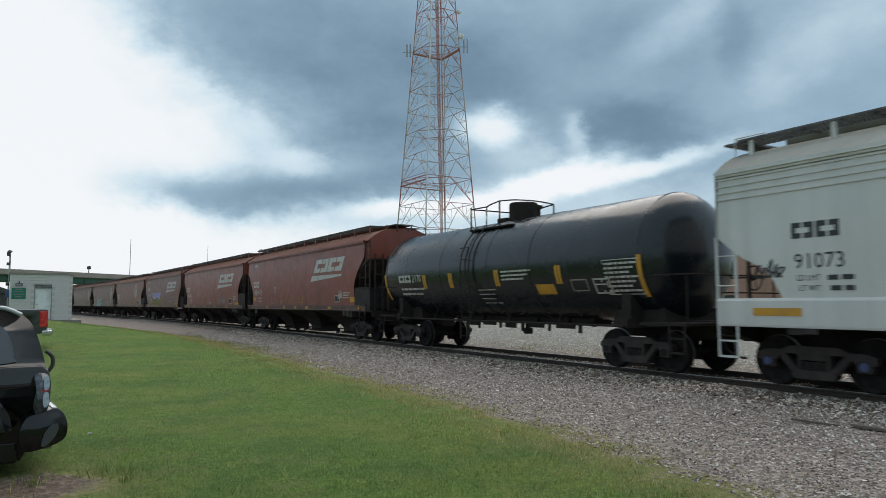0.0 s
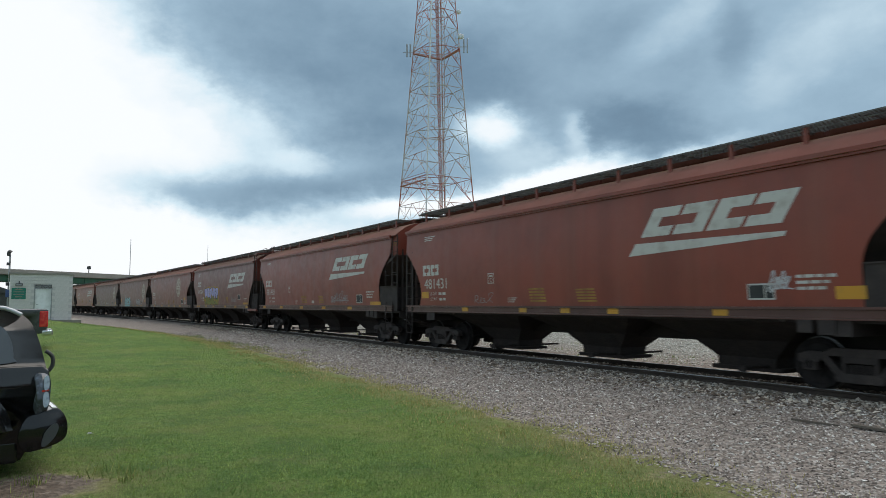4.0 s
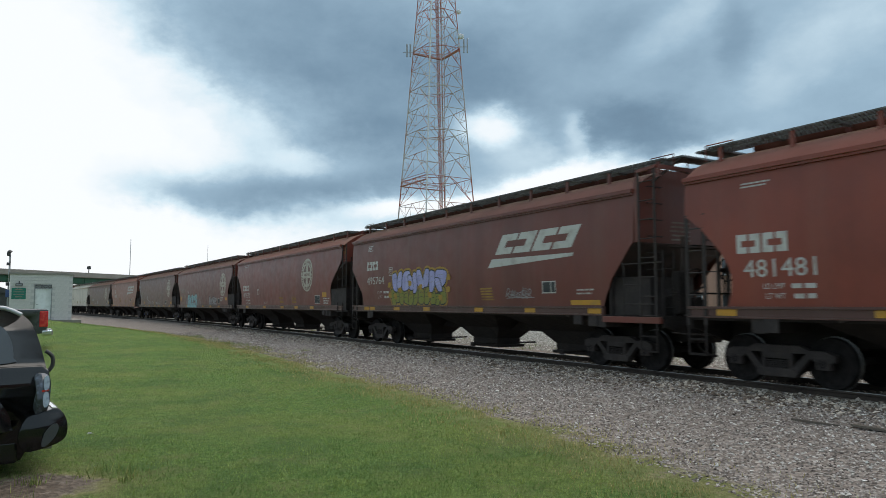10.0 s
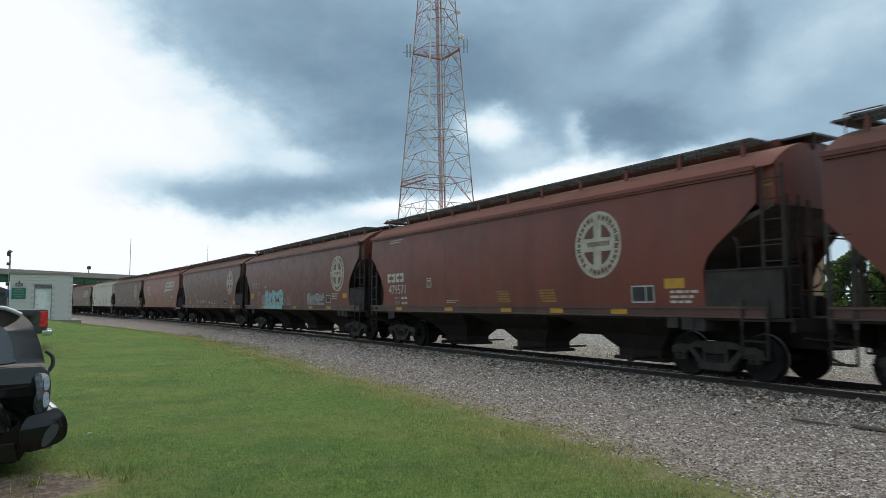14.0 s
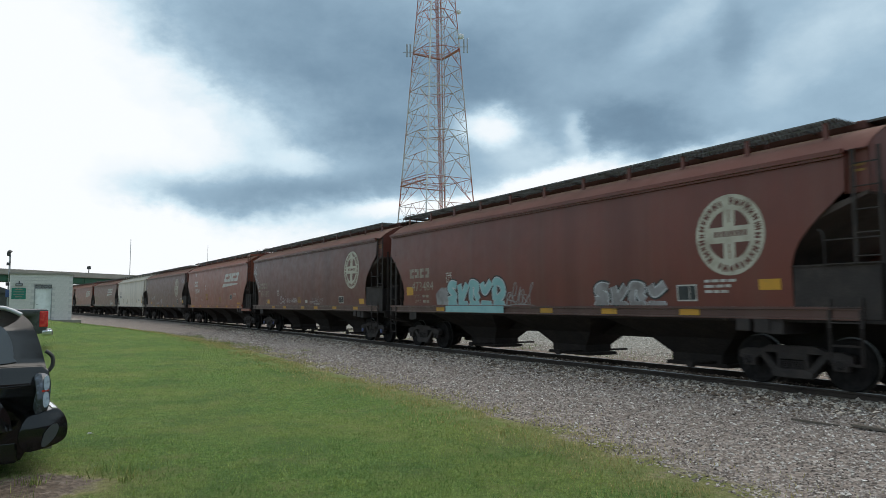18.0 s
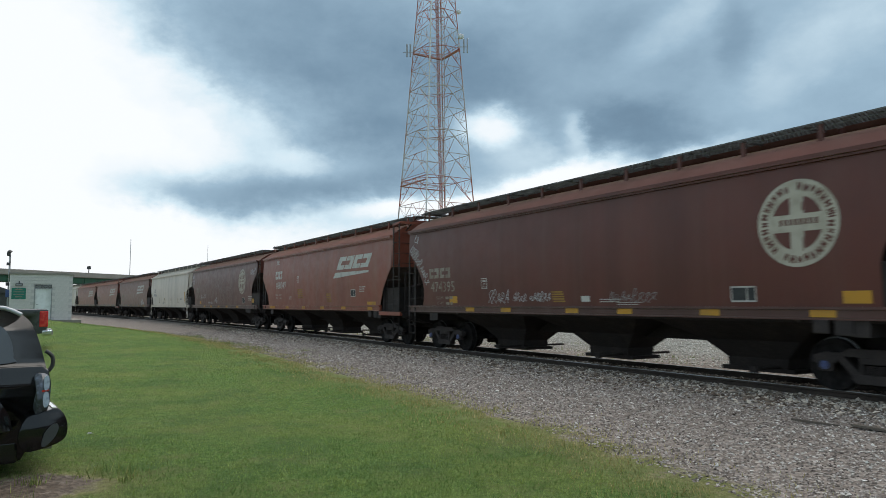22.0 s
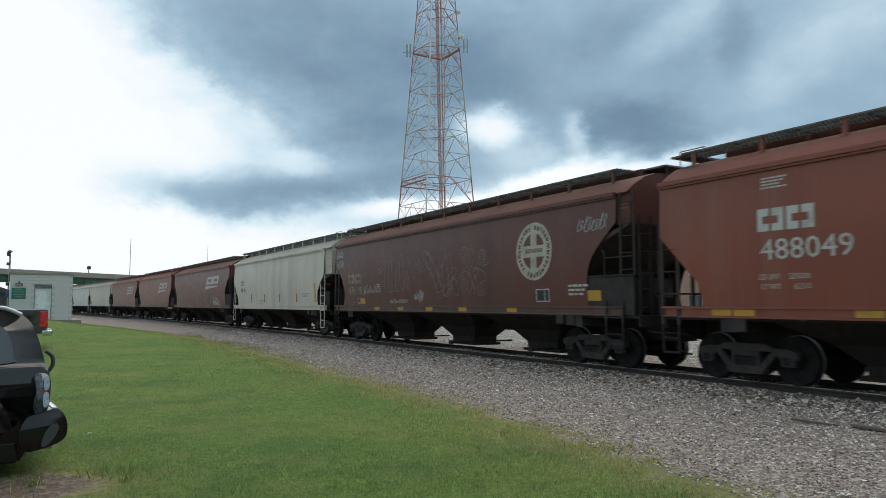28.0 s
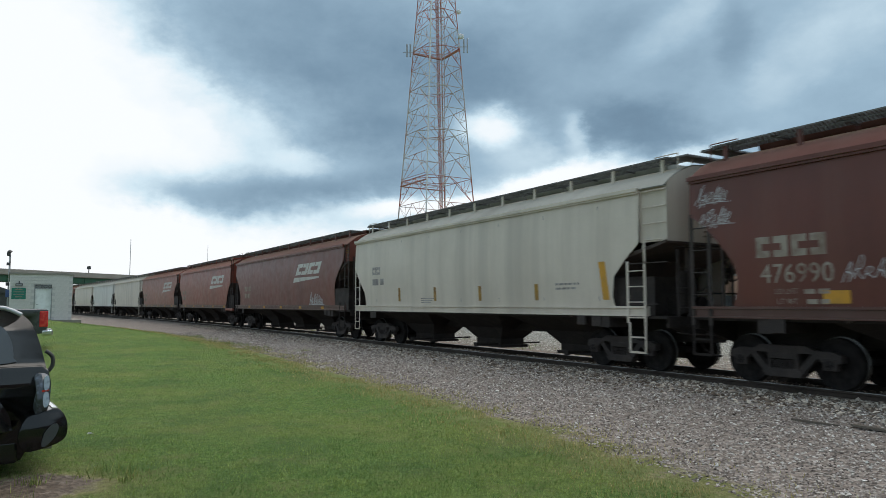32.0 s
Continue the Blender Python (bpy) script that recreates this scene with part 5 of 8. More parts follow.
# ---- parked vehicles ----
CARBLACK = material("black_car_paint", (0.006, 0.006, 0.007), 0.09, spots=((0.010, 0.010, 0.010), 2, 0.4, 0.7), grain=((0.016, 0.015, 0.014), 60, 0.3), spec=0.6)
PLASTIC = material("black_bumper_plastic", (0.007, 0.007, 0.008), 0.16, grain=((0.014, 0.014, 0.014), 90, 0.4), spec=0.5)
GLASS = material("dark_tinted_glass", (0.10, 0.105, 0.118), 0.06, spots=((0.13, 0.135, 0.15), 1.5, 0.4, 0.7))
CHROME = material("chrome_trim", (0.75, 0.76, 0.78), 0.12, 1.0)
LENS = material("clear_lamp_lens", (0.035, 0.04, 0.05), 0.05, spots=((0.10, 0.12, 0.16), 14, 0.5, 0.65), spec=0.8)
BOWL = material("silvered_lamp_bowl", (0.52, 0.57, 0.66), 0.22, spots=((0.30, 0.34, 0.44), 30, 0.45, 0.65))
REDLENS = material("red_lamp_lens", (0.55, 0.02, 0.02), 0.15, spots=((0.75, 0.10, 0.06), 9, 0.45, 0.7))
TYRE = material("black_tyre_rubber", (0.018, 0.018, 0.018), 0.85, grain=((0.03, 0.03, 0.028), 40, 0.5))
RIM = material("grey_alloy_rim", (0.35, 0.35, 0.36), 0.3, 0.8, spots=((0.2, 0.2, 0.2), 6, 0.4, 0.7))
SILVERPAINT = material("silver_car_paint", (0.42, 0.43, 0.44), 0.3, 0.4, spots=((0.36, 0.36, 0.37), 2, 0.4, 0.7))
DARKGREY = material("dark_grey_truck_paint", (0.06, 0.062, 0.066), 0.3, spots=((0.08, 0.08, 0.082), 2, 0.4, 0.7))
WHITEPAINT = material("white_vehicle_paint", (0.68, 0.69, 0.69), 0.4, spots=((0.58, 0.58, 0.57), 1.5, 0.4, 0.7))
REDPAINT = material("red_car_paint", (0.36, 0.03, 0.025), 0.3, spots=((0.28, 0.03, 0.025), 2, 0.4, 0.7))


def wheel(parent, x, y, z, r, w, rim=None):
    prof = [(-w / 2, r * 0.62), (-w / 2, r * 0.90), (-w * 0.38, r * 0.98), (-w * 0.2, r), (w * 0.2, r), (w * 0.38, r * 0.98), (w / 2, r * 0.90), (w / 2, r * 0.62)]
    t = part("tyre", lathe(B(), prof, "y", 28), TYRE, parent, smooth=True)
    t.location = (x, y, z)
    bm = lathe(B(), [(-w * 0.42, 0.06), (-w * 0.40, r * 0.20), (-w * 0.30, r * 0.55), (-w * 0.44, r * 0.63), (w * 0.44, r * 0.63), (w * 0.3, 0.06)], "y", 20)
    part("rim", bm, rim or RIM, t, "grey alloy rim")


def rounded(pts, steps=4):
    """A closed smooth outline through points."""
    n = len(pts)
    loop = smooth_line([pts[-1]] + pts + pts[:2], steps)
    return loop[steps:steps * (n + 1)]


def shell(outline, y0, y1, inset, bevel=0.05, cuts=()):
    """A body from a side outline of (x, z), narrowed towards its top by inset(z)."""
    bm = B()
    prism(bm, outline, y0, y1)
    mid, half = (y0 + y1) / 2, (y1 - y0) / 2
    if cuts and bevel:
        bmesh.ops.bevel(bm, geom=list(bm.edges), offset=bevel, segments=3, affect="EDGES", profile=0.6, clamp_overlap=True)
    for z in cuts:
        bmesh.ops.bisect_plane(bm, geom=list(bm.verts) + list(bm.edges) + list(bm.faces), plane_co=(0, 0, z), plane_no=(0, 0, 1))
    for v in bm.verts:
        v.co.y = mid + (v.co.y - mid) * (1 - inset(v.co.z) / half)
    if bevel and not cuts:
        bmesh.ops.bevel(bm, geom=list(bm.edges), offset=bevel, segments=3, affect="EDGES", profile=0.6, clamp_overlap=True)
    return bm


def suv():
    c = spot(-4.13, 7.35)
    t = thing("suv", "black suv with roof rails parked on the grass", "car", pose(c.x, c.y, 0.0, 0, 0, math.degrees(math.atan2(VR.y, VR.x)) + 36) @ pose(4.13, 0, 0))
    # x to the right: the tail is at -4.15, the nose at -8.5; near side at y = 0
    tail = -4.13
    # bottom edge drawn low to fill the shade beneath the car
    lower = [(-4.14, 0.50), (-4.105, 0.64), (-4.09, 0.80), (-4.085, 0.92), (-4.10, 1.06), (-4.16, 1.12), (-7.3, 1.10), (-8.45, 0.93), (-8.6, 0.70), (-8.6, 0.38), (-7.98, 0.36), (-7.95, 0.55), (-7.80, 0.72), (-7.60, 0.76), (-7.40, 0.72), (-7.25, 0.55), (-7.22, 0.22),
             (-5.42, 0.20), (-5.40, 0.52), (-5.26, 0.72), (-5.05, 0.79), (-4.82, 0.75), (-4.64, 0.58), (-4.60, 0.14), (-4.32, 0.14)]

    def side_bow(z):
        return 0.10 * max(0, z - 0.93) ** 1.2 * 4 + 0.30 * max(0, 0.66 - z) ** 2 + 0.05 * max(0, 0.93 - z)

    part("body", shell(lower, 0.0, 1.76, side_bow, 0.03, (0.3, 0.4, 0.5, 0.58, 0.66, 0.74, 0.82, 0.89, 0.93, 0.96, 1.0, 1.05)), CARBLACK, t, smooth=True)
    upper = rounded([(-4.12, 1.02), (-4.13, 1.10), (-4.165, 1.245), (-4.205, 1.39), (-4.245, 1.50), (-4.285, 1.57), (-4.355, 1.64), (-4.445, 1.685), (-4.56, 1.70), (-5.2, 1.72), (-6.2, 1.73), (-6.75, 1.65), (-7.2, 1.36), (-7.55, 1.08), (-6.0, 1.02), (-4.6, 1.01), (-4.22, 1.01)], 3)

    def glass_lean(z):
        return 0.05 + 0.16 * max(0, z - 1.04) + 0.35 * max(0, z - 1.45) ** 1.5

    part("cabin", shell(upper, 0.0, 1.76, glass_lean, 0.04, (1.1, 1.2, 1.3, 1.4, 1.48, 1.54, 1.6, 1.65)), CARBLACK, t, smooth=True)

    def side_pane(name, pts):
        bm = B()
        vs = []
        for x, z in pts:
            vs.append((x, glass_lean(z) - 0.006, z))
        f0 = [bm.verts.new(v) for v in vs]
        f1 = [bm.verts.new((x, y + 0.02, z)) for x, y, z in vs]
        bm.faces.new(f0)
        bm.faces.new(f1[::-1])
        for i in range(len(f0)):
            j = (i + 1) % len(f0)
            bm.faces.new((f0[i], f1[i], f1[j], f0[j]))
        part(name, bm, GLASS, t, "dark tinted glass")

    side_pane("quarter_window", rounded([(-4.455, 1.15), (-4.425, 1.20), (-4.435, 1.32), (-4.47, 1.43), (-4.54, 1.52), (-4.70, 1.57), (-5.20, 1.58), (-5.22, 1.14)], 3))
    side_pane("rear_door_window", [(-5.30, 1.12), (-5.28, 1.57), (-6.05, 1.58), (-6.1, 1.12)])
    side_pane("front_door_window", [(-6.18, 1.12), (-6.13, 1.58), (-6.6, 1.52), (-7.15, 1.14)])
    pts = smooth_line([(-4.36, 1.655), (-4.47, 1.71), (-4.6, 1.735), (-5.2, 1.76), (-5.9, 1.765), (-6.4, 1.74), (-6.6, 1.69)], 5)
    for y in (0.16, 1.60):
        part("roof_rail", tube(B(), [(x, y if y > 1 else glass_lean(z) - 0.005, z - 0.02) for x, z in pts], 0.024), SILVERPAINT, t, "silver roof rail", True)
    # tail lamp, wrapped round the corner
    bm = prism(B(), rounded([(-4.235, 1.01), (-4.16, 1.035), (-4.095, 0.99), (-4.085, 0.85), (-4.095, 0.70), (-4.13, 0.655), (-4.21, 0.62), (-4.235, 0.72), (-4.215, 0.85)], 3), -0.012, 0.16)
    lamp = part("tail_lamp", bm, LENS, t, "clear tail lamp with silvered bowls", True)
    for x, z, w_, h_ in ((-4.125, 0.935, 0.024, 0.075), (-4.125, 0.765, 0.026, 0.08)):
        part("lamp_bowl", prism(B(), rounded([(-w_, -h_ * 0.4), (-w_ * 0.4, -h_), (w_, -h_ * 0.7), (w_, h_ * 0.5), (w_ * 0.2, h_), (-w_ * 0.9, h_ * 0.7)], 3), -0.024, 0.01), BOWL, lamp, smooth=False).location = (x, 0, z)
    part("reflector_strip", prism(B(), [(-4.165, 0.845), (-4.10, 0.850), (-4.10, 0.868), (-4.165, 0.862)], -0.02, 0.0), REDLENS, lamp, "narrow red reflector")
    # flared arch over the rear wheel
    bm = B()
    rows = []
    for k in range(13):
        a_ = math.pi * (0.04 + 0.92 * k / 12)
        rows.append([bm.verts.new((-5.02 + r * math.cos(a_), y, 0.40 + r * math.sin(a_))) for r, y in ((0.46, 0.03), (0.46, -0.03), (0.52, -0.035), (0.62, 0.012))])
    for p, q in zip(rows, rows[1:]):
        for i in range(3):
            bm.faces.new((p[i], p[i + 1], q[i + 1], q[i]))
    part("fender_flare", bm, CARBLACK, t, smooth=True)
    # bumper with a step and a chrome strip
    bump = rounded([(-4.30, 0.58), (-4.20, 0.62), (-4.10, 0.650), (-4.02, 0.668), (-3.965, 0.62), (-3.93, 0.55), (-3.915, 0.47), (-3.92, 0.39), (-3.955, 0.33), (-4.03, 0.295), (-4.15, 0.26), (-4.30, 0.25), (-4.36, 0.40)], 3)
    b = part("rear_bumper", shell(bump, -0.02, 1.78, lambda z: 0.10 * abs(z - 0.46) ** 1.3, 0.04, (0.3, 0.36, 0.42, 0.48, 0.54, 0.6)), PLASTIC, t, "black plastic bumper", True)
    bm = B()
    pts = smooth_line([(-4.06, 0.672), (-4.0, 0.662), (-3.95, 0.61), (-3.925, 0.545)], 4)
    rows = [[bm.verts.new((x, y, z + dz)) for x, z in pts] for y, dz in ((0.02, 0.002), (1.64, 0.002), (1.64, -0.012), (0.02, -0.012))]
    for a_, b_ in zip(rows, rows[1:] + rows[:1]):
        for i in range(len(pts) - 1):
            bm.faces.new((a_[i], a_[i + 1], b_[i + 1], b_[i]))
    part("bumper_strip", bm, CHROME, b, "chrome strip")
    part("bumper_pad", prism(B(), rounded([(-4.15, 0.30), (-4.125, 0.42), (-4.06, 0.50), (-4.01, 0.505), (-4.00, 0.45), (-4.04, 0.36), (-4.11, 0.29)], 3), -0.030, 0.02), DARKGREY, b, "grey bumper insert")
    bm = B()
    for p, q in zip(*(lambda w_: (w_, w_[1:]))(smooth_line([(-4.04, 0.98), (-3.985, 1.05), (-3.99, 1.16), (-4.06, 1.22)], 3))):
        rod(bm, (p[0], 0.75, p[1]), (q[0], 0.75, q[1]), 0.022, 8)
    part("tailgate_handle", bm, DARK, t, "dark curved handle")
    # added dark strip in place of the shade behind the wheel
    part("shade_strip", box(B(), -4.66, -4.63, -0.01, 0.24, 0.07, 0.5, 0.005), PLASTIC, t, "black strip filling the shade under the suv")
    part("exhaust_pipe", rod(B(), (tail - 0.4, 0.35, 0.24), (tail + 0.12, 0.35, 0.23), 0.035, 10), STEEL, t)
    # underbody hung low so its black also fills the shade on the ground
    part("underbody", box(B(), -8.4, tail - 0.22, 0.06, 1.6, 0.13, 0.36, 0.03), PLASTIC, t)
    for x in (-5.02, -7.6):
        for y in (0.13, 1.63):
            wheel(t, x, y, 0.36, 0.36, 0.22)


suv()


def pickup():
    c = spot(-13.0, 23.0)
    t = thing("pickup_truck", "dark grey pickup truck with bright red tail lamp", "truck", pose(c.x, c.y, ground_z(c.x, c.y) - 0.02, 0, 0, math.degrees(math.atan2(VR.y, VR.x)) + 30))
    bed = [(0, 0.58), (0.02, 1.36), (-1.95, 1.36), (-1.95, 0.50), (-1.55, 0.50), (-1.45, 0.78), (-1.2, 0.9), (-0.95, 0.9), (-0.7, 0.78), (-0.6, 0.55)]
    part("bed", shell(bed, 0, 1.9, lambda z: 0.02, 0.03), DARKGREY, t, smooth=True)
    cab = [(-1.97, 0.5), (-1.97, 1.25), (-2.15, 1.82), (-3.5, 1.84), (-4.15, 1.28), (-5.3, 1.2), (-5.45, 0.9), (-5.45, 0.5), (-5.15, 0.5), (-5.0, 0.8), (-4.7, 0.92), (-4.4, 0.8), (-4.25, 0.5)]
    part("cab", shell(cab, 0, 1.9, lambda z: 0.28 * max(0, z - 1.2), 0.05), DARKGREY, t, smooth=True)
    part("tailgate", box(B(), 0.0, 0.05, 0.25, 1.65, 0.72, 1.34, 0.02), DARKGREY, t)
    for y in (-0.01, 1.66):
        lamp = part("tail_lamp", box(B(), -0.20, 0.05, y, y + 0.25, 0.78, 1.30, 0.03), REDLENS, t, "bright red tail lamp")
        part("reverse_lens", box(B(), 0.051, 0.056, y + 0.05, y + 0.2, 0.80, 0.90), LENS, lamp)
    part("bumper", box(B(), -0.12, 0.20, 0.0, 1.9, 0.50, 0.68, 0.04), CHROME, t, "chrome rear bumper")
    for x in (-1.08, -4.7):
        for y in (0.12, 1.78):
            wheel(t, x, y, 0.39, 0.39, 0.24)


pickup()


# ---- vehicles that cross the bridge ----
MOVERS = []


def bridge_vehicle(name, label, category, paint, length, height, cab, s0, speed, lane):
    t = thing(name, label, category)
    bodyz = 0.55 * height
    low = [(-length / 2, 0.35), (-length / 2, bodyz), (length / 2, bodyz * 1.05), (length / 2, 0.35)]
    part("body", shell(low, -0.9, 0.9, lambda z: 0.02, 0.08), paint, t, smooth=True)
    up = [(-length * cab[0], bodyz), (-length * cab[0] + 0.45, height), (length * cab[1] - 0.2, height), (length * cab[1], bodyz)]
    part("cab", shell(up, -0.85, 0.85, lambda z: 0.15 * max(0, z - bodyz), 0.08), paint, t, smooth=True)
    part("windows", shell([(x * 0.97, bodyz + (z - bodyz) * 0.85 + 0.04) for x, z in up], -0.87, 0.87, lambda z: 0.15 * max(0, z - bodyz), 0.04), GLASS, t)
    for x in (-length * 0.32, length * 0.32):
        for y in (-0.82, 0.82):
            wheel(t, x, y, 0.35, 0.35, 0.22)
    MOVERS.append((t, s0, speed, lane))


bridge_vehicle("pickup_truck", "white pickup truck crossing the bridge", "truck", WHITEPAINT, 6.4, 2.15, (0.28, 0.12), 39.0 + 21 * 5.9, 21.0, 3.0)
bridge_vehicle("car", "red car crossing the bridge", "car", REDPAINT, 4.4, 1.5, (0.30, 0.34), 35.6 + 14 * 7.3, 14.0, 3.0)

# ---- beyond the track and left of the hut ----
BRICK = material("pinkish_tan_brick", (0.50, 0.27, 0.19), 0.85, spots=((0.42, 0.215, 0.15), 0.5, 0.4, 0.66), grain=((0.42, 0.29, 0.23), 30, 0.6), streak=((0.25, 0.16, 0.12), 1.4, 0.4))
LEAF = None


def brick_building():
    a, b = spot(19.0, 70), spot(38.3, 70)
    turn = math.degrees(math.atan2((b - a).y, (b - a).x))
    t = thing("brick_building", "two-storey pinkish tan brick building behind the track", "building", pose(a.x, a.y, 0, 0, 0, turn))
    w, d, h = 19.3, 12.0, 8.2
    cols = (2.2, 5.6, 9.0)
    bm = B()
    # the wall in piers and spandrels round its openings
    xs = [0.0] + [v for c in cols for v in (c, c + 1.4)] + [w]
    for i in range(0, len(xs), 2):
        box(bm, xs[i], xs[i + 1], 0, 0.35, -0.2, h)
    for c in cols:
        for z0, z1 in ((-0.2, 1.0), (2.7, 4.7), (6.4, h)):
            box(bm, c, c + 1.4, 0, 0.35, z0, z1)
    part("front_wall", bm, BRICK, t)
    for x0, x1 in ((0, 0.35), (w - 0.35, w)):
        part("side_wall", box(B(), x0, x1, 0.352, d, -0.2, h), BRICK, t)
    part("back_wall", box(B(), 0, w, d, d + 0.35, -0.2, h), BRICK, t)
    part("roof", box(B(), -0.1, w + 0.1, -0.1, d + 0.45, h, h + 0.3, 0.03), CONCRETE, t)
    for c in cols:
        for z in (1.0, 4.7):
            win = part("window", box(B(), c + 0.06, c + 1.34, 0.2, 0.24, z + 0.06, z + 1.64), GLASS, t)
            bm = B()
            box(bm, c, c + 0.06, 0.12, 0.26, z, z + 1.7)
            box(bm, c + 1.34, c + 1.4, 0.12, 0.26, z, z + 1.7)
            box(bm, c + 0.06, c + 1.34, 0.12, 0.26, z, z + 0.06)
            box(bm, c + 0.06, c + 1.34, 0.12, 0.26, z + 1.64, z + 1.7)
            part("frame", bm, DOORW, win)
            part("sill", box(B(), c - 0.08, c + 1.48, -0.06, 0.1, z - 0.12, z - 0.002), CONCRETE, win)


brick_building()


def leaf_material(name, a, b, c, through_light=0.0, *patches):
    """Tone from piece to piece; through_light: share of light that passes a leaf."""
    mat = bpy.data.materials.new(name)
    mat.use_nodes = True
    nt = mat.node_tree
    bs = nt.nodes["Principled BSDF"]
    g = nt.nodes.new("ShaderNodeNewGeometry")
    r = nt.nodes.new("ShaderNodeValToRGB")
    r.color_ramp.elements[0].color, r.color_ramp.elements[1].color = (*a, 1), (*c, 1)
    r.color_ramp.elements.new(0.55).color = (*b, 1)
    nt.links.new(g.outputs["Random Per Island"], r.inputs[0])
    tone = r.outputs[0]
    for k, (colour, scale) in enumerate(patches):
        co = nt.nodes.new("ShaderNodeTexCoord").outputs["Object"]
        nz = nt.nodes.new("ShaderNodeTexNoise")
        nz.noise_dimensions = "4D"
        nz.inputs["W"].default_value = 3.0 * k
        nz.inputs["Scale"].default_value, nz.inputs["Detail"].default_value = scale, 4
        nz.inputs["Roughness"].default_value = 0.62
        nt.links.new(co, nz.inputs["Vector"])
        mr = nt.nodes.new("ShaderNodeMapRange")
        mr.inputs["From Min"].default_value, mr.inputs["From Max"].default_value, mr.inputs["To Max"].default_value = 0.46, 0.60, 0.8
        nt.links.new(nz.outputs["Fac"], mr.inputs["Value"])
        mx = nt.nodes.new("ShaderNodeMix")
        mx.data_type = "RGBA"
        nt.links.new(mr.outputs[0], mx.inputs["Factor"])
        nt.links.new(tone, mx.inputs["A"])
        mx.inputs["B"].default_value = (*colour, 1)
        tone = mx.outputs["Result"]
    nt.links.new(tone, bs.inputs["Base Color"])
    bs.inputs["Roughness"].default_value = 0.75
    bs.inputs["Specular IOR Level"].default_value = 0.2
    if through_light:
        tr = nt.nodes.new("ShaderNodeBsdfTranslucent")
        nt.links.new(tone, tr.inputs["Color"])
        mx = nt.nodes.new("ShaderNodeMixShader")
        mx.inputs[0].default_value = through_light
        nt.links.new(bs.outputs[0], mx.inputs[1])
        nt.links.new(tr.outputs[0], mx.inputs[2])
        nt.links.new(mx.outputs[0], nt.nodes["Material Output"].inputs["Surface"])
    return mat


LEAF = leaf_material("broad_green_leaves", (0.06, 0.10, 0.03), (0.11, 0.165, 0.05), (0.20, 0.26, 0.09), 0.45)
BARK = material("grey_brown_bark", (0.10, 0.075, 0.055), 0.9, grain=((0.05, 0.04, 0.03), 20, 0.6), bump=0.02, bump_scale=12)


def cards(rng, centres, n, size):
    """Small leaf clumps round centres of (place, radius): each a folded pair of triangles."""
    verts, faces = [], []
    for k in range(n):
        c, r = centres[rng.randrange(len(centres))]
        d = Vector((rng.gauss(0, 1), rng.gauss(0, 1), rng.gauss(0, 1))).normalized() * r * rng.uniform(0.55, 1.0) ** 0.5
        p = c + d
        u = Vector((rng.gauss(0, 1), rng.gauss(0, 1), rng.gauss(0, 0.5))).normalized()
        v = u.cross(Vector((rng.gauss(0, 1), rng.gauss(0, 1), rng.gauss(0, 1)))).normalized()
        s = size * rng.uniform(0.6, 1.3)
        i = len(verts)
        verts += [tuple(p - u * s), tuple(p + v * s * 0.55 + Vector((0, 0, s * 0.2))), tuple(p + u * s), tuple(p - v * s * 0.55 + Vector((0, 0, s * 0.2)))]
        faces += [(i, i + 1, i + 2), (i, i + 2, i + 3)]
    me = bpy.data.meshes.new("crown")
    me.from_pydata(verts, [], faces)
    return me


def tree(right, ahead, h, spread, seed, label, low=0.28):
    rng = random.Random(seed)
    p = spot(right, ahead)
    t = thing("tree", label, "tree", pose(p.x, p.y, -0.05))
    bm = B()
    rod(bm, (0, 0, 0), (0.1, 0, h * 0.35), 0.22, 10, 0.16)
    centres = []
    rod(bm, (0.1, 0, h * 0.35), (0, 0.1, h * 0.7), 0.16, 8, 0.07)
    for k in range(8):
        a, z = k * 0.8 + rng.uniform(0, 0.5), h * rng.uniform(low, 0.5)
        q = Vector((math.cos(a) * spread * rng.uniform(0.4, 0.75), math.sin(a) * spread * rng.uniform(0.4, 0.75), z + h * rng.uniform(0.12, 0.35)))
        rod(bm, (0.05, 0, z), q, 0.08, 6, 0.03)
        centres.append((q, spread * rng.uniform(0.32, 0.5)))
        centres.append((q + Vector((rng.uniform(-1, 1), rng.uniform(-1, 1), rng.uniform(-0.6, 0.8))) * spread * 0.35, spread * rng.uniform(0.2, 0.35)))
    centres.append((Vector((0, 0, h * 0.80)), spread * 0.45))
    centres.append((Vector((0.2, 0, h * 0.90)), spread * 0.28))
    part("trunk", bm, BARK, t)
    part("crown", cards(rng, centres, 8000, 0.17), LEAF, t, "many small green leaves")


tree(34.0, 58, 6.2, 2.3, 3, "broad green tree in front of the brick building", 0.02)
tree(31.7, 57, 3.3, 1.1, 27, "low green shrub at the brick building's foot", 0.02)
tree(37.6, 57, 5.9, 2.6, 21, "low bushy green tree beside the brick building", 0.02)
tree(40.0, 60, 7.8, 3.2, 5, "tall leafy green tree beside the brick building")
tree(44.5, 62, 7.2, 3.0, 8, "leafy green tree in the yard behind the track")
tree(49.5, 60, 6.5, 2.8, 11, "leafy green tree at the end of the row")
tree(17.0, 74, 5.0, 2.0, 14, "small green tree by the brick building's corner")

TEALBOX = material("faded_teal_container_paint", (0.04, 0.16, 0.19), 0.6, streak=((0.08, 0.14, 0.14), 1.5, 0.5), spots=((0.05, 0.2, 0.22), 0.8, 0.4, 0.7))


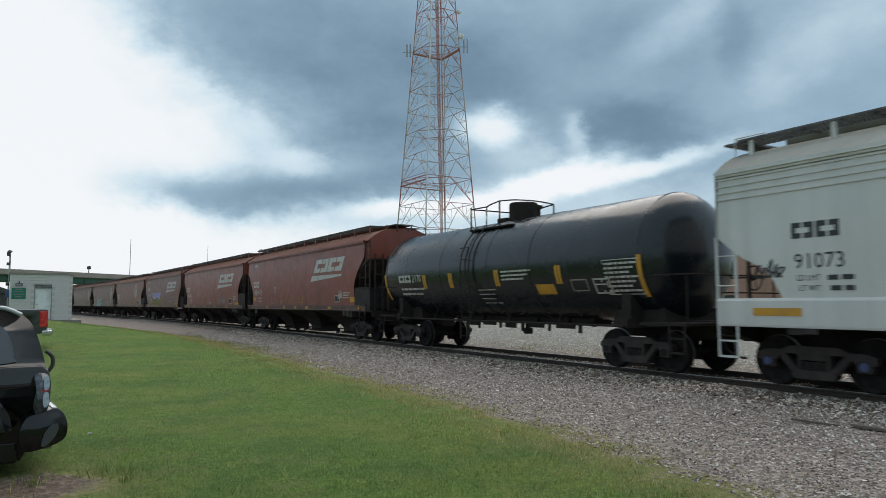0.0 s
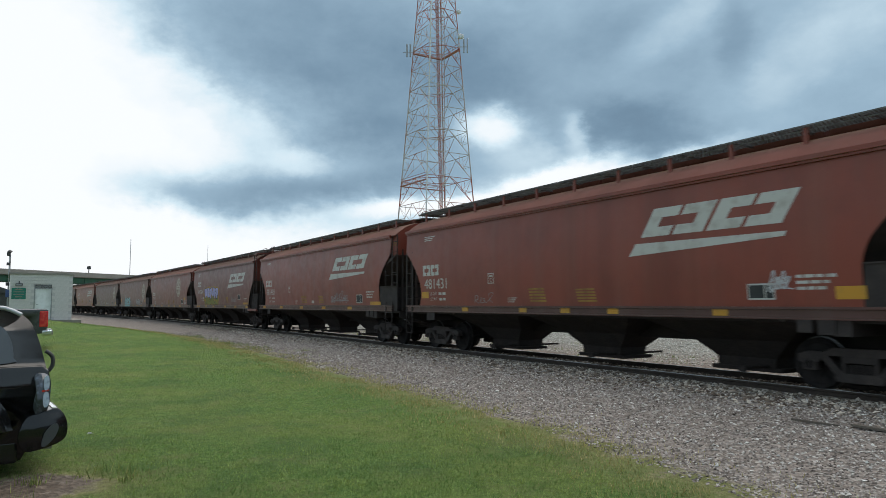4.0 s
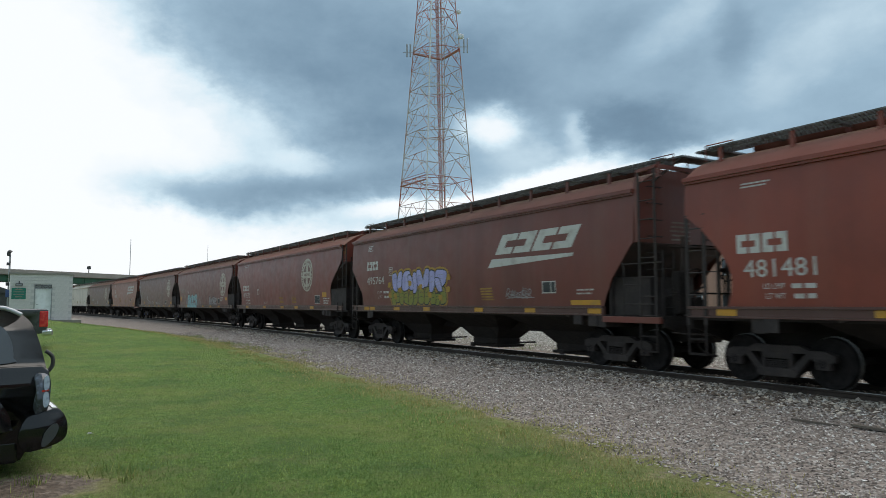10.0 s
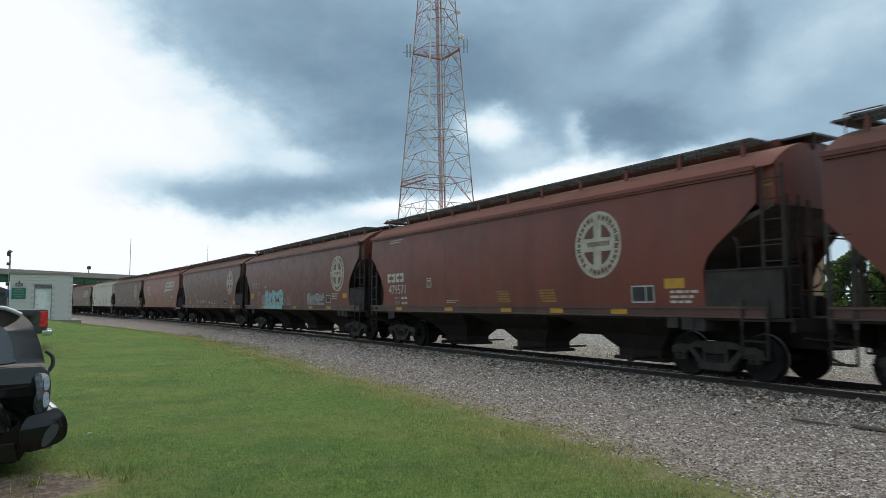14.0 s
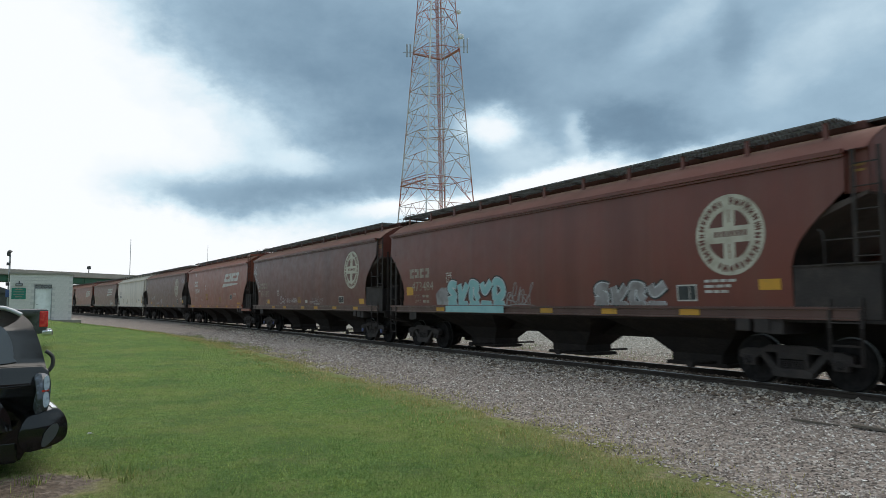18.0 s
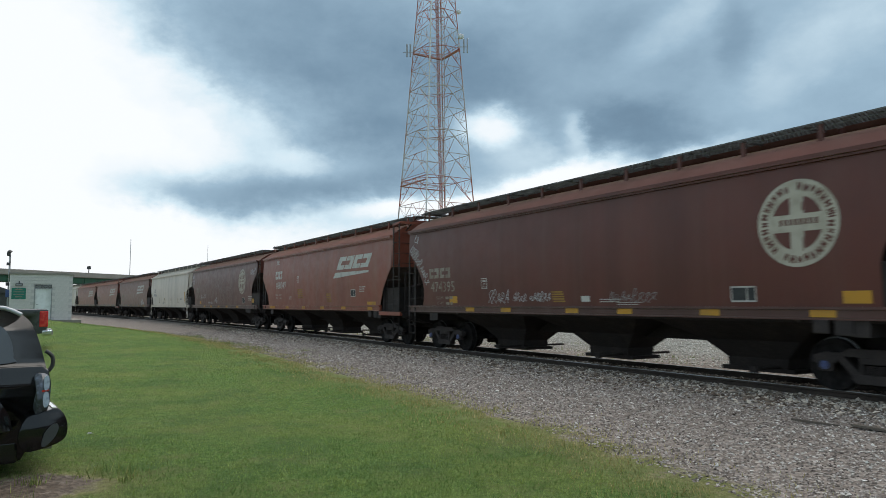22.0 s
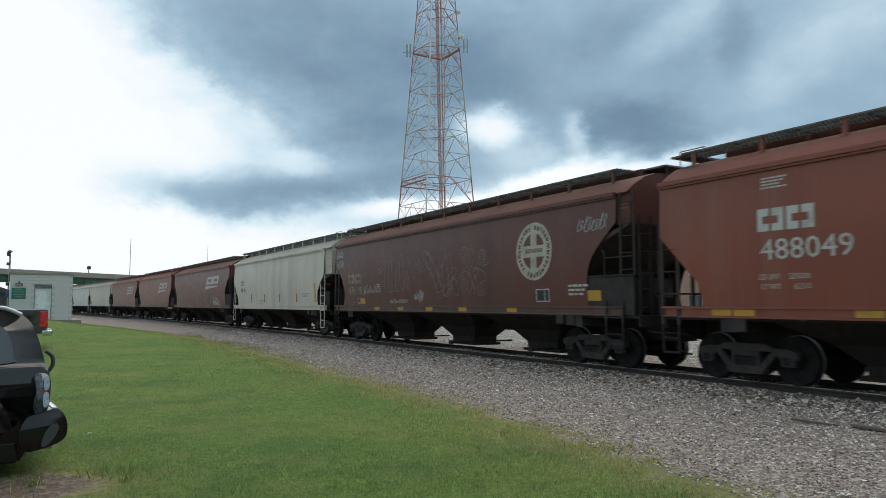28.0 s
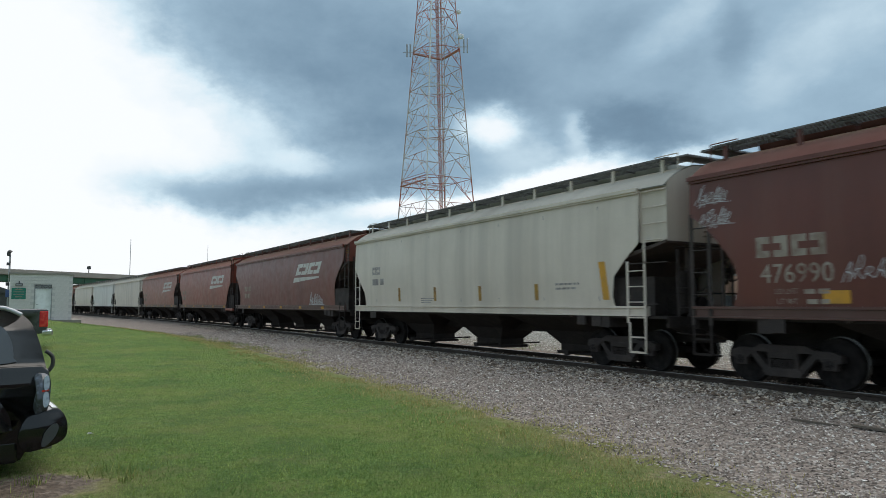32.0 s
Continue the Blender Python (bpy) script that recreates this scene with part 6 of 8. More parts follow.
def container():
    p = spot(-38.2, 60)
    t = thing("shipping_container", "faded teal steel container on the grass", "container", pose(p.x, p.y, ground_z(p.x, p.y), 0, 0, math.degrees(math.atan2(VR.y, VR.x)) + 30))
    part("frame", box(B(), -6, 0, 0, 2.4, 0.05, 2.5, 0.02), TEALBOX, t)
    mesh = shared("rib", lambda: box(B(), -0.06, 0.06, -0.04, -0.002, 0.2, 2.4))
    for i in range(20):
        ob = part("rib", mesh, TEALBOX, t)
        ob.location = (-5.85 + i * 0.3, 0, 0)
    # dark gabled shed behind
    p = spot(-50, 76)
    t = thing("shed", "dark gabled shed behind the container", "shed", pose(p.x, p.y, 0, 0, 0, math.degrees(math.atan2(VR.y, VR.x)) + 30))
    part("walls", box(B(), -6, 3.2, 0, 7, 0, 3.0), DARK, t)
    part("roof", prism(B(), [(-6.3, 2.95), (3.5, 2.95), (-1.4, 4.7)], -0.3, 7.3), DARK, t)


container()

# ---- grass, stones and scraps on the ground ----
GRASS = leaf_material("mown_grass_blades", (0.132, 0.246, 0.054), (0.225, 0.366, 0.086), (0.38, 0.49, 0.152), 0.5, ((0.38, 0.42, 0.125), 0.26), ((0.105, 0.225, 0.062), 0.48), ((0.31, 0.40, 0.115), 1.6), ((0.105, 0.205, 0.054), 4.5))
DRYGRASS = leaf_material("dry_verge_grass", (0.25, 0.27, 0.09), (0.38, 0.35, 0.14), (0.54, 0.46, 0.24), 0.5)
WEED = leaf_material("rank_weed_leaves", (0.11, 0.17, 0.045), (0.19, 0.24, 0.07), (0.32, 0.33, 0.13), 0.5)
STONES = leaf_material("crushed_limestone", (0.100, 0.081, 0.071), (0.238, 0.200, 0.178), (0.54, 0.485, 0.44))
BALLAST = leaf_material("stained_ballast", (0.080, 0.055, 0.041), (0.21, 0.160, 0.124), (0.64, 0.555, 0.465))


def heights(x, y):
    return np.array([ground_z(a, b) for a, b in zip(x, y)])


def blades(name, x, y, h, w, mat, label, rng, lean=0.5):
    n = len(x)
    z = heights(x, y)
    a = rng.uniform(0, 2 * math.pi, n)
    dx, dy = np.cos(a) * w / 2, np.sin(a) * w / 2
    la = rng.uniform(0, 2 * math.pi, n)
    ll = h * lean * rng.uniform(0.2, 1, n)
    v = np.empty((n, 3, 3))
    v[:, 0] = np.stack([x - dx, y - dy, z - 0.01], 1)
    v[:, 1] = np.stack([x + dx, y + dy, z - 0.01], 1)
    v[:, 2] = np.stack([x + np.cos(la) * ll, y + np.sin(la) * ll, z + h], 1)
    me = bpy.data.meshes.new(name)
    me.from_pydata(v.reshape(-1, 3).tolist(), [], np.arange(n * 3).reshape(n, 3).tolist())
    me.materials.append(mat)
    me.polygons.foreach_set("use_smooth", [True] * n)
    up = np.stack([rng.normal(0, 0.22, n), rng.normal(0, 0.22, n), np.ones(n)], 1)
    me.normals_split_custom_set_from_vertices(np.repeat(up / np.linalg.norm(up, axis=1)[:, None], 3, 0).tolist())
    return tagged(new(name, me), label, "grass", kind="stuff")


def grass():
    rng = np.random.default_rng(4)
    n = 330000
    # denser close by
    d = 4.2 + 35 * rng.uniform(0, 1, n) ** 1.9 + rng.normal(0, 0.5, n)
    r = d * np.clip(rng.normal(0, 0.48, n), -1.3, 1.3)
    x, y = VF.x * d + VR.x * r, VF.y * d + VR.y * r
    e = np.array([grass_edge(a) for a in x])
    wob = np.array([noise.noise((a * 0.8, b * 0.8, 2.0)) for a, b in zip(x, y)])
    keep = y < e - 0.25 + wob * 0.9 - 1.5 * rng.uniform(0, 1, n) ** 2
    c = spot(-4.0, 6.75)
    keep &= ((x - c.x) ** 2 + (y - c.y) ** 2 > 0.50 + 0.7 * wob)
    patch = np.array([noise.noise((a * 0.25, b * 0.25, 7.0)) for a, b in zip(x, y)])
    x, y, d, patch = x[keep], y[keep], d[keep], patch[keep]
    m = len(x)
    tuft = np.array([noise.noise((a * 3.2, b * 3.2, 1.0)) for a, b in zip(x, y)])
    h = rng.uniform(0.006, 0.024, m) * (1 + 0.5 * patch + 1.1 * np.clip(tuft, 0, 1)) * (1 + d / 40)
    w = 0.0045 + 0.0006 * d
    blades("lawn_grass", x, y, h, w, GRASS, "short mown green grass blades", rng, 1.5)
    # dry tufts along the verge and weeds by the track
    n = 34000
    x = rng.uniform(-58, 0.5, n)
    e = np.array([grass_edge(a) for a in x])
    y = e + rng.normal(-0.35, 0.55, n)
    clump = np.array([noise.noise((a * 1.1, b * 1.1, 5.0)) for a, b in zip(x, y)])
    keep = clump > -0.15
    x, y, clump = x[keep], y[keep], clump[keep]
    h = rng.uniform(0.02, 0.065, len(x)) * (1 + 0.9 * np.clip(clump, 0, 1))
    blades("verge_grass", x, y, h, 0.009 + 0.0004 * np.abs(x), DRYGRASS, "taller half-dry grass along the gravel", rng, 0.7)
    xs, ys = [], []
    for k in range(60):
        far = rng.uniform(-62, -22)
        cx, cy = far, grass_edge(far) + rng.normal(0.3, 0.7)
        q = int(rng.integers(20, 60))
        xs.append(rng.normal(cx, 0.28, q))
        ys.append(rng.normal(cy, 0.28, q))
    # thin weeds over the pale yard beyond the track
    for k in range(90):
        cx, cy = rng.uniform(-46, 0), 15.3 + abs(rng.normal(0, 1.6))
        q = int(rng.integers(10, 34))
        xs.append(rng.normal(cx, 0.30, q))
        ys.append(rng.normal(cy, 0.22, q))
    # rank weeds at the foot of the parked car and on the bare patch
    for right, ahead, q, s in ((-4.02, 7.02, 50, 0.06), (-3.55, 7.35, 60, 0.14), (-4.2, 6.6, 22, 0.06), (-3.75, 6.35, 25, 0.08), (-3.15, 7.2, 50, 0.12)):
        c = spot(right, ahead)
        xs.append(rng.normal(c.x, s, q))
        ys.append(rng.normal(c.y, s, q))
    x, y = np.concatenate(xs), np.concatenate(ys)
    blades("weeds", x, y, rng.uniform(0.04, 0.15, len(x)), 0.007 + 0.0005 * np.abs(x), WEED, "tall thin weeds in tufts", rng, 0.5)


grass()


def stones(name, x, y, size, mat, label, rng, sink=0.3):
    n = len(x)
    z = heights(x, y)
    base = np.array([(1, 0, 0), (-1, 0, 0), (0, 1, 0), (0, -1, 0), (0, 0, 0.8), (0, 0, -0.8)], float)
    tri = np.array([(0, 2, 4), (2, 1, 4), (1, 3, 4), (3, 0, 4), (2, 0, 5), (1, 2, 5), (3, 1, 5), (0, 3, 5)])
    v = base[None] * rng.uniform(0.55, 1.25, (n, 6, 1)) * size[:, None, None]
    v[:, :, 2] *= rng.uniform(0.5, 0.9, (n, 1))
    a = rng.uniform(0, 6.28, n)
    c, s = np.cos(a)[:, None], np.sin(a)[:, None]
    vx, vy = v[:, :, 0] * c - v[:, :, 1] * s, v[:, :, 0] * s + v[:, :, 1] * c
    tilt = rng.uniform(-0.5, 0.5, (n, 1))
    vz = v[:, :, 2] + vx * tilt
    v = np.stack([vx + x[:, None], vy + y[:, None], vz + (z + size * sink * 0.5)[:, None]], 2)
    f = (tri[None] + (np.arange(n) * 6)[:, None, None]).reshape(-1, 3)
    me = bpy.data.meshes.new(name)
    me.from_pydata(v.reshape(-1, 3).tolist(), [], f.tolist())
    me.materials.append(mat)
    return tagged(new(name, me), label, "gravel", kind="stuff")


def ballast():
    rng = np.random.default_rng(9)
    n = 80000
    x = -2.5 - 42 * rng.uniform(0, 1, n) ** 1.7
    e = np.array([grass_edge(a) for a in x])
    y = e - 0.2 + (12.3 - e + 0.2) * rng.uniform(0, 1, n) ** 0.9
    size = rng.uniform(0.008, 0.024, n) * (1 + np.abs(x) / 60)
    stones("gravel_stones", x, y, size, STONES, "grey crushed stone of mixed tones", rng)
    n = 13000
    x = -2.5 - 55 * rng.uniform(0, 1, n) ** 1.5
    y = 12.25 - np.abs(rng.normal(0, 0.95, n))
    stones("ballast_stones", x, y, 0.018 + 0.045 * rng.uniform(0, 1, n) ** 1.8, BALLAST, "larger pale ballast stones along the rail", rng, 0.5)
    n = 7000
    x = -2.5 - 40 * rng.uniform(0, 1, n) ** 1.5
    e = np.array([grass_edge(a) for a in x])
    y = e + 0.3 + (12.0 - e) * rng.uniform(0, 1, n) ** 0.8
    stones("pale_gravel_stones", x, y, rng.uniform(0.012, 0.032, n), leaf_material("pale_limestone_chips", (0.36, 0.33, 0.30), (0.52, 0.485, 0.45), (0.74, 0.71, 0.67)), "paler limestone chips scattered in the gravel", rng, 0.5)
    n = 6000
    x = -1 - 40 * rng.uniform(0, 1, n)
    y = 12.6 + rng.uniform(0, 1, n) * 1.2
    stones("crib_stones", x, y, rng.uniform(0.025, 0.055, n), BALLAST, "ballast stones between the rails", rng, 0.5)
    n = 60000
    x = -rng.uniform(0, 45, n)
    y = 15.6 + 22 * rng.uniform(0, 1, n) ** 1.15
    stones("yard_stones", x, y, rng.uniform(0.015, 0.045, n), leaf_material("pale_yard_stone", (0.30, 0.28, 0.24), (0.46, 0.435, 0.385), (0.64, 0.615, 0.565)), "pale broken stone in the yard", rng, 0.4)


ballast()

PLANK = material("weathered_grey_timber", (0.14, 0.115, 0.09), 0.9, grain=((0.07, 0.055, 0.045), 35, 0.7), streak=((0.2, 0.17, 0.14), 6, 0.5), bump=0.004)


def paper_scrap():
    p = spot(-4.76, 9.58)
    t = thing("paper_scrap", "small crumpled white paper scrap on the grass", "litter", pose(p.x, p.y, ground_z(p.x, p.y) + 0.012, 0, 0, 25))
    bm = B()
    g = [[bm.verts.new((0.028 * i - 0.04, 0.022 * j - 0.02, 0.006 * ((i * 5 + j * 3) % 4))) for j in range(3)] for i in range(4)]
    for i in range(3):
        for j in range(2):
            bm.faces.new((g[i][j], g[i + 1][j], g[i + 1][j + 1], g[i][j + 1]))
    bmesh.ops.solidify(bm, geom=list(bm.faces), thickness=0.003)
    part("sheet", bm, WHITEPAINT, t)


paper_scrap()


def scraps():
    for i, (x, y, ln, w, turn) in enumerate(((-5.95, 9.6, 0.62, 0.05, 12), (-4.95, 9.75, 1.05, 0.11, 7), (-4.45, 9.45, 0.75, 0.06, -4))):
        t = thing("timber_scrap", "broken grey timber scrap lying on the gravel", "wood scrap", pose(x, y, ground_z(x, y) + 0.012, 0, 2, turn), group="timber scraps")
        bm = B()
        pts = [(-ln / 2, -w / 2), (ln * 0.2, -w * 0.55), (ln / 2, -w * 0.1), (ln * 0.46, w * 0.4), (0, w / 2), (-ln * 0.45, w * 0.35)]
        f0 = [bm.verts.new((a, b, 0)) for a, b in pts]
        f1 = [bm.verts.new((a, b * 0.9, 0.03)) for a, b in pts]
        bm.faces.new(f0[::-1])
        bm.faces.new(f1)
        for k in range(len(pts)):
            j = (k + 1) % len(pts)
            bm.faces.new((f0[k], f0[j], f1[j], f1[k]))
        part("splinter", bm, PLANK, t)


scraps()


# ---- the train: couplings along its length, leading car first ----
CARS = []      # (thing, middle along the train, distance of the bogies from the middle)


def enrol(car, u0, u1):
    CARS.append((car, (u0 + u1) / 2, (u1 - u0) / 2 - 2.1))


def tank_car(u0, u1):
    L = u1 - u0
    car = thing("tank_car", "black tank car with yellow reflective stripes and a railed dome platform", "tank car", group="cars of the train")
    R, zc, hl, off = 1.53, 2.63, 7.12, -0.40
    prof = []
    for i in range(9):
        a = math.pi / 2 * i / 8
        prof.append((-hl + 0.75 - 0.75 * math.cos(a), max(0.02, R * math.sin(a))))
    prof += [(-hl + 0.75 + (2 * hl - 1.5) * k / 8, R) for k in range(1, 8)]
    prof += [(-x, r) for x, r in prof[8::-1]]
    bm = lathe(B(), prof, "x", 48)
    shell = part("tank", bm, PAINT["black"], car, smooth=True)
    shell.location = (off, 0, zc)
    for x in (-hl + 0.75, -2.4, -0.35, 0.35, 2.4, hl - 0.75):
        bm = lathe(B(), [(x - 0.02, R - 0.01), (x - 0.02, R + 0.008), (x + 0.02, R + 0.008), (x + 0.02, R - 0.01)], "x", 48)
        ob = part("weld_band", bm, PAINT["black"], shell)
    bm = lathe(B(), [(4.10, 0.45), (4.62, 0.45), (4.66, 0.42), (4.68, 0.1)], "z", 20)
    part("manway", bm, UNDER, car, smooth=False).location = (-0.18, 0, 0)
    bm = B()
    box(bm, -1.75, 0.55, -1.0, -0.45, 3.86, 3.90)
    box(bm, -1.75, 0.55, 0.45, 1.0, 3.86, 3.90)
    part("platform", bm, UNDER, car)
    bm = B()
    for y, x1 in ((-0.95, -0.13), (0.95, 0.14)):
        for x in (-1.72, x1):
            rod(bm, (x, y, 3.85), (x, y, 4.64), 0.024, 6)
        rod(bm, (-1.72, y, 4.58), (-0.83, y, 4.56), 0.020, 6)
        tube(bm, smooth_line3([(-0.83, y, 3.9), (-0.83, y, 4.42), (-0.74, y, 4.58), (x1, y, 4.66)], 4), 0.022, 6)
    rod(bm, (-1.72, -0.95, 4.58), (-1.72, 0.95, 4.58), 0.022, 6)
    tube(bm, smooth_line3([(-0.13, -0.95, 4.66), (0.0, -0.4, 4.72), (0.08, 0.4, 4.72), (0.14, 0.95, 4.66)], 4), 0.022, 6)
    part("railing", bm, UNDER, car)
    bm = B()
    rod(bm, (0.58, 0.0, 4.1), (0.58, 0.0, 4.46), 0.06, 10)
    rod(bm, (0.58, 0.0, 4.40), (0.58, 0.0, 4.50), 0.13, 10)
    box(bm, -1.2, -0.7, -0.3, 0.3, 4.1, 4.26, 0.03)
    part("valve", bm, UNDER, car)
    # ladder that follows the shell
    bm = B()
    pts = [(1.56, 1.0), (1.62, 2.66)] + [(R * math.cos(a) + 0.1, zc + R * math.sin(a)) for a in (0.3, 0.6, 0.85)] + [(0.97, 3.98)]
    for x in (-1.34, -0.86):
        for p, q in zip(pts, pts[1:]):
            bar(bm, (x, -p[0], p[1]), (x, -q[0], q[1]), 0.05, 0.02)
    for i in range(7):
        z = 1.1 + i * 0.36
        y = 1.57 + 0.03 * (z - 1)
        rod(bm, (-1.34, -min(y, 1.62), z), (-0.86, -min(y, 1.62), z), 0.013, 5)
    part("ladder", bm, UNDER, car)
    ladder(car, -1.34, -0.86, -1.6, 0.45, 1.0, 2, UNDER, "step_ladder")
    for s in (-1, 1):
        x0, x1 = sorted((s * (L / 2 - 0.5), s * 4.4 - 0.26))
        part("stub_sill", box(B(), x0, x1, -0.25, 0.25, 0.74, 1.15, 0.02), UNDER, car)
    part("brake_pipe", rod(B(), (-5.2, -0.35, 0.98), (4.8, -0.35, 0.98), 0.03, 6), UNDER, car)
    for x in (-3.4, -1.9, 0.9, 2.3, 3.3):
        part("pipe_hanger", box(B(), x - 0.04, x + 0.04, -0.40, -0.30, 0.92, 1.3), UNDER, car)
    bm = B()
    rod(bm, (-hl + 1.6, -1.5, 1.02), (hl - 1.6, -1.5, 1.02), 0.03, 6)
    rod(bm, (-hl + 1.6, 1.5, 1.02), (hl - 1.6, 1.5, 1.02), 0.03, 6)
    for x in (-3.2, -1, 1, 3.2):
        rod(bm, (x, -1.5, 1.02), (x - 0.15, -1.15, 1.55), 0.02, 6)
    part("safety_rail", bm, UNDER, car)
    part("underframe_skid", box(B(), -3.7, 3.3, -0.30, 0.30, 0.95, 1.16, 0.02), UNDER, car)
    for x, w, z in ((-2.82, 0.06, 0.70), (-2.5, 0.30, 0.83), (-2.1, 0.05, 0.74), (-1.5, 0.35, 0.86), (-0.9, 0.05, 0.78), (-0.35, 0.28, 0.80), (0.25, 0.06, 0.72), (0.9, 0.36, 0.84), (1.5, 0.05, 0.76), (2.2, 0.40, 0.85), (2.8, 0.06, 0.74)):
        part("brake_lever", box(B(), x - w, x + w, -0.42, -0.36, z, 1.0, 0.02), UNDER, car)
    bm = B()
    lathe(bm, [(0.78, 0.08), (1.20, 0.10)], "z", 12)
    box(bm, -0.09, 0.09, -0.12, 0.12, 0.62, 0.80, 0.02)
    part("bottom_outlet", bm, UNDER, car)
    for s in (-1, 1):
        xc = -0.26 + s * 5.68
        bm = B()
        prism(bm, [(xc - 0.9, 1.0), (xc + 0.9, 1.0), (xc + 0.55, 1.95), (xc - 0.55, 1.95)], -0.9, 0.9)
        box(bm, xc - 0.16, xc + 0.16, -1.45, 1.45, 0.98, 1.18)
        prism(bm, [(xc - 0.14, 1.1), (xc + 0.14, 1.1), (xc + 0.14, 1.75), (xc - 0.14, 1.75)], -1.32, 1.32)
        part("saddle", bm, UNDER, car)
        bm = B()
        x0, x1 = sorted((s * (L / 2 - 0.45), s * (L / 2 - 1.75)))
        box(bm, x0, x1, -1.52, 1.52, 1.06, 1.12)
        part("end_platform", bm, UNDER, car)
        bogie(car, xc, True)
        coupler(car, s, L / 2)
        bm = B()
        xe = s * (L / 2 - 0.5)
        for y in (-1.45, 1.45):
            rod(bm, (xe, y, 1.1), (xe, y, 2.15), 0.02, 6)
            rod(bm, (xe, y, 2.15), (xe - s * 1.2, y, 2.15), 0.02, 6)
        rod(bm, (xe, -1.45, 2.15), (xe, 1.45, 2.15), 0.02, 6)
        part("handrail", bm, UNDER, car)
        stirrup(car, *sorted((xe, xe - s * 0.4)), -1.55, 0.5, 1.1, UNDER)
    brake_wheel(car, L / 2 - 0.45, 0.7, 2.1, UNDER)

    def shell_half(z):
        return math.sqrt(max(0.05, R * R - (z - zc) ** 2))

    def strip(x0, x1, z0, z1, mat, name, lean=0.0, label=""):
        n = 6
        polys = []
        for i in range(n):
            a, b = z0 + (z1 - z0) * i / n, z0 + (z1 - z0) * (i + 1) / n
            polys.append([(x0 + lean * (a - z0), a), (x1 + lean * (a - z0), a), (x1 + lean * (b - z0), b), (x0 + lean * (b - z0), b)])
        return side_part(name, polys, mat, car, shell_half, 0.006, label)

    for x in (-3.98, -2.24, 0.34, 3.10):
        for k in (0, 0.125):
            strip(x + k, x + k + 0.10, 2.04, 2.52, YELLOW, "reflector", label="yellow reflective tape")
    for s in (-1, 1):
        polys = []
        for i in range(8):
            a, b = 1.68 + 0.95 * i / 8, 1.68 + 0.95 * (i + 1) / 8
            polys.append([(off + s * (hl - 0.76), a), (off + s * (hl - 0.62), a), (off + s * (hl - 0.62), b), (off + s * (hl - 0.76), b)])
        side_part("reflector", polys, YELLOW, car, shell_half, 0.012, "yellow reflective tape")
    mark_row("owner_mark_block", block_marks(-5.75, 2.29, 0.95, 0.26, 4, 0, 0.2), WHITE, car, shell_half)
    lettering("car_number", "2170", -4.75, 2.29, 0.26, WHITE, car, shell_half)
    bars("small_writing", car, -5.7, 2.02, 2, 1.7, 0.07, 0.10, WHITE, shell_half)
    bars("small_writing", car, 0.70, 2.42, 3, 1.4, 0.05, 0.06, WHITE, shell_half)
    bars("small_writing", car, -0.70, 1.93, 4, 0.95, 0.03, 0.10, WHITE, shell_half)
    strip(2.2, 2.95, 1.78, 2.05, YELLOW, "notice_panel", label="pale yellow notice")
    side_part("notice_frame", box_outline(3.64, 4.23, 1.84, 2.14, 0.03), FADED, car, shell_half, 0.008)
    side_part("data_frame", box_outline(4.45, 5.02, 1.77, 2.14, 0.035) + [rect(4.72, 4.76, 1.79, 2.12), rect(4.47, 5.0, 1.98, 2.01)], WHITE, car, shell_half, 0.008)
    side_part("table_frame", box_outline(4.86, 6.0, 1.74, 2.56, 0.02), WHITE, car, shell_half, 0.02)
    for k in range(7):
        bars("data_table_line", car, 4.90, 2.44 - 0.105 * k, 1, 1.05, 0.05, 0.045, WHITE, shell_half, k)
    enrol(car, u0, u1)
    return car


PURPLE = material("lavender_spray_paint", (0.40, 0.38, 0.62), 0.6, spots=((0.28, 0.26, 0.5), 3, 0.4, 0.68), streak=((0.5, 0.48, 0.68), 6, 0.5))
OLIVE = material("olive_spray_paint", (0.22, 0.22, 0.04), 0.6, spots=((0.30, 0.20, 0.04), 4, 0.5, 0.7))
GOLD = material("gold_spray_paint", (0.42, 0.24, 0.03), 0.6, spots=((0.3, 0.15, 0.03), 4, 0.4, 0.7))
TEAL = material("pale_teal_spray_paint", (0.27, 0.46, 0.46), 0.6, spots=((0.20, 0.38, 0.39), 2.5, 0.4, 0.68))
SILVER = material("grey_spray_paint", (0.33, 0.30, 0.295), 0.6, spots=((0.20, 0.17, 0.165), 2.5, 0.4, 0.62))
FAINT = material("thin_grey_spray_paint", (0.30, 0.25, 0.235), 0.7, spots=((0.19, 0.13, 0.12), 4, 0.45, 0.68))
CHALK = material("white_spray_paint", (0.52, 0.50, 0.50), 0.7, spots=((0.3, 0.26, 0.25), 5, 0.5, 0.72))


def bubble(rng, x, z, w, h, n=26, wob=0.10):
    """A rounded painted letter shape."""
    ph = rng.uniform(0, 6.28)
    k = rng.choice((2, 3))
    out = []
    for i in range(n):
        a = 2 * math.pi * i / n
        c, s = math.cos(a), math.sin(a)
        e = 0.62
        r = 1 + wob * math.sin(k * a + ph)
        out.append((x + w / 2 * r * math.copysign(abs(c) ** e, c), z + h / 2 * r * math.copysign(abs(s) ** e, s)))
    return out


def grown(poly, d):
    cx, cz = sum(p[0] for p in poly) / len(poly), sum(p[1] for p in poly) / len(poly)
    return [(cx + (x - cx) * (1 + d / max(0.05, math.hypot(x - cx, z - cz))), cz + (z - cz) * (1 + d / max(0.05, math.hypot(x - cx, z - cz)))) for x, z in poly]


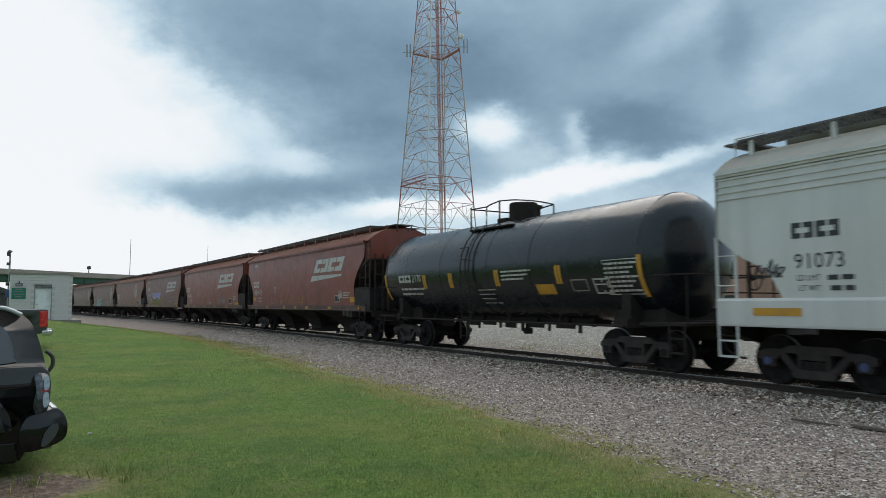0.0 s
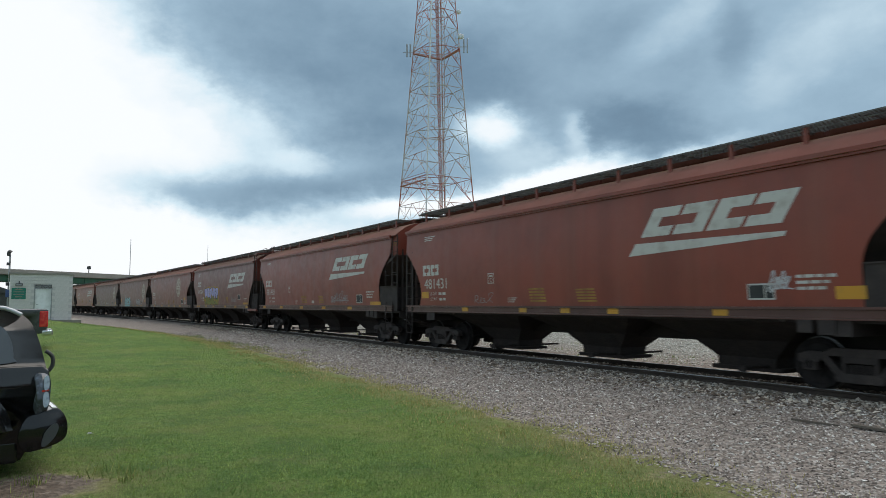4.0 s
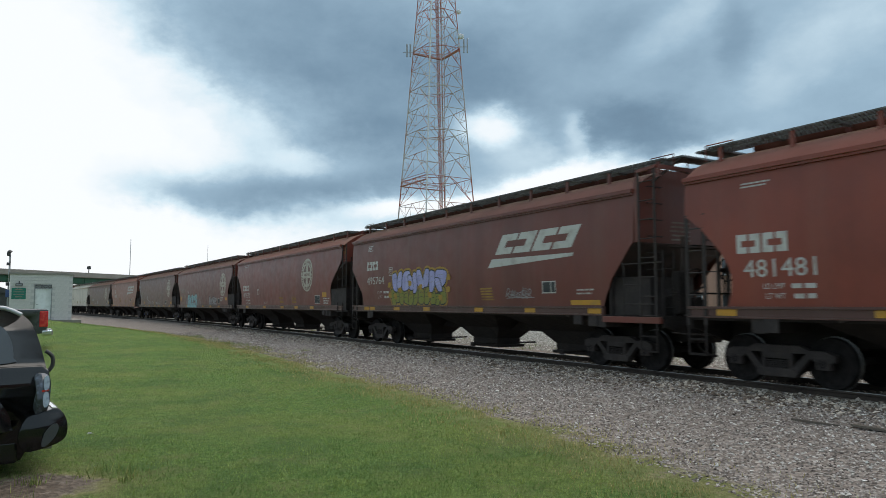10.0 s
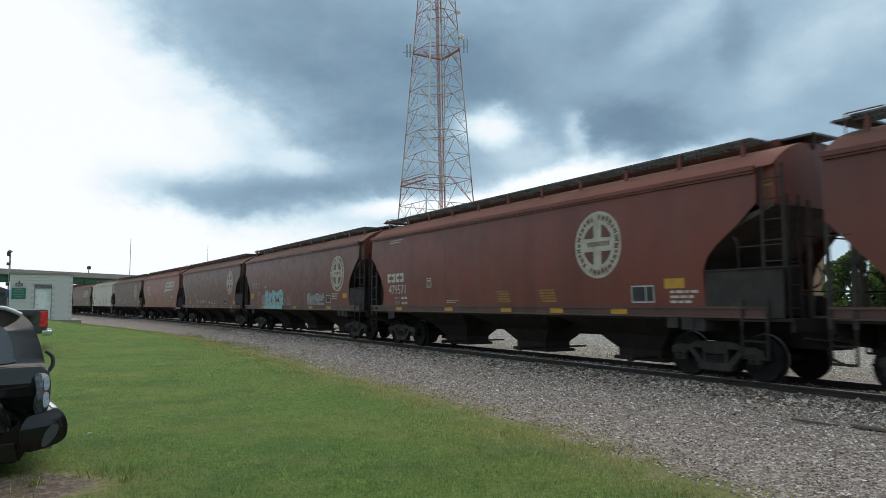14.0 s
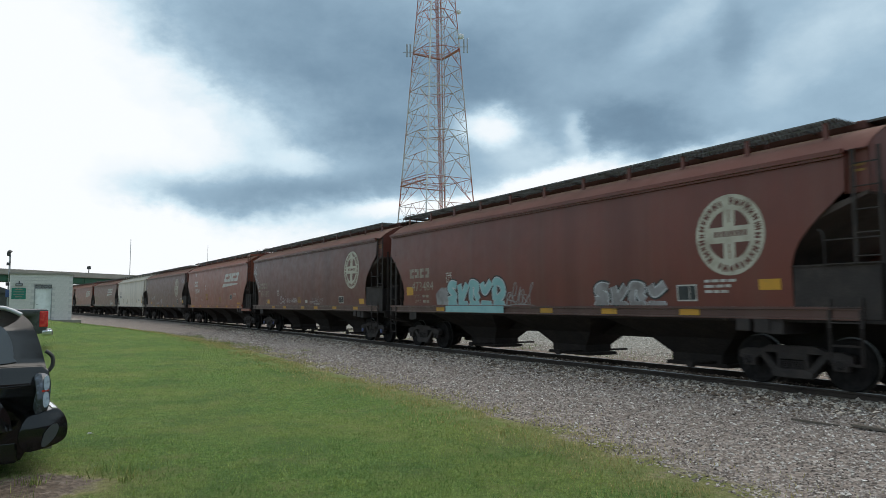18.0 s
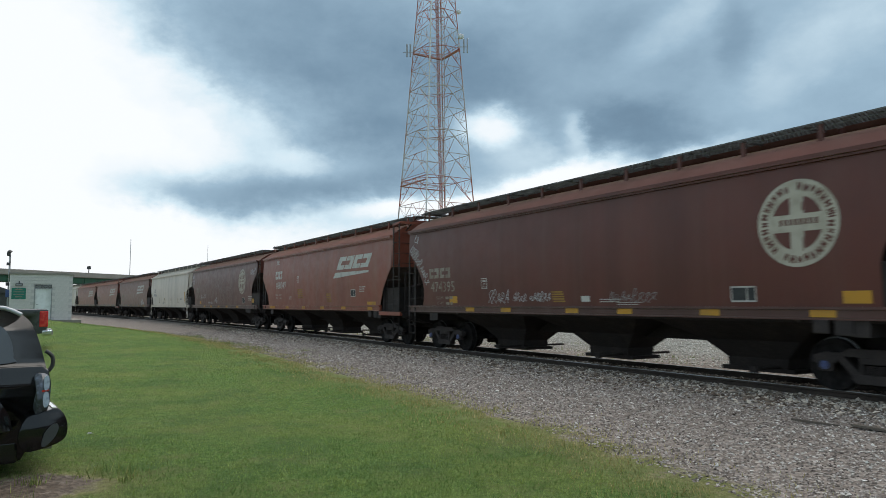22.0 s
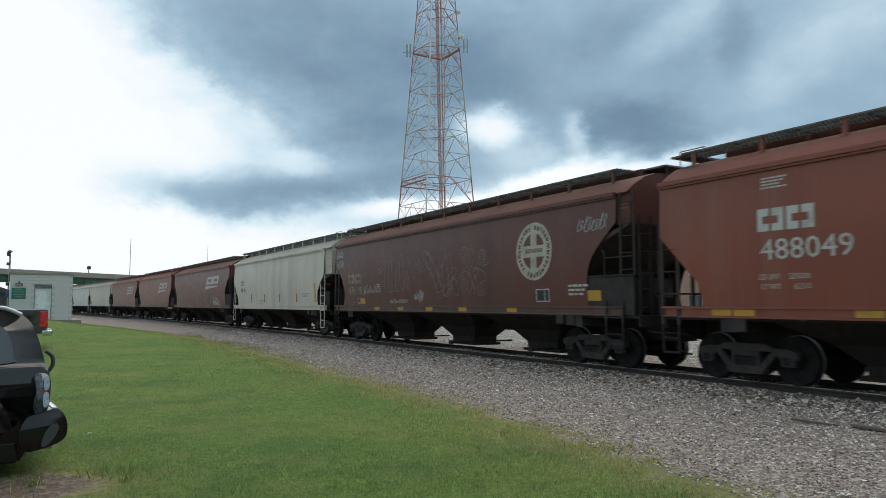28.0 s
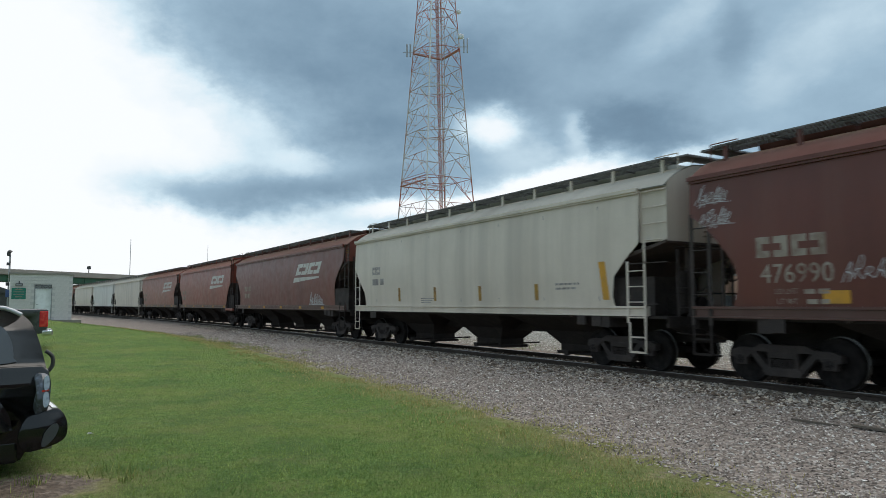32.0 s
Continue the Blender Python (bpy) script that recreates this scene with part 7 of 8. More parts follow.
def end_patch(car, x0, x1, z0, z1, mat=None):
    side_part("yellow_patch", [rect(x0, x1, z0, z1)], mat or YELLOW, car, label="yellow reflective patch")


def data_box(car, x0, x1, z0, z1):
    """The black inspection panel with white frame."""
    side_part("inspection_panel", [rect(x0, x1, z0, z1)], BLACK_INK, car)
    m = x0 + (x1 - x0) * 0.62
    side_part("panel_frame", box_outline(x0, x1, z0, z1, 0.03) + [rect(m, m + 0.025, z0 + 0.03, z1 - 0.03)], WHITE, car, lift=0.009)


def leading_marks(car, x, z):
    bars("small_writing", car, x, z, 3, 0.72, 0.055, 0.05, WHITE)


def warning(car, x0, x1, z0, z1, mat):
    n = 5
    h = (z1 - z0) / n
    for i in range(n):
        side_part("warning_line", [rect(x0 + 0.02 * i, x1 - 0.1 * (n - 1 - i) / n, z1 - (i + 1) * h + h * 0.4, z1 - i * h)], mat, car)


def lobe(rng, x, z, w, h, lean, n=22):
    """A leaning rounded lobe of a painted letter."""
    return [(px + lean * (pz - z), pz) for px, pz in bubble(rng, x, z, w, h, n, 0.07)]


def bubble_graffiti(car, rng, x0, x1, z0, z1):
    """Fat letter-like forms: lavender lobes above, olive lobes below, dark outlines and a gold halo."""
    n, h = 5, z1 - z0
    w = (x1 - x0) / n
    forms = (
        (((0.28, 0.70, 0.44, 0.52, -0.12), (0.78, 0.74, 0.40, 0.50, 0.22)), ((0.10, 0.24, 0.46, 0.46, -0.1), (0.56, 0.28, 0.36, 0.40, 0.2), (0.92, 0.25, 0.40, 0.42, 0.1))),
        (((0.42, 0.72, 0.66, 0.56, 0.15), (0.86, 0.66, 0.34, 0.44, -0.3)), ((0.35, 0.24, 0.50, 0.40, -0.3), (0.86, 0.22, 0.40, 0.42, 0.25))),
        (((0.26, 0.66, 0.40, 0.56, 0.1), (0.74, 0.74, 0.46, 0.50, -0.35)), ((0.24, 0.22, 0.42, 0.42, 0.1), (0.80, 0.26, 0.44, 0.46, 0.1))),
        (((0.30, 0.76, 0.44, 0.48, 0.3), (0.80, 0.68, 0.42, 0.56, 0.1)), ((0.34, 0.26, 0.44, 0.44, 0.2), (0.84, 0.22, 0.38, 0.40, 0.0))),
        (((0.52, 0.74, 0.84, 0.44, 0.2), (0.36, 0.56, 0.40, 0.34, -0.4)), ((0.60, 0.26, 0.56, 0.44, -0.15), (0.22, 0.16, 0.40, 0.30, 0.2))),
    )
    for i, (upper, lower) in enumerate(forms):
        a = x0 + i * w
        rows = [(OLIVE, "olive sprayed fill", f) for f in lower] + [(PURPLE, "lavender sprayed fill", f) for f in upper]
        for k, (mat, label, (u, v, ww, hh, lean)) in enumerate(rows):
            p = lobe(rng, a + u * w, z0 + v * h, ww * w * 1.12, hh * h * 1.08, lean)
            side_part("graffiti_halo", [grown(p, 0.11)], GOLD, car, lift=0.004 + 0.0002 * k, label="gold sprayed halo")
            lift = 0.008 + 0.0022 * k + 0.001 * (i % 2)
            side_part("graffiti_outline", [grown(p, 0.04)], BLACK_INK, car, lift=lift)
            side_part("graffiti_fill", [p], mat, car, lift=lift + 0.0008, label=label)
            cx, cz, rr = a + u * w, z0 + v * h, hh * h * 0.5
            for j in range(2):
                zz = cz + rr * (0.35 - 0.55 * j)
                side_part("graffiti_stroke", ribbon(smooth_line([(cx - ww * w * 0.32 + lean * (zz - cz), zz), (cx + lean * (zz - cz), zz + 0.035), (cx + ww * w * 0.25 + lean * (zz - cz), zz + 0.02)]), 0.014), SILVER if mat is PURPLE else BLACK_INK, car, lift=lift + 0.0014)
    for f, g in ((-0.06, 0.62), (-0.05, 0.30), (0.06, 0.26), (0.16, 0.45), (0.36, 0.64), (0.56, 0.52), (0.72, 0.28), (0.9, 0.2), (1.04, 0.75), (1.03, 0.42)):
        side_part("graffiti_dot", [bubble(rng, x0 + (x1 - x0) * f, z0 + (z1 - z0) * g, 0.24, 0.20, 14, 0.12)], GOLD, car, lift=0.024)


FAT = (
    ((0.85, 0.78), (0.45, 0.86), (0.22, 0.66), (0.55, 0.48), (0.72, 0.28), (0.12, 0.14)),
    ((0.16, 0.84), (0.26, 0.5), (0.30, 0.14), (0.62, 0.5), (0.86, 0.84)),
    ((0.22, 0.12), (0.22, 0.5), (0.24, 0.84), (0.72, 0.74), (0.60, 0.46), (0.84, 0.14)),
    ((0.14, 0.86), (0.38, 0.5), (0.86, 0.88)),
    ((0.20, 0.14), (0.20, 0.84), (0.66, 0.78), (0.80, 0.42), (0.34, 0.14)),
)


def block_graffiti(car, rng, x0, x1, z0, z1, n, mat, label):
    """Fat rounded letter-like strokes with dark outlines and light rims, unreadable."""
    w = (x1 - x0) / n
    h = z1 - z0
    fat = min(0.30 * w, 0.30 * h)
    for i in range(n):
        a = x0 + i * w
        k = 0.06 * h
        pts = smooth_line([(a + (u * 1.06 - 0.03) * w + 0.08 * w * (v - 0.5), z0 + k + v * (h - k)) for u, v in FAT[i % len(FAT)]], 6)
        lift = 0.009 + 0.005 * (i % 2)
        side_part("graffiti_outline", ribbon(pts, fat + 0.16), BLACK_INK, car, lift=lift)
        side_part("graffiti_rim", ribbon(pts, fat + 0.08), CHALK, car, lift=lift + 0.0012)
        side_part("graffiti_fill", ribbon(pts, fat + 0.02), mat, car, lift=lift + 0.0024, label=label)
        foot = [(a + 0.02 * w, z0), (a + w * 0.9, z0), (a + w * 0.82, z0 + h * 0.16), (a + w * 0.1, z0 + h * 0.18)]
        side_part("graffiti_foot", [grown(foot, 0.03)], CHALK, car, lift=lift + 0.0005)
        side_part("graffiti_foot", [foot], mat, car, lift=lift + 0.0034, label=label)


def tag(car, rng, x0, x1, z0, z1, loops, stroke, mat, passes=2):
    h = z1 - z0
    side_part("tag_stroke", cursive(rng, (x0, z0), (x1 - 0.25 * h, z0), h, loops, stroke), mat, car, lift=0.008)
    if passes > 1:
        side_part("tag_stroke", cursive(rng, (x0 + 0.1, z0 + 0.1 * h), (x1 - 0.3 * h, z0 + 0.05 * h), h * 0.6, max(2, loops // 2), stroke * 0.7), mat, car, lift=0.0092)
        side_part("tag_underline", ribbon(smooth_line([(x0 + 0.05, z0 - 0.05 * h), ((x0 + x1) / 2, z0 + 0.03 * h), (x1, z0 - 0.02 * h)]), stroke * 0.8), mat, car, lift=0.0104)


# hollow fingers of the outline graffiti: x and z of the middle, lean in degrees, length, width
FINGERS_A = (
    (-4.25, 3.10, 35, 0.62, 0.16), (-4.05, 2.95, 52, 0.50, 0.14), (-4.30, 2.80, 70, 0.40, 0.12),
    (-3.72, 2.58, 4, 1.10, 0.20), (-3.42, 2.55, -3, 1.15, 0.18), (-3.12, 2.62, 2, 1.20, 0.22), (-2.82, 2.50, 6, 1.00, 0.18),
    (-2.52, 2.66, -8, 1.22, 0.22), (-2.18, 2.78, 28, 0.80, 0.20), (-2.08, 2.36, -24, 0.64, 0.22),
    (-1.62, 2.80, -12, 0.72, 0.14), (-1.25, 2.98, -58, 0.62, 0.15), (-1.15, 2.80, -66, 0.56, 0.13),
)
FINGERS_B = (
    (-0.62, 3.02, -48, 0.80, 0.20), (-0.42, 2.88, -42, 1.05, 0.22), (-0.26, 2.70, -36, 1.20, 0.22), (-0.06, 2.50, -30, 1.25, 0.22),
    (0.10, 2.22, -22, 1.05, 0.22), (0.36, 2.90, 10, 0.86, 0.18), (0.62, 2.42, -4, 1.25, 0.24), (0.86, 2.70, -14, 0.90, 0.18),
    (1.02, 2.42, 48, 0.62, 0.16), (0.72, 2.02, 62, 0.56, 0.16), (1.20, 2.08, -30, 0.55, 0.18),
)
# spirals: x and z of the middle, radius, turns, way round
SPIRALS = (
    (1.74, 2.98, 0.27, 2.6, 1), (2.72, 2.96, 0.22, 2.4, -1), (1.80, 2.13, 0.29, 2.8, -1), (2.62, 1.94, 0.22, 2.3, 1),
    (0.86, 1.93, 0.20, 2.4, 1), (-1.95, 2.18, 0.15, 2.0, 1), (-2.02, 2.44, 0.11, 1.8, -1), (0.34, 2.74, 0.10, 1.7, 1),
)
SWEEPS = (
    ((1.36, 2.95), (1.62, 3.27), (2.02, 3.18), (2.06, 2.80), (1.72, 2.58)),
    ((2.14, 3.22), (2.30, 3.12), (2.24, 2.75), (2.02, 2.52), (2.16, 2.22), (2.34, 2.02), (2.30, 1.82)),
    ((2.72, 3.20), (2.98, 3.02), (2.86, 2.74), (3.04, 2.68), (3.10, 2.78)),
    ((2.30, 2.62), (2.62, 2.56), (2.90, 2.44), (2.96, 2.26), (2.70, 2.16)),
    ((1.42, 2.32), (1.70, 2.52), (2.10, 2.44), (2.22, 2.10), (2.02, 1.84)),
    ((2.50, 2.74), (2.74, 2.68), (2.94, 2.66)),
    ((2.36, 2.30), (2.52, 2.44), (2.44, 2.62), (2.30, 2.48), (2.46, 2.18)),
    ((2.78, 1.78), (2.96, 2.02), (3.00, 2.20)),
)


def outline_graffiti(car, rng, mat):
    """Thin hollow letter outlines with spirals, each a part of its own."""
    for i, (x, z, lean, length, width) in enumerate(FINGERS_A + FINGERS_B):
        a = radians(lean)
        c, d = math.cos(a), math.sin(a)
        r, half = width * 0.78, length / 2 - width * 0.6
        pts = []
        for k in range(19):
            t = math.pi * 2 * k / 18
            u, v = r * math.cos(t) * rng.uniform(0.88, 1.12), r * math.sin(t) + math.copysign(half, math.sin(t + 0.01))
            pts.append((x + u * c + v * d, z + v * c - u * d))
        side_part("sprayed_outline", ribbon(pts, 0.016), mat, car, lift=0.0075 + 0.0008 * (i % 4))
        if i % 3 == 0:
            side_part("paint_run", [rect(x, x + 0.007, z - half - rng.uniform(0.15, 0.35), z - half)], mat, car, lift=0.007)
    for x, z, r, turns, way in SPIRALS:
        n = int(turns * 11)
        side_part("sprayed_spiral", ribbon([(x + r * k / n * math.cos(way * k * 0.571), z + r * k / n * math.sin(way * k * 0.571)) for k in range(2, n + 1)], 0.015), mat, car, lift=0.0115)
    for i, pts in enumerate(SWEEPS):
        side_part("sprayed_outline", ribbon(smooth_line(list(pts)), 0.016), mat, car, lift=0.0125 + 0.0008 * (i % 3))


def train():
    rng = random.Random(7)
    tag_of = "covered_hopper_car"
    # pale grey hopper at the front
    car, hl = hopper(tag_of, "pale grey covered hopper car with black lettering and white ladders", -90.2, -72.1, "front", "pale", True, cap=BLUE_CAP, deep=True)
    enrol(car, -90.2, -72.1)
    data_marks(car, "91073", BLACK_INK, BLACK_INK, (-7.10, -6.2, 2.67, 2.95), (-7.08, -6.2, 2.14, 2.41), (-7.05, 1.93))
    bars("sill_writing", car, -5.4, 1.45, 2, 0.8, 0.05, 0.06, SILVER, flat_side)
    bm = box(B(), -7.9, -6.95, -1.625, -1.618, 1.31, 1.45)
    part("reflector", bm, YELLOW, car, "yellow reflective tape")
    tag(car, rng, -7.9, -7.2, 2.0, 2.36, 5, 0.03, BLACK_INK, 1)
    tank_car(-72.1, -56.55)

    red_text = PAINT["dark"]
    # two oxide red cars
    car, hl = hopper(tag_of, "oxide red covered hopper car with slanted white mark", -56.55, -38.3, "round", "rust", True)
    enrol(car, -56.55, -38.3)
    italic_logo(car, 2.05, 6.25, 2.58, 3.58, WHITE)
    data_marks(car, "481431", WHITE, WHITE, (-7.53, -6.43, 2.47, 2.83), (-7.44, -5.98, 2.03, 2.37), (-7.08, 1.82))
    plate_box(car, -3.6, 2.12, WHITE)
    end_patch(car, -7.66, -7.18, 1.72, 1.94)
    end_patch(car, 6.69, 7.19, 1.60, 1.82)
    data_box(car, 5.02, 5.58, 1.60, 1.90)
    leading_marks(car, 6.0, 1.98)
    warning(car, -1.69, -0.95, 1.55, 1.95, FADED_YELLOW)
    bars("small_writing", car, -2.65, 1.68, 3, 0.42, 0.025, 0.03, WHITE)
    bars("small_writing", car, -7.47, 3.78, 3, 0.7, 0.03, 0.03, WHITE)
    tag(car, rng, 5.45, 5.95, 1.8, 2.2, 4, 0.03, CHALK)
    tag(car, rng, -4.4, -3.3, 1.55, 1.9, 3, 0.02, SILVER, 1)
    warning(car, 0.2, 0.95, 1.55, 1.9, FADED_YELLOW)
    reflectors(car, [-4.9, -1.95, -0.2, 1.48, 4.4, 7.7])

    car, hl = hopper(tag_of, "oxide red covered hopper car with a faint pale tag", -38.3, -20.07, "round", "rust", True)
    enrol(car, -38.3, -20.07)
    italic_logo(car, 2.0, 6.2, 2.60, 3.54, WHITE)
    data_marks(car, "481481", WHITE, WHITE, (-7.56, -6.47, 2.47, 2.83), (-7.44, -6.02, 2.02, 2.35), (-7.05, 1.80))
    plate_box(car, -3.66, 2.10, WHITE)
    tag(car, rng, 2.16, 4.2, 1.67, 2.08, 7, 0.03, SILVER)
    data_box(car, 4.98, 5.58, 1.56, 1.91)
    leading_marks(car, 5.98, 1.98)
    end_patch(car, 6.3, 7.25, 1.49, 1.62)
    warning(car, -1.73, -0.93, 1.56, 1.93, FADED_YELLOW)
    warning(car, 0.6, 1.3, 1.56, 1.9, FADED_YELLOW)
    bars("small_writing", car, -2.7, 1.67, 3, 0.45, 0.025, 0.03, WHITE)
    bars("small_writing", car, -7.45, 3.78, 2, 0.6, 0.03, 0.03, WHITE)
    side_part("white_label", [rect(-0.27, 0.02, 1.56, 1.69)], WHITE, car)
    reflectors(car, [-7.86, -4.87, -1.7, 1.3, 4.3], w=0.45)

    car, hl = hopper(tag_of, "brown covered hopper car with lavender and olive graffiti", -20.07, -2.82, "angular", "brown", True)
    enrol(car, -20.07, -2.82)
    italic_logo(car, 1.75, 5.9, 2.57, 3.49, WHITE)
    data_marks(car, "495764", WHITE, WHITE, (-6.81, -5.76, 2.84, 3.18), (-6.81, -5.27, 2.29, 2.58), (-5.9, 1.93))
    plate_box(car, -4.84, 2.58, WHITE)
    bubble_graffiti(car, rng, -4.55, -0.65, 1.50, 2.68)
    data_box(car, 4.25, 4.8, 1.80, 2.12)
    end_patch(car, 5.35, 6.4, 1.50, 1.62)
    tag(car, rng, 2.6, 3.9, 1.7, 2.0, 5, 0.025, SILVER)
    warning(car, 1.3, 2.0, 1.6, 2.0, FADED_YELLOW)
    bars("small_writing", car, -6.75, 3.78, 4, 0.45, 0.03, 0.03, WHITE)
    bars("small_writing", car, 5.6, 1.85, 2, 0.6, 0.04, 0.05, WHITE)
    reflectors(car, [-6.9, -6.35, -4.24, -2.0, 1.2, 3.7, 6.2], w=0.45)

    car, hl = hopper(tag_of, "oxide red covered hopper car with round white emblem", -2.82, 15.5, "round", "maroon", True, straight=True)
    enrol(car, -2.82, 15.5)
    round_emblem(car, 3.97, 2.93, 0.80, EMBLEM, red_text)
    data_marks(car, "479571", WHITE, WHITE, (-7.35, -5.99, 2.32, 2.64), (-7.28, -5.94, 1.89, 2.22), (-6.85, 1.70))
    plate_box(car, -4.35, 2.08, WHITE)
    data_box(car, 5.0, 5.67, 1.55, 1.93)
    end_patch(car, 5.96, 6.49, 1.85, 2.06)
    leading_marks(car, 6.1, 1.75)
    bars("small_writing", car, -7.2, 3.86, 2, 0.95, 0.03, 0.05, WHITE)
    bars("small_writing", car, -3.1, 1.62, 2, 0.7, 0.025, 0.03, WHITE)
    warning(car, -0.3, 0.4, 1.55, 1.9, FADED_YELLOW)
    warning(car, 1.7, 2.4, 1.55, 1.9, FADED_YELLOW)
    reflectors(car, [-6.46, -2.96, 0.2, 2.4, 4.6], w=0.5)

    car, hl = hopper(tag_of, "brown covered hopper car with pale teal graffiti", 15.5, 33.8, "round", "brown", True)
    enrol(car, 15.5, 33.8)
    round_emblem(car, 5.92, 2.86, 0.79, EMBLEM, red_text)
    data_marks(car, "473484", FADED, FADED, (-7.24, -5.80, 2.42, 2.74), (-7.12, -5.61, 1.98, 2.29), (-6.95, 1.75))
    plate_box(car, -4.73, 2.22, WHITE)
    end_patch(car, -7.52, -7.04, 1.83, 2.12)
    end_patch(car, 6.51, 6.95, 1.78, 1.98)
    data_box(car, 4.6, 5.1, 1.58, 1.92)
    leading_marks(car, 5.3, 1.95)
    block_graffiti(car, rng, -4.7, -1.5, 1.49, 2.26, 5, TEAL, "pale teal sprayed fill")
    side_part("graffiti_fade", [[(-5.4, 1.5), (-4.6, 1.5), (-4.6, 2.05), (-5.1, 2.06), (-5.45, 1.85)]], SILVER, car, lift=0.007)
    tag(car, rng, -1.6, -0.2, 1.5, 2.1, 4, 0.03, SILVER)
    bm = box(B(), -4.75, -1.55, -1.6205, -1.6165, 1.27, 1.47)
    part("sill_paint", bm, TEAL, car, "pale teal overspray on the sill")
    block_graffiti(car, rng, 2.1, 4.35, 1.50, 2.0, 4, SILVER, "grey sprayed fill")
    reflectors(car, [-5.17, -2.3, 0.3, 2.6, 4.9], w=0.5)

    car, hl = hopper(tag_of, "dark brown covered hopper car with white scrawled tags", 33.8, 52.13, "round", "dark", True, cap=BLUE_CAP)
    enrol(car, 33.8, 52.13)
    round_emblem(car, 5.82, 2.95, 0.78, EMBLEM, red_text)
    data_marks(car, "474395", FADED, FADED, (-7.35, -5.93, 2.37, 2.70), (-7.26, -5.76, 1.92, 2.26), (-6.9, 1.68))
    plate_box(car, -4.21, 1.98, WHITE)
    end_patch(car, -6.08, -5.62, 1.55, 1.77)
    end_patch(car, 6.55, 7.02, 1.53, 1.74)
    tag(car, rng, -3.88, -2.75, 1.56, 1.95, 5, 0.018, CHALK, 1)
    tag(car, rng, -2.66, -1.95, 1.60, 1.88, 4, 0.018, CHALK, 1)
    tag(car, rng, -1.90, -0.95, 1.62, 1.86, 6, 0.018, CHALK, 1)
    for (xa, za), (xb, zb), hh, n in (((-8.74, 3.42), (-8.02, 2.72), 0.40, 5), ((-7.98, 2.74), (-7.50, 2.14), 0.28, 4), ((-8.45, 3.78), (-8.15, 3.62), 0.26, 1)):
        side_part("tag_stroke", cursive(rng, (xa, za), (xb, zb), hh, n, 0.024, 0.2), CHALK, car, lift=0.008)
    tag(car, rng, 1.1, 2.6, 1.60, 1.86, 8, 0.018, SILVER, 1)
    bars("small_writing", car, 1.35, 1.55, 2, 0.75, 0.02, 0.025, WHITE)
    data_box(car, 4.4, 4.95, 1.56, 1.86)
    warning(car, -1.0, -0.45, 1.55, 1.85, FADED_YELLOW)
    side_part("white_label", [rect(0.15, 0.45, 1.58, 1.72)], WHITE, car)
    bars("small_writing", car, 0.8, 1.62, 2, 0.7, 0.025, 0.03, WHITE)
    reflectors(car, [-4.87, -3.0, -0.2, 1.6, 3.9, 6.2], w=0.46)

    car, hl = hopper(tag_of, "bright oxide red covered hopper car, fairly clean", 52.13, 69.96, "angular", "red", True)
    enrol(car, 52.13, 69.96)
    italic_logo(car, 2.1, 6.2, 2.65, 3.55, WHITE)
    data_marks(car, "488049", WHITE, WHITE, (-6.23, -5.08, 2.85, 3.27), (-6.20, -4.49, 2.33, 2.71), (-6.25, 1.97), ("223200", "62300"))
    plate_box(car, -2.75, 2.6, WHITE)
    data_box(car, 4.0, 4.5, 1.83, 2.13)
    end_patch(car, 5.6, 6.4, 1.50, 1.62)
    warning(car, -2.7, -1.87, 1.79, 2.26, FADED_YELLOW)
    warning(car, 1.2, 1.8, 1.6, 2.0, FADED_YELLOW)
    bars("small_writing", car, -6.15, 3.82, 4, 0.5, 0.03, 0.03, WHITE)
    bars("small_writing", car, -3.97, 1.88, 3, 0.4, 0.025, 0.03, WHITE)
    bars("small_writing", car, 4.9, 2.2, 3, 0.6, 0.04, 0.05, WHITE)
    reflectors(car, [-7.1, -6.6, -4.3, -1.8, 0.7, 3.2, 5.9], w=0.45)

    car, hl = hopper(tag_of, "dark brown covered hopper car with grey outline graffiti", 69.96, 88.5, "round", "dark", True)
    enrol(car, 69.96, 88.5)
    round_emblem(car, 5.24, 2.93, 0.78, EMBLEM, red_text)
    data_marks(car, "476990", FADED, FADED, (-7.43, -6.03, 2.37, 2.75), (-7.37, -6.0, 1.90, 2.25), (-7.1, 1.70))
    end_patch(car, -6.21, -5.75, 1.53, 1.75)
    end_patch(car, 7.3, 7.75, 1.6, 1.85)
    plate_box(car, -4.6, 1.98, WHITE)
    outline_graffiti(car, rng, FAINT)
    tag(car, rng, -5.85, -4.55, 1.94, 2.34, 7, 0.015, CHALK, 1)
    tag(car, rng, -8.80, -7.95, 3.52, 3.92, 5, 0.014, CHALK)
    tag(car, rng, -8.7, -7.85, 3.08, 3.46, 5, 0.014, CHALK)
    tag(car, rng, 6.95, 8.15, 3.3, 3.9, 4, 0.017, CHALK, 1)
    tag(car, rng, -1.58, -0.8, 1.68, 2.1, 5, 0.018, CHALK, 1)
    tag(car, rng, -3.5, -2.0, 1.58, 1.74, 9, 0.014, CHALK, 1)
    data_box(car, 5.3, 5.85, 1.58, 1.92)
    leading_marks(car, 6.6, 1.95)
    reflectors(car, [-4.6, -2.6, -0.5, 1.6, 4.2], w=0.46)

    car, hl = hopper(tag_of, "light grey covered hopper car with yellow strips", 88.5, 105.6, "grey", "grey", True)
    enrol(car, 88.5, 105.6)
    mark_row("owner_mark_block", block_marks(-6.5, 2.65, 0.72, 0.3, 4, 0, 0.2), SILVER, car)
    bars("car_number", car, -6.5, 2.25, 1, 1.0, 0.24, 0.1, SILVER)
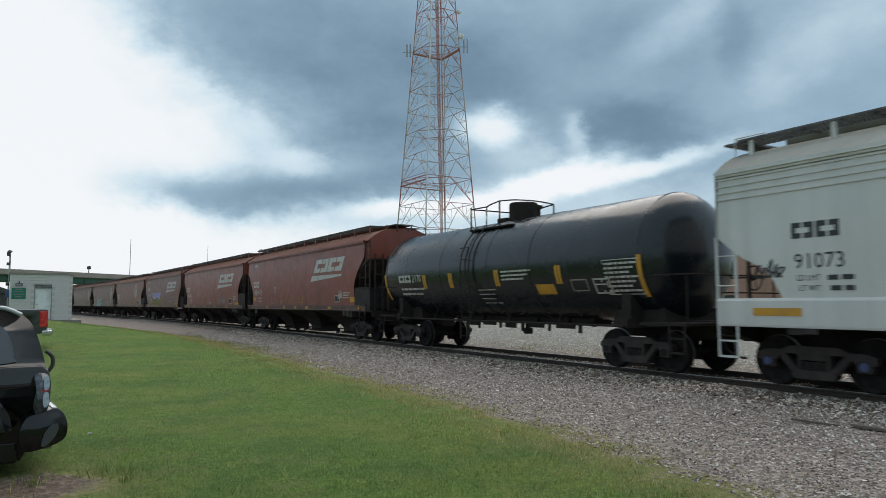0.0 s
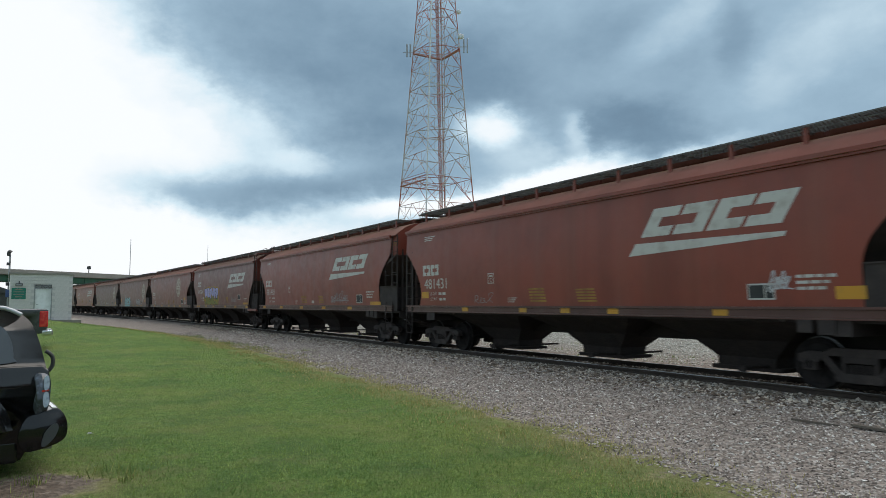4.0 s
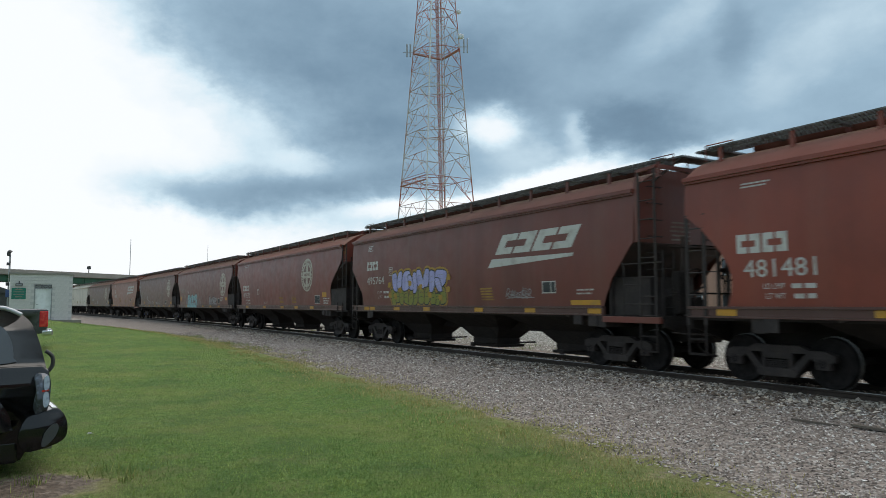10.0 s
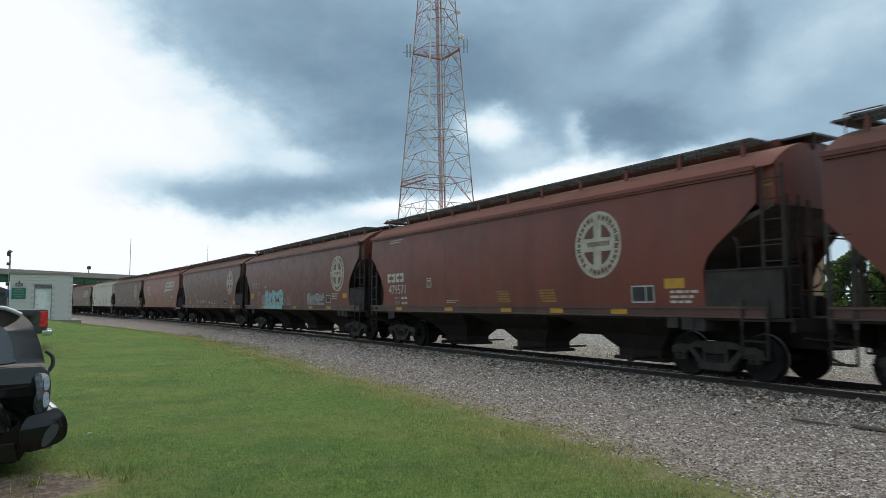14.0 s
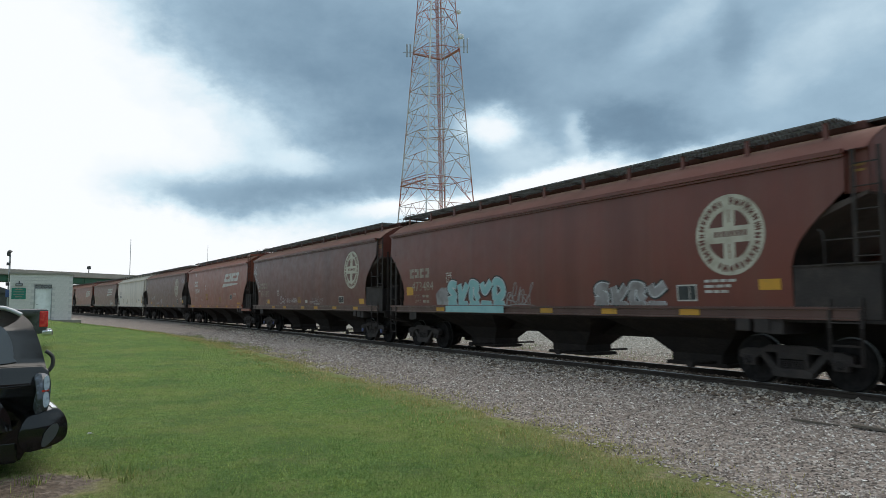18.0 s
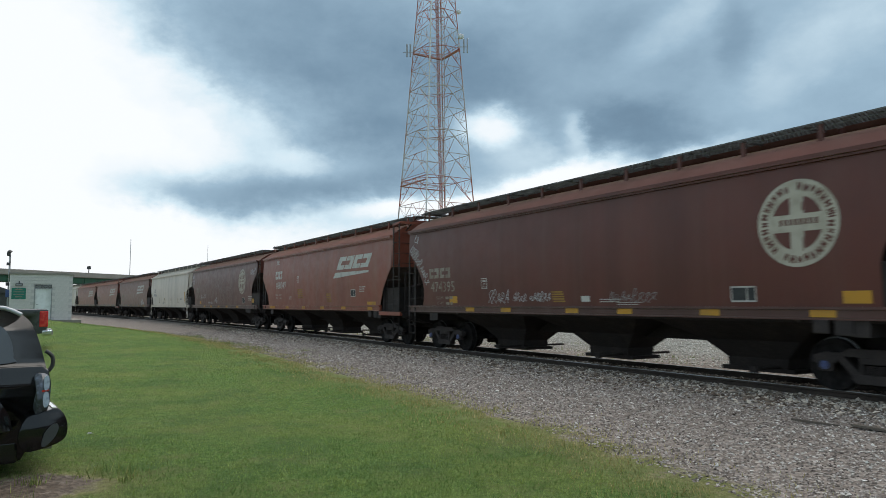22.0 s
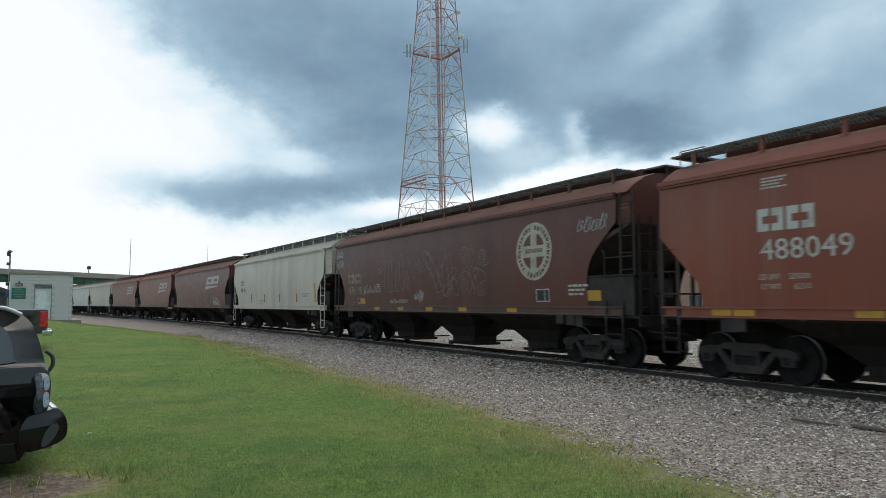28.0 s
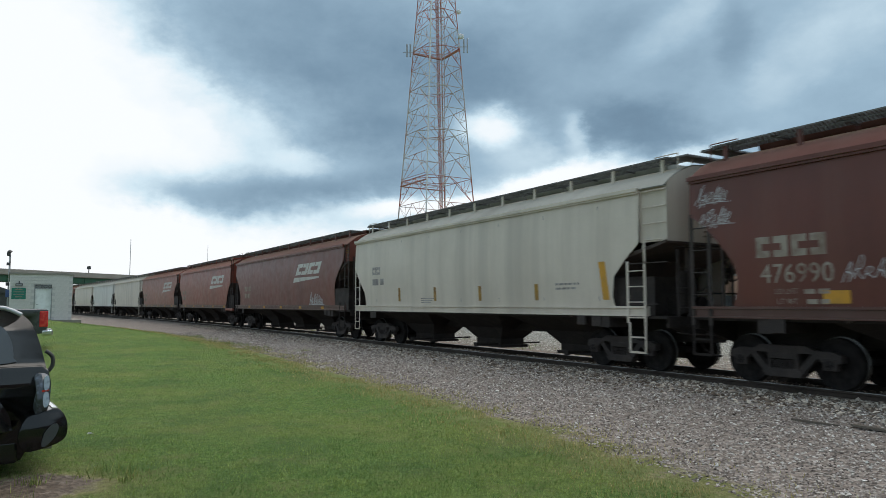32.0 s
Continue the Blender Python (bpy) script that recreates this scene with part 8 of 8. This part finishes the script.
    for x, z in ((-4.3, 2.11), (-1.7, 2.08), (1.0, 2.06), (3.72, 2.05)):
        side_part("yellow_strip", [rect(x, x + 0.16, 1.62, z)], FADED_YELLOW, car, label="yellow reflective strip")
    side_part("yellow_strip", [rect(6.3, 6.52, 1.62, 2.52, -0.12)], YELLOW, car, label="yellow reflective strip")
    for k in range(1, 8):
        x = -hl + 2 * hl * k / 8
        side_part("panel_seam", [rect(x - 0.012, x + 0.012, 1.6, 3.85)], SILVER, car)
    bars("small_writing", car, 4.6, 2.0, 2, 0.9, 0.05, 0.06, SILVER)
    bars("small_writing", car, -2.6, 1.7, 3, 0.9, 0.03, 0.04, SILVER)

    # the far cars
    far = (
        (105.6, 124.5, "round", "brown", "italic", "brown covered hopper car with slanted white mark"),
        (124.5, 141.6, "angular", "rust", "italic", "oxide red covered hopper car with slanted white mark"),
        (141.6, 159.2, "round", "rust", "italic", "weathered oxide red covered hopper car"),
        (159.2, 176.6, "grey", "grey", None, "light grey covered hopper car, far back in the train"),
        (176.6, 193.5, "grey", "pale", None, "pale grey covered hopper car, far back in the train"),
        (193.5, 210.8, "grey", "grey", None, "light grey covered hopper car, far back in the train"),
        (210.8, 228.5, "round", "rust", "italic", "oxide red covered hopper car, last in sight"),
    )
    for i, (u0, u1, style, paint, badge, label) in enumerate(far):
        car, hl = hopper(tag_of, label, u0, u1, style, paint, i == 0)
        enrol(car, u0, u1)
        if badge:
            italic_logo(car, 2.0, 6.0, 2.6, 3.5, WHITE)
            reflectors(car, [-6, -3, 0, 3, 6])
            bars("car_number", car, -7.0, 2.3, 2, 1.3, 0.28, 0.15, FADED)
        if i == 0:
            tag(car, rng, 4.3, 6.2, 1.5, 2.1, 6, 0.05, CHALK)


train()


# ---- movement ----
def motions():
    secs = [float(t) for t in range(33)]
    for car, mid, reach in CARS:
        rows = []
        for t in secs:
            s = mid - gone(t)
            a, _ = line(s + reach)
            b, _ = line(s - reach)
            c = (a + b) / 2
            rows.append((t, pose(c.x, c.y, RAIL, 0, 0, math.degrees(math.atan2(b.y - a.y, b.x - a.x)))))
        walk(car, rows)
    # traffic on the bridge runs past and out of sight, then stands
    for ob, s0, speed, lane in MOVERS:
        rows = []
        for t in secs:
            s = max(-140.0, s0 - speed * t)
            rows.append((t, BRIDGE.matrix_basis @ pose(s, lane, 8.5, 0, 0, 180)))
        walk(ob, rows)
    # wheels roll: under a quarter turn from row to row
    n = 256
    times = [32.0 * i / n for i in range(n + 1)]
    times = [round(t * FPS) / FPS for t in times]
    start = gone(0.0)
    for w in WHEELSETS:
        base = w.location.copy()
        walk(w, [(t, Matrix.Translation(base) @ Matrix.Rotation((gone(t) - start) / 0.457, 4, "Y")) for t in times])


motions()
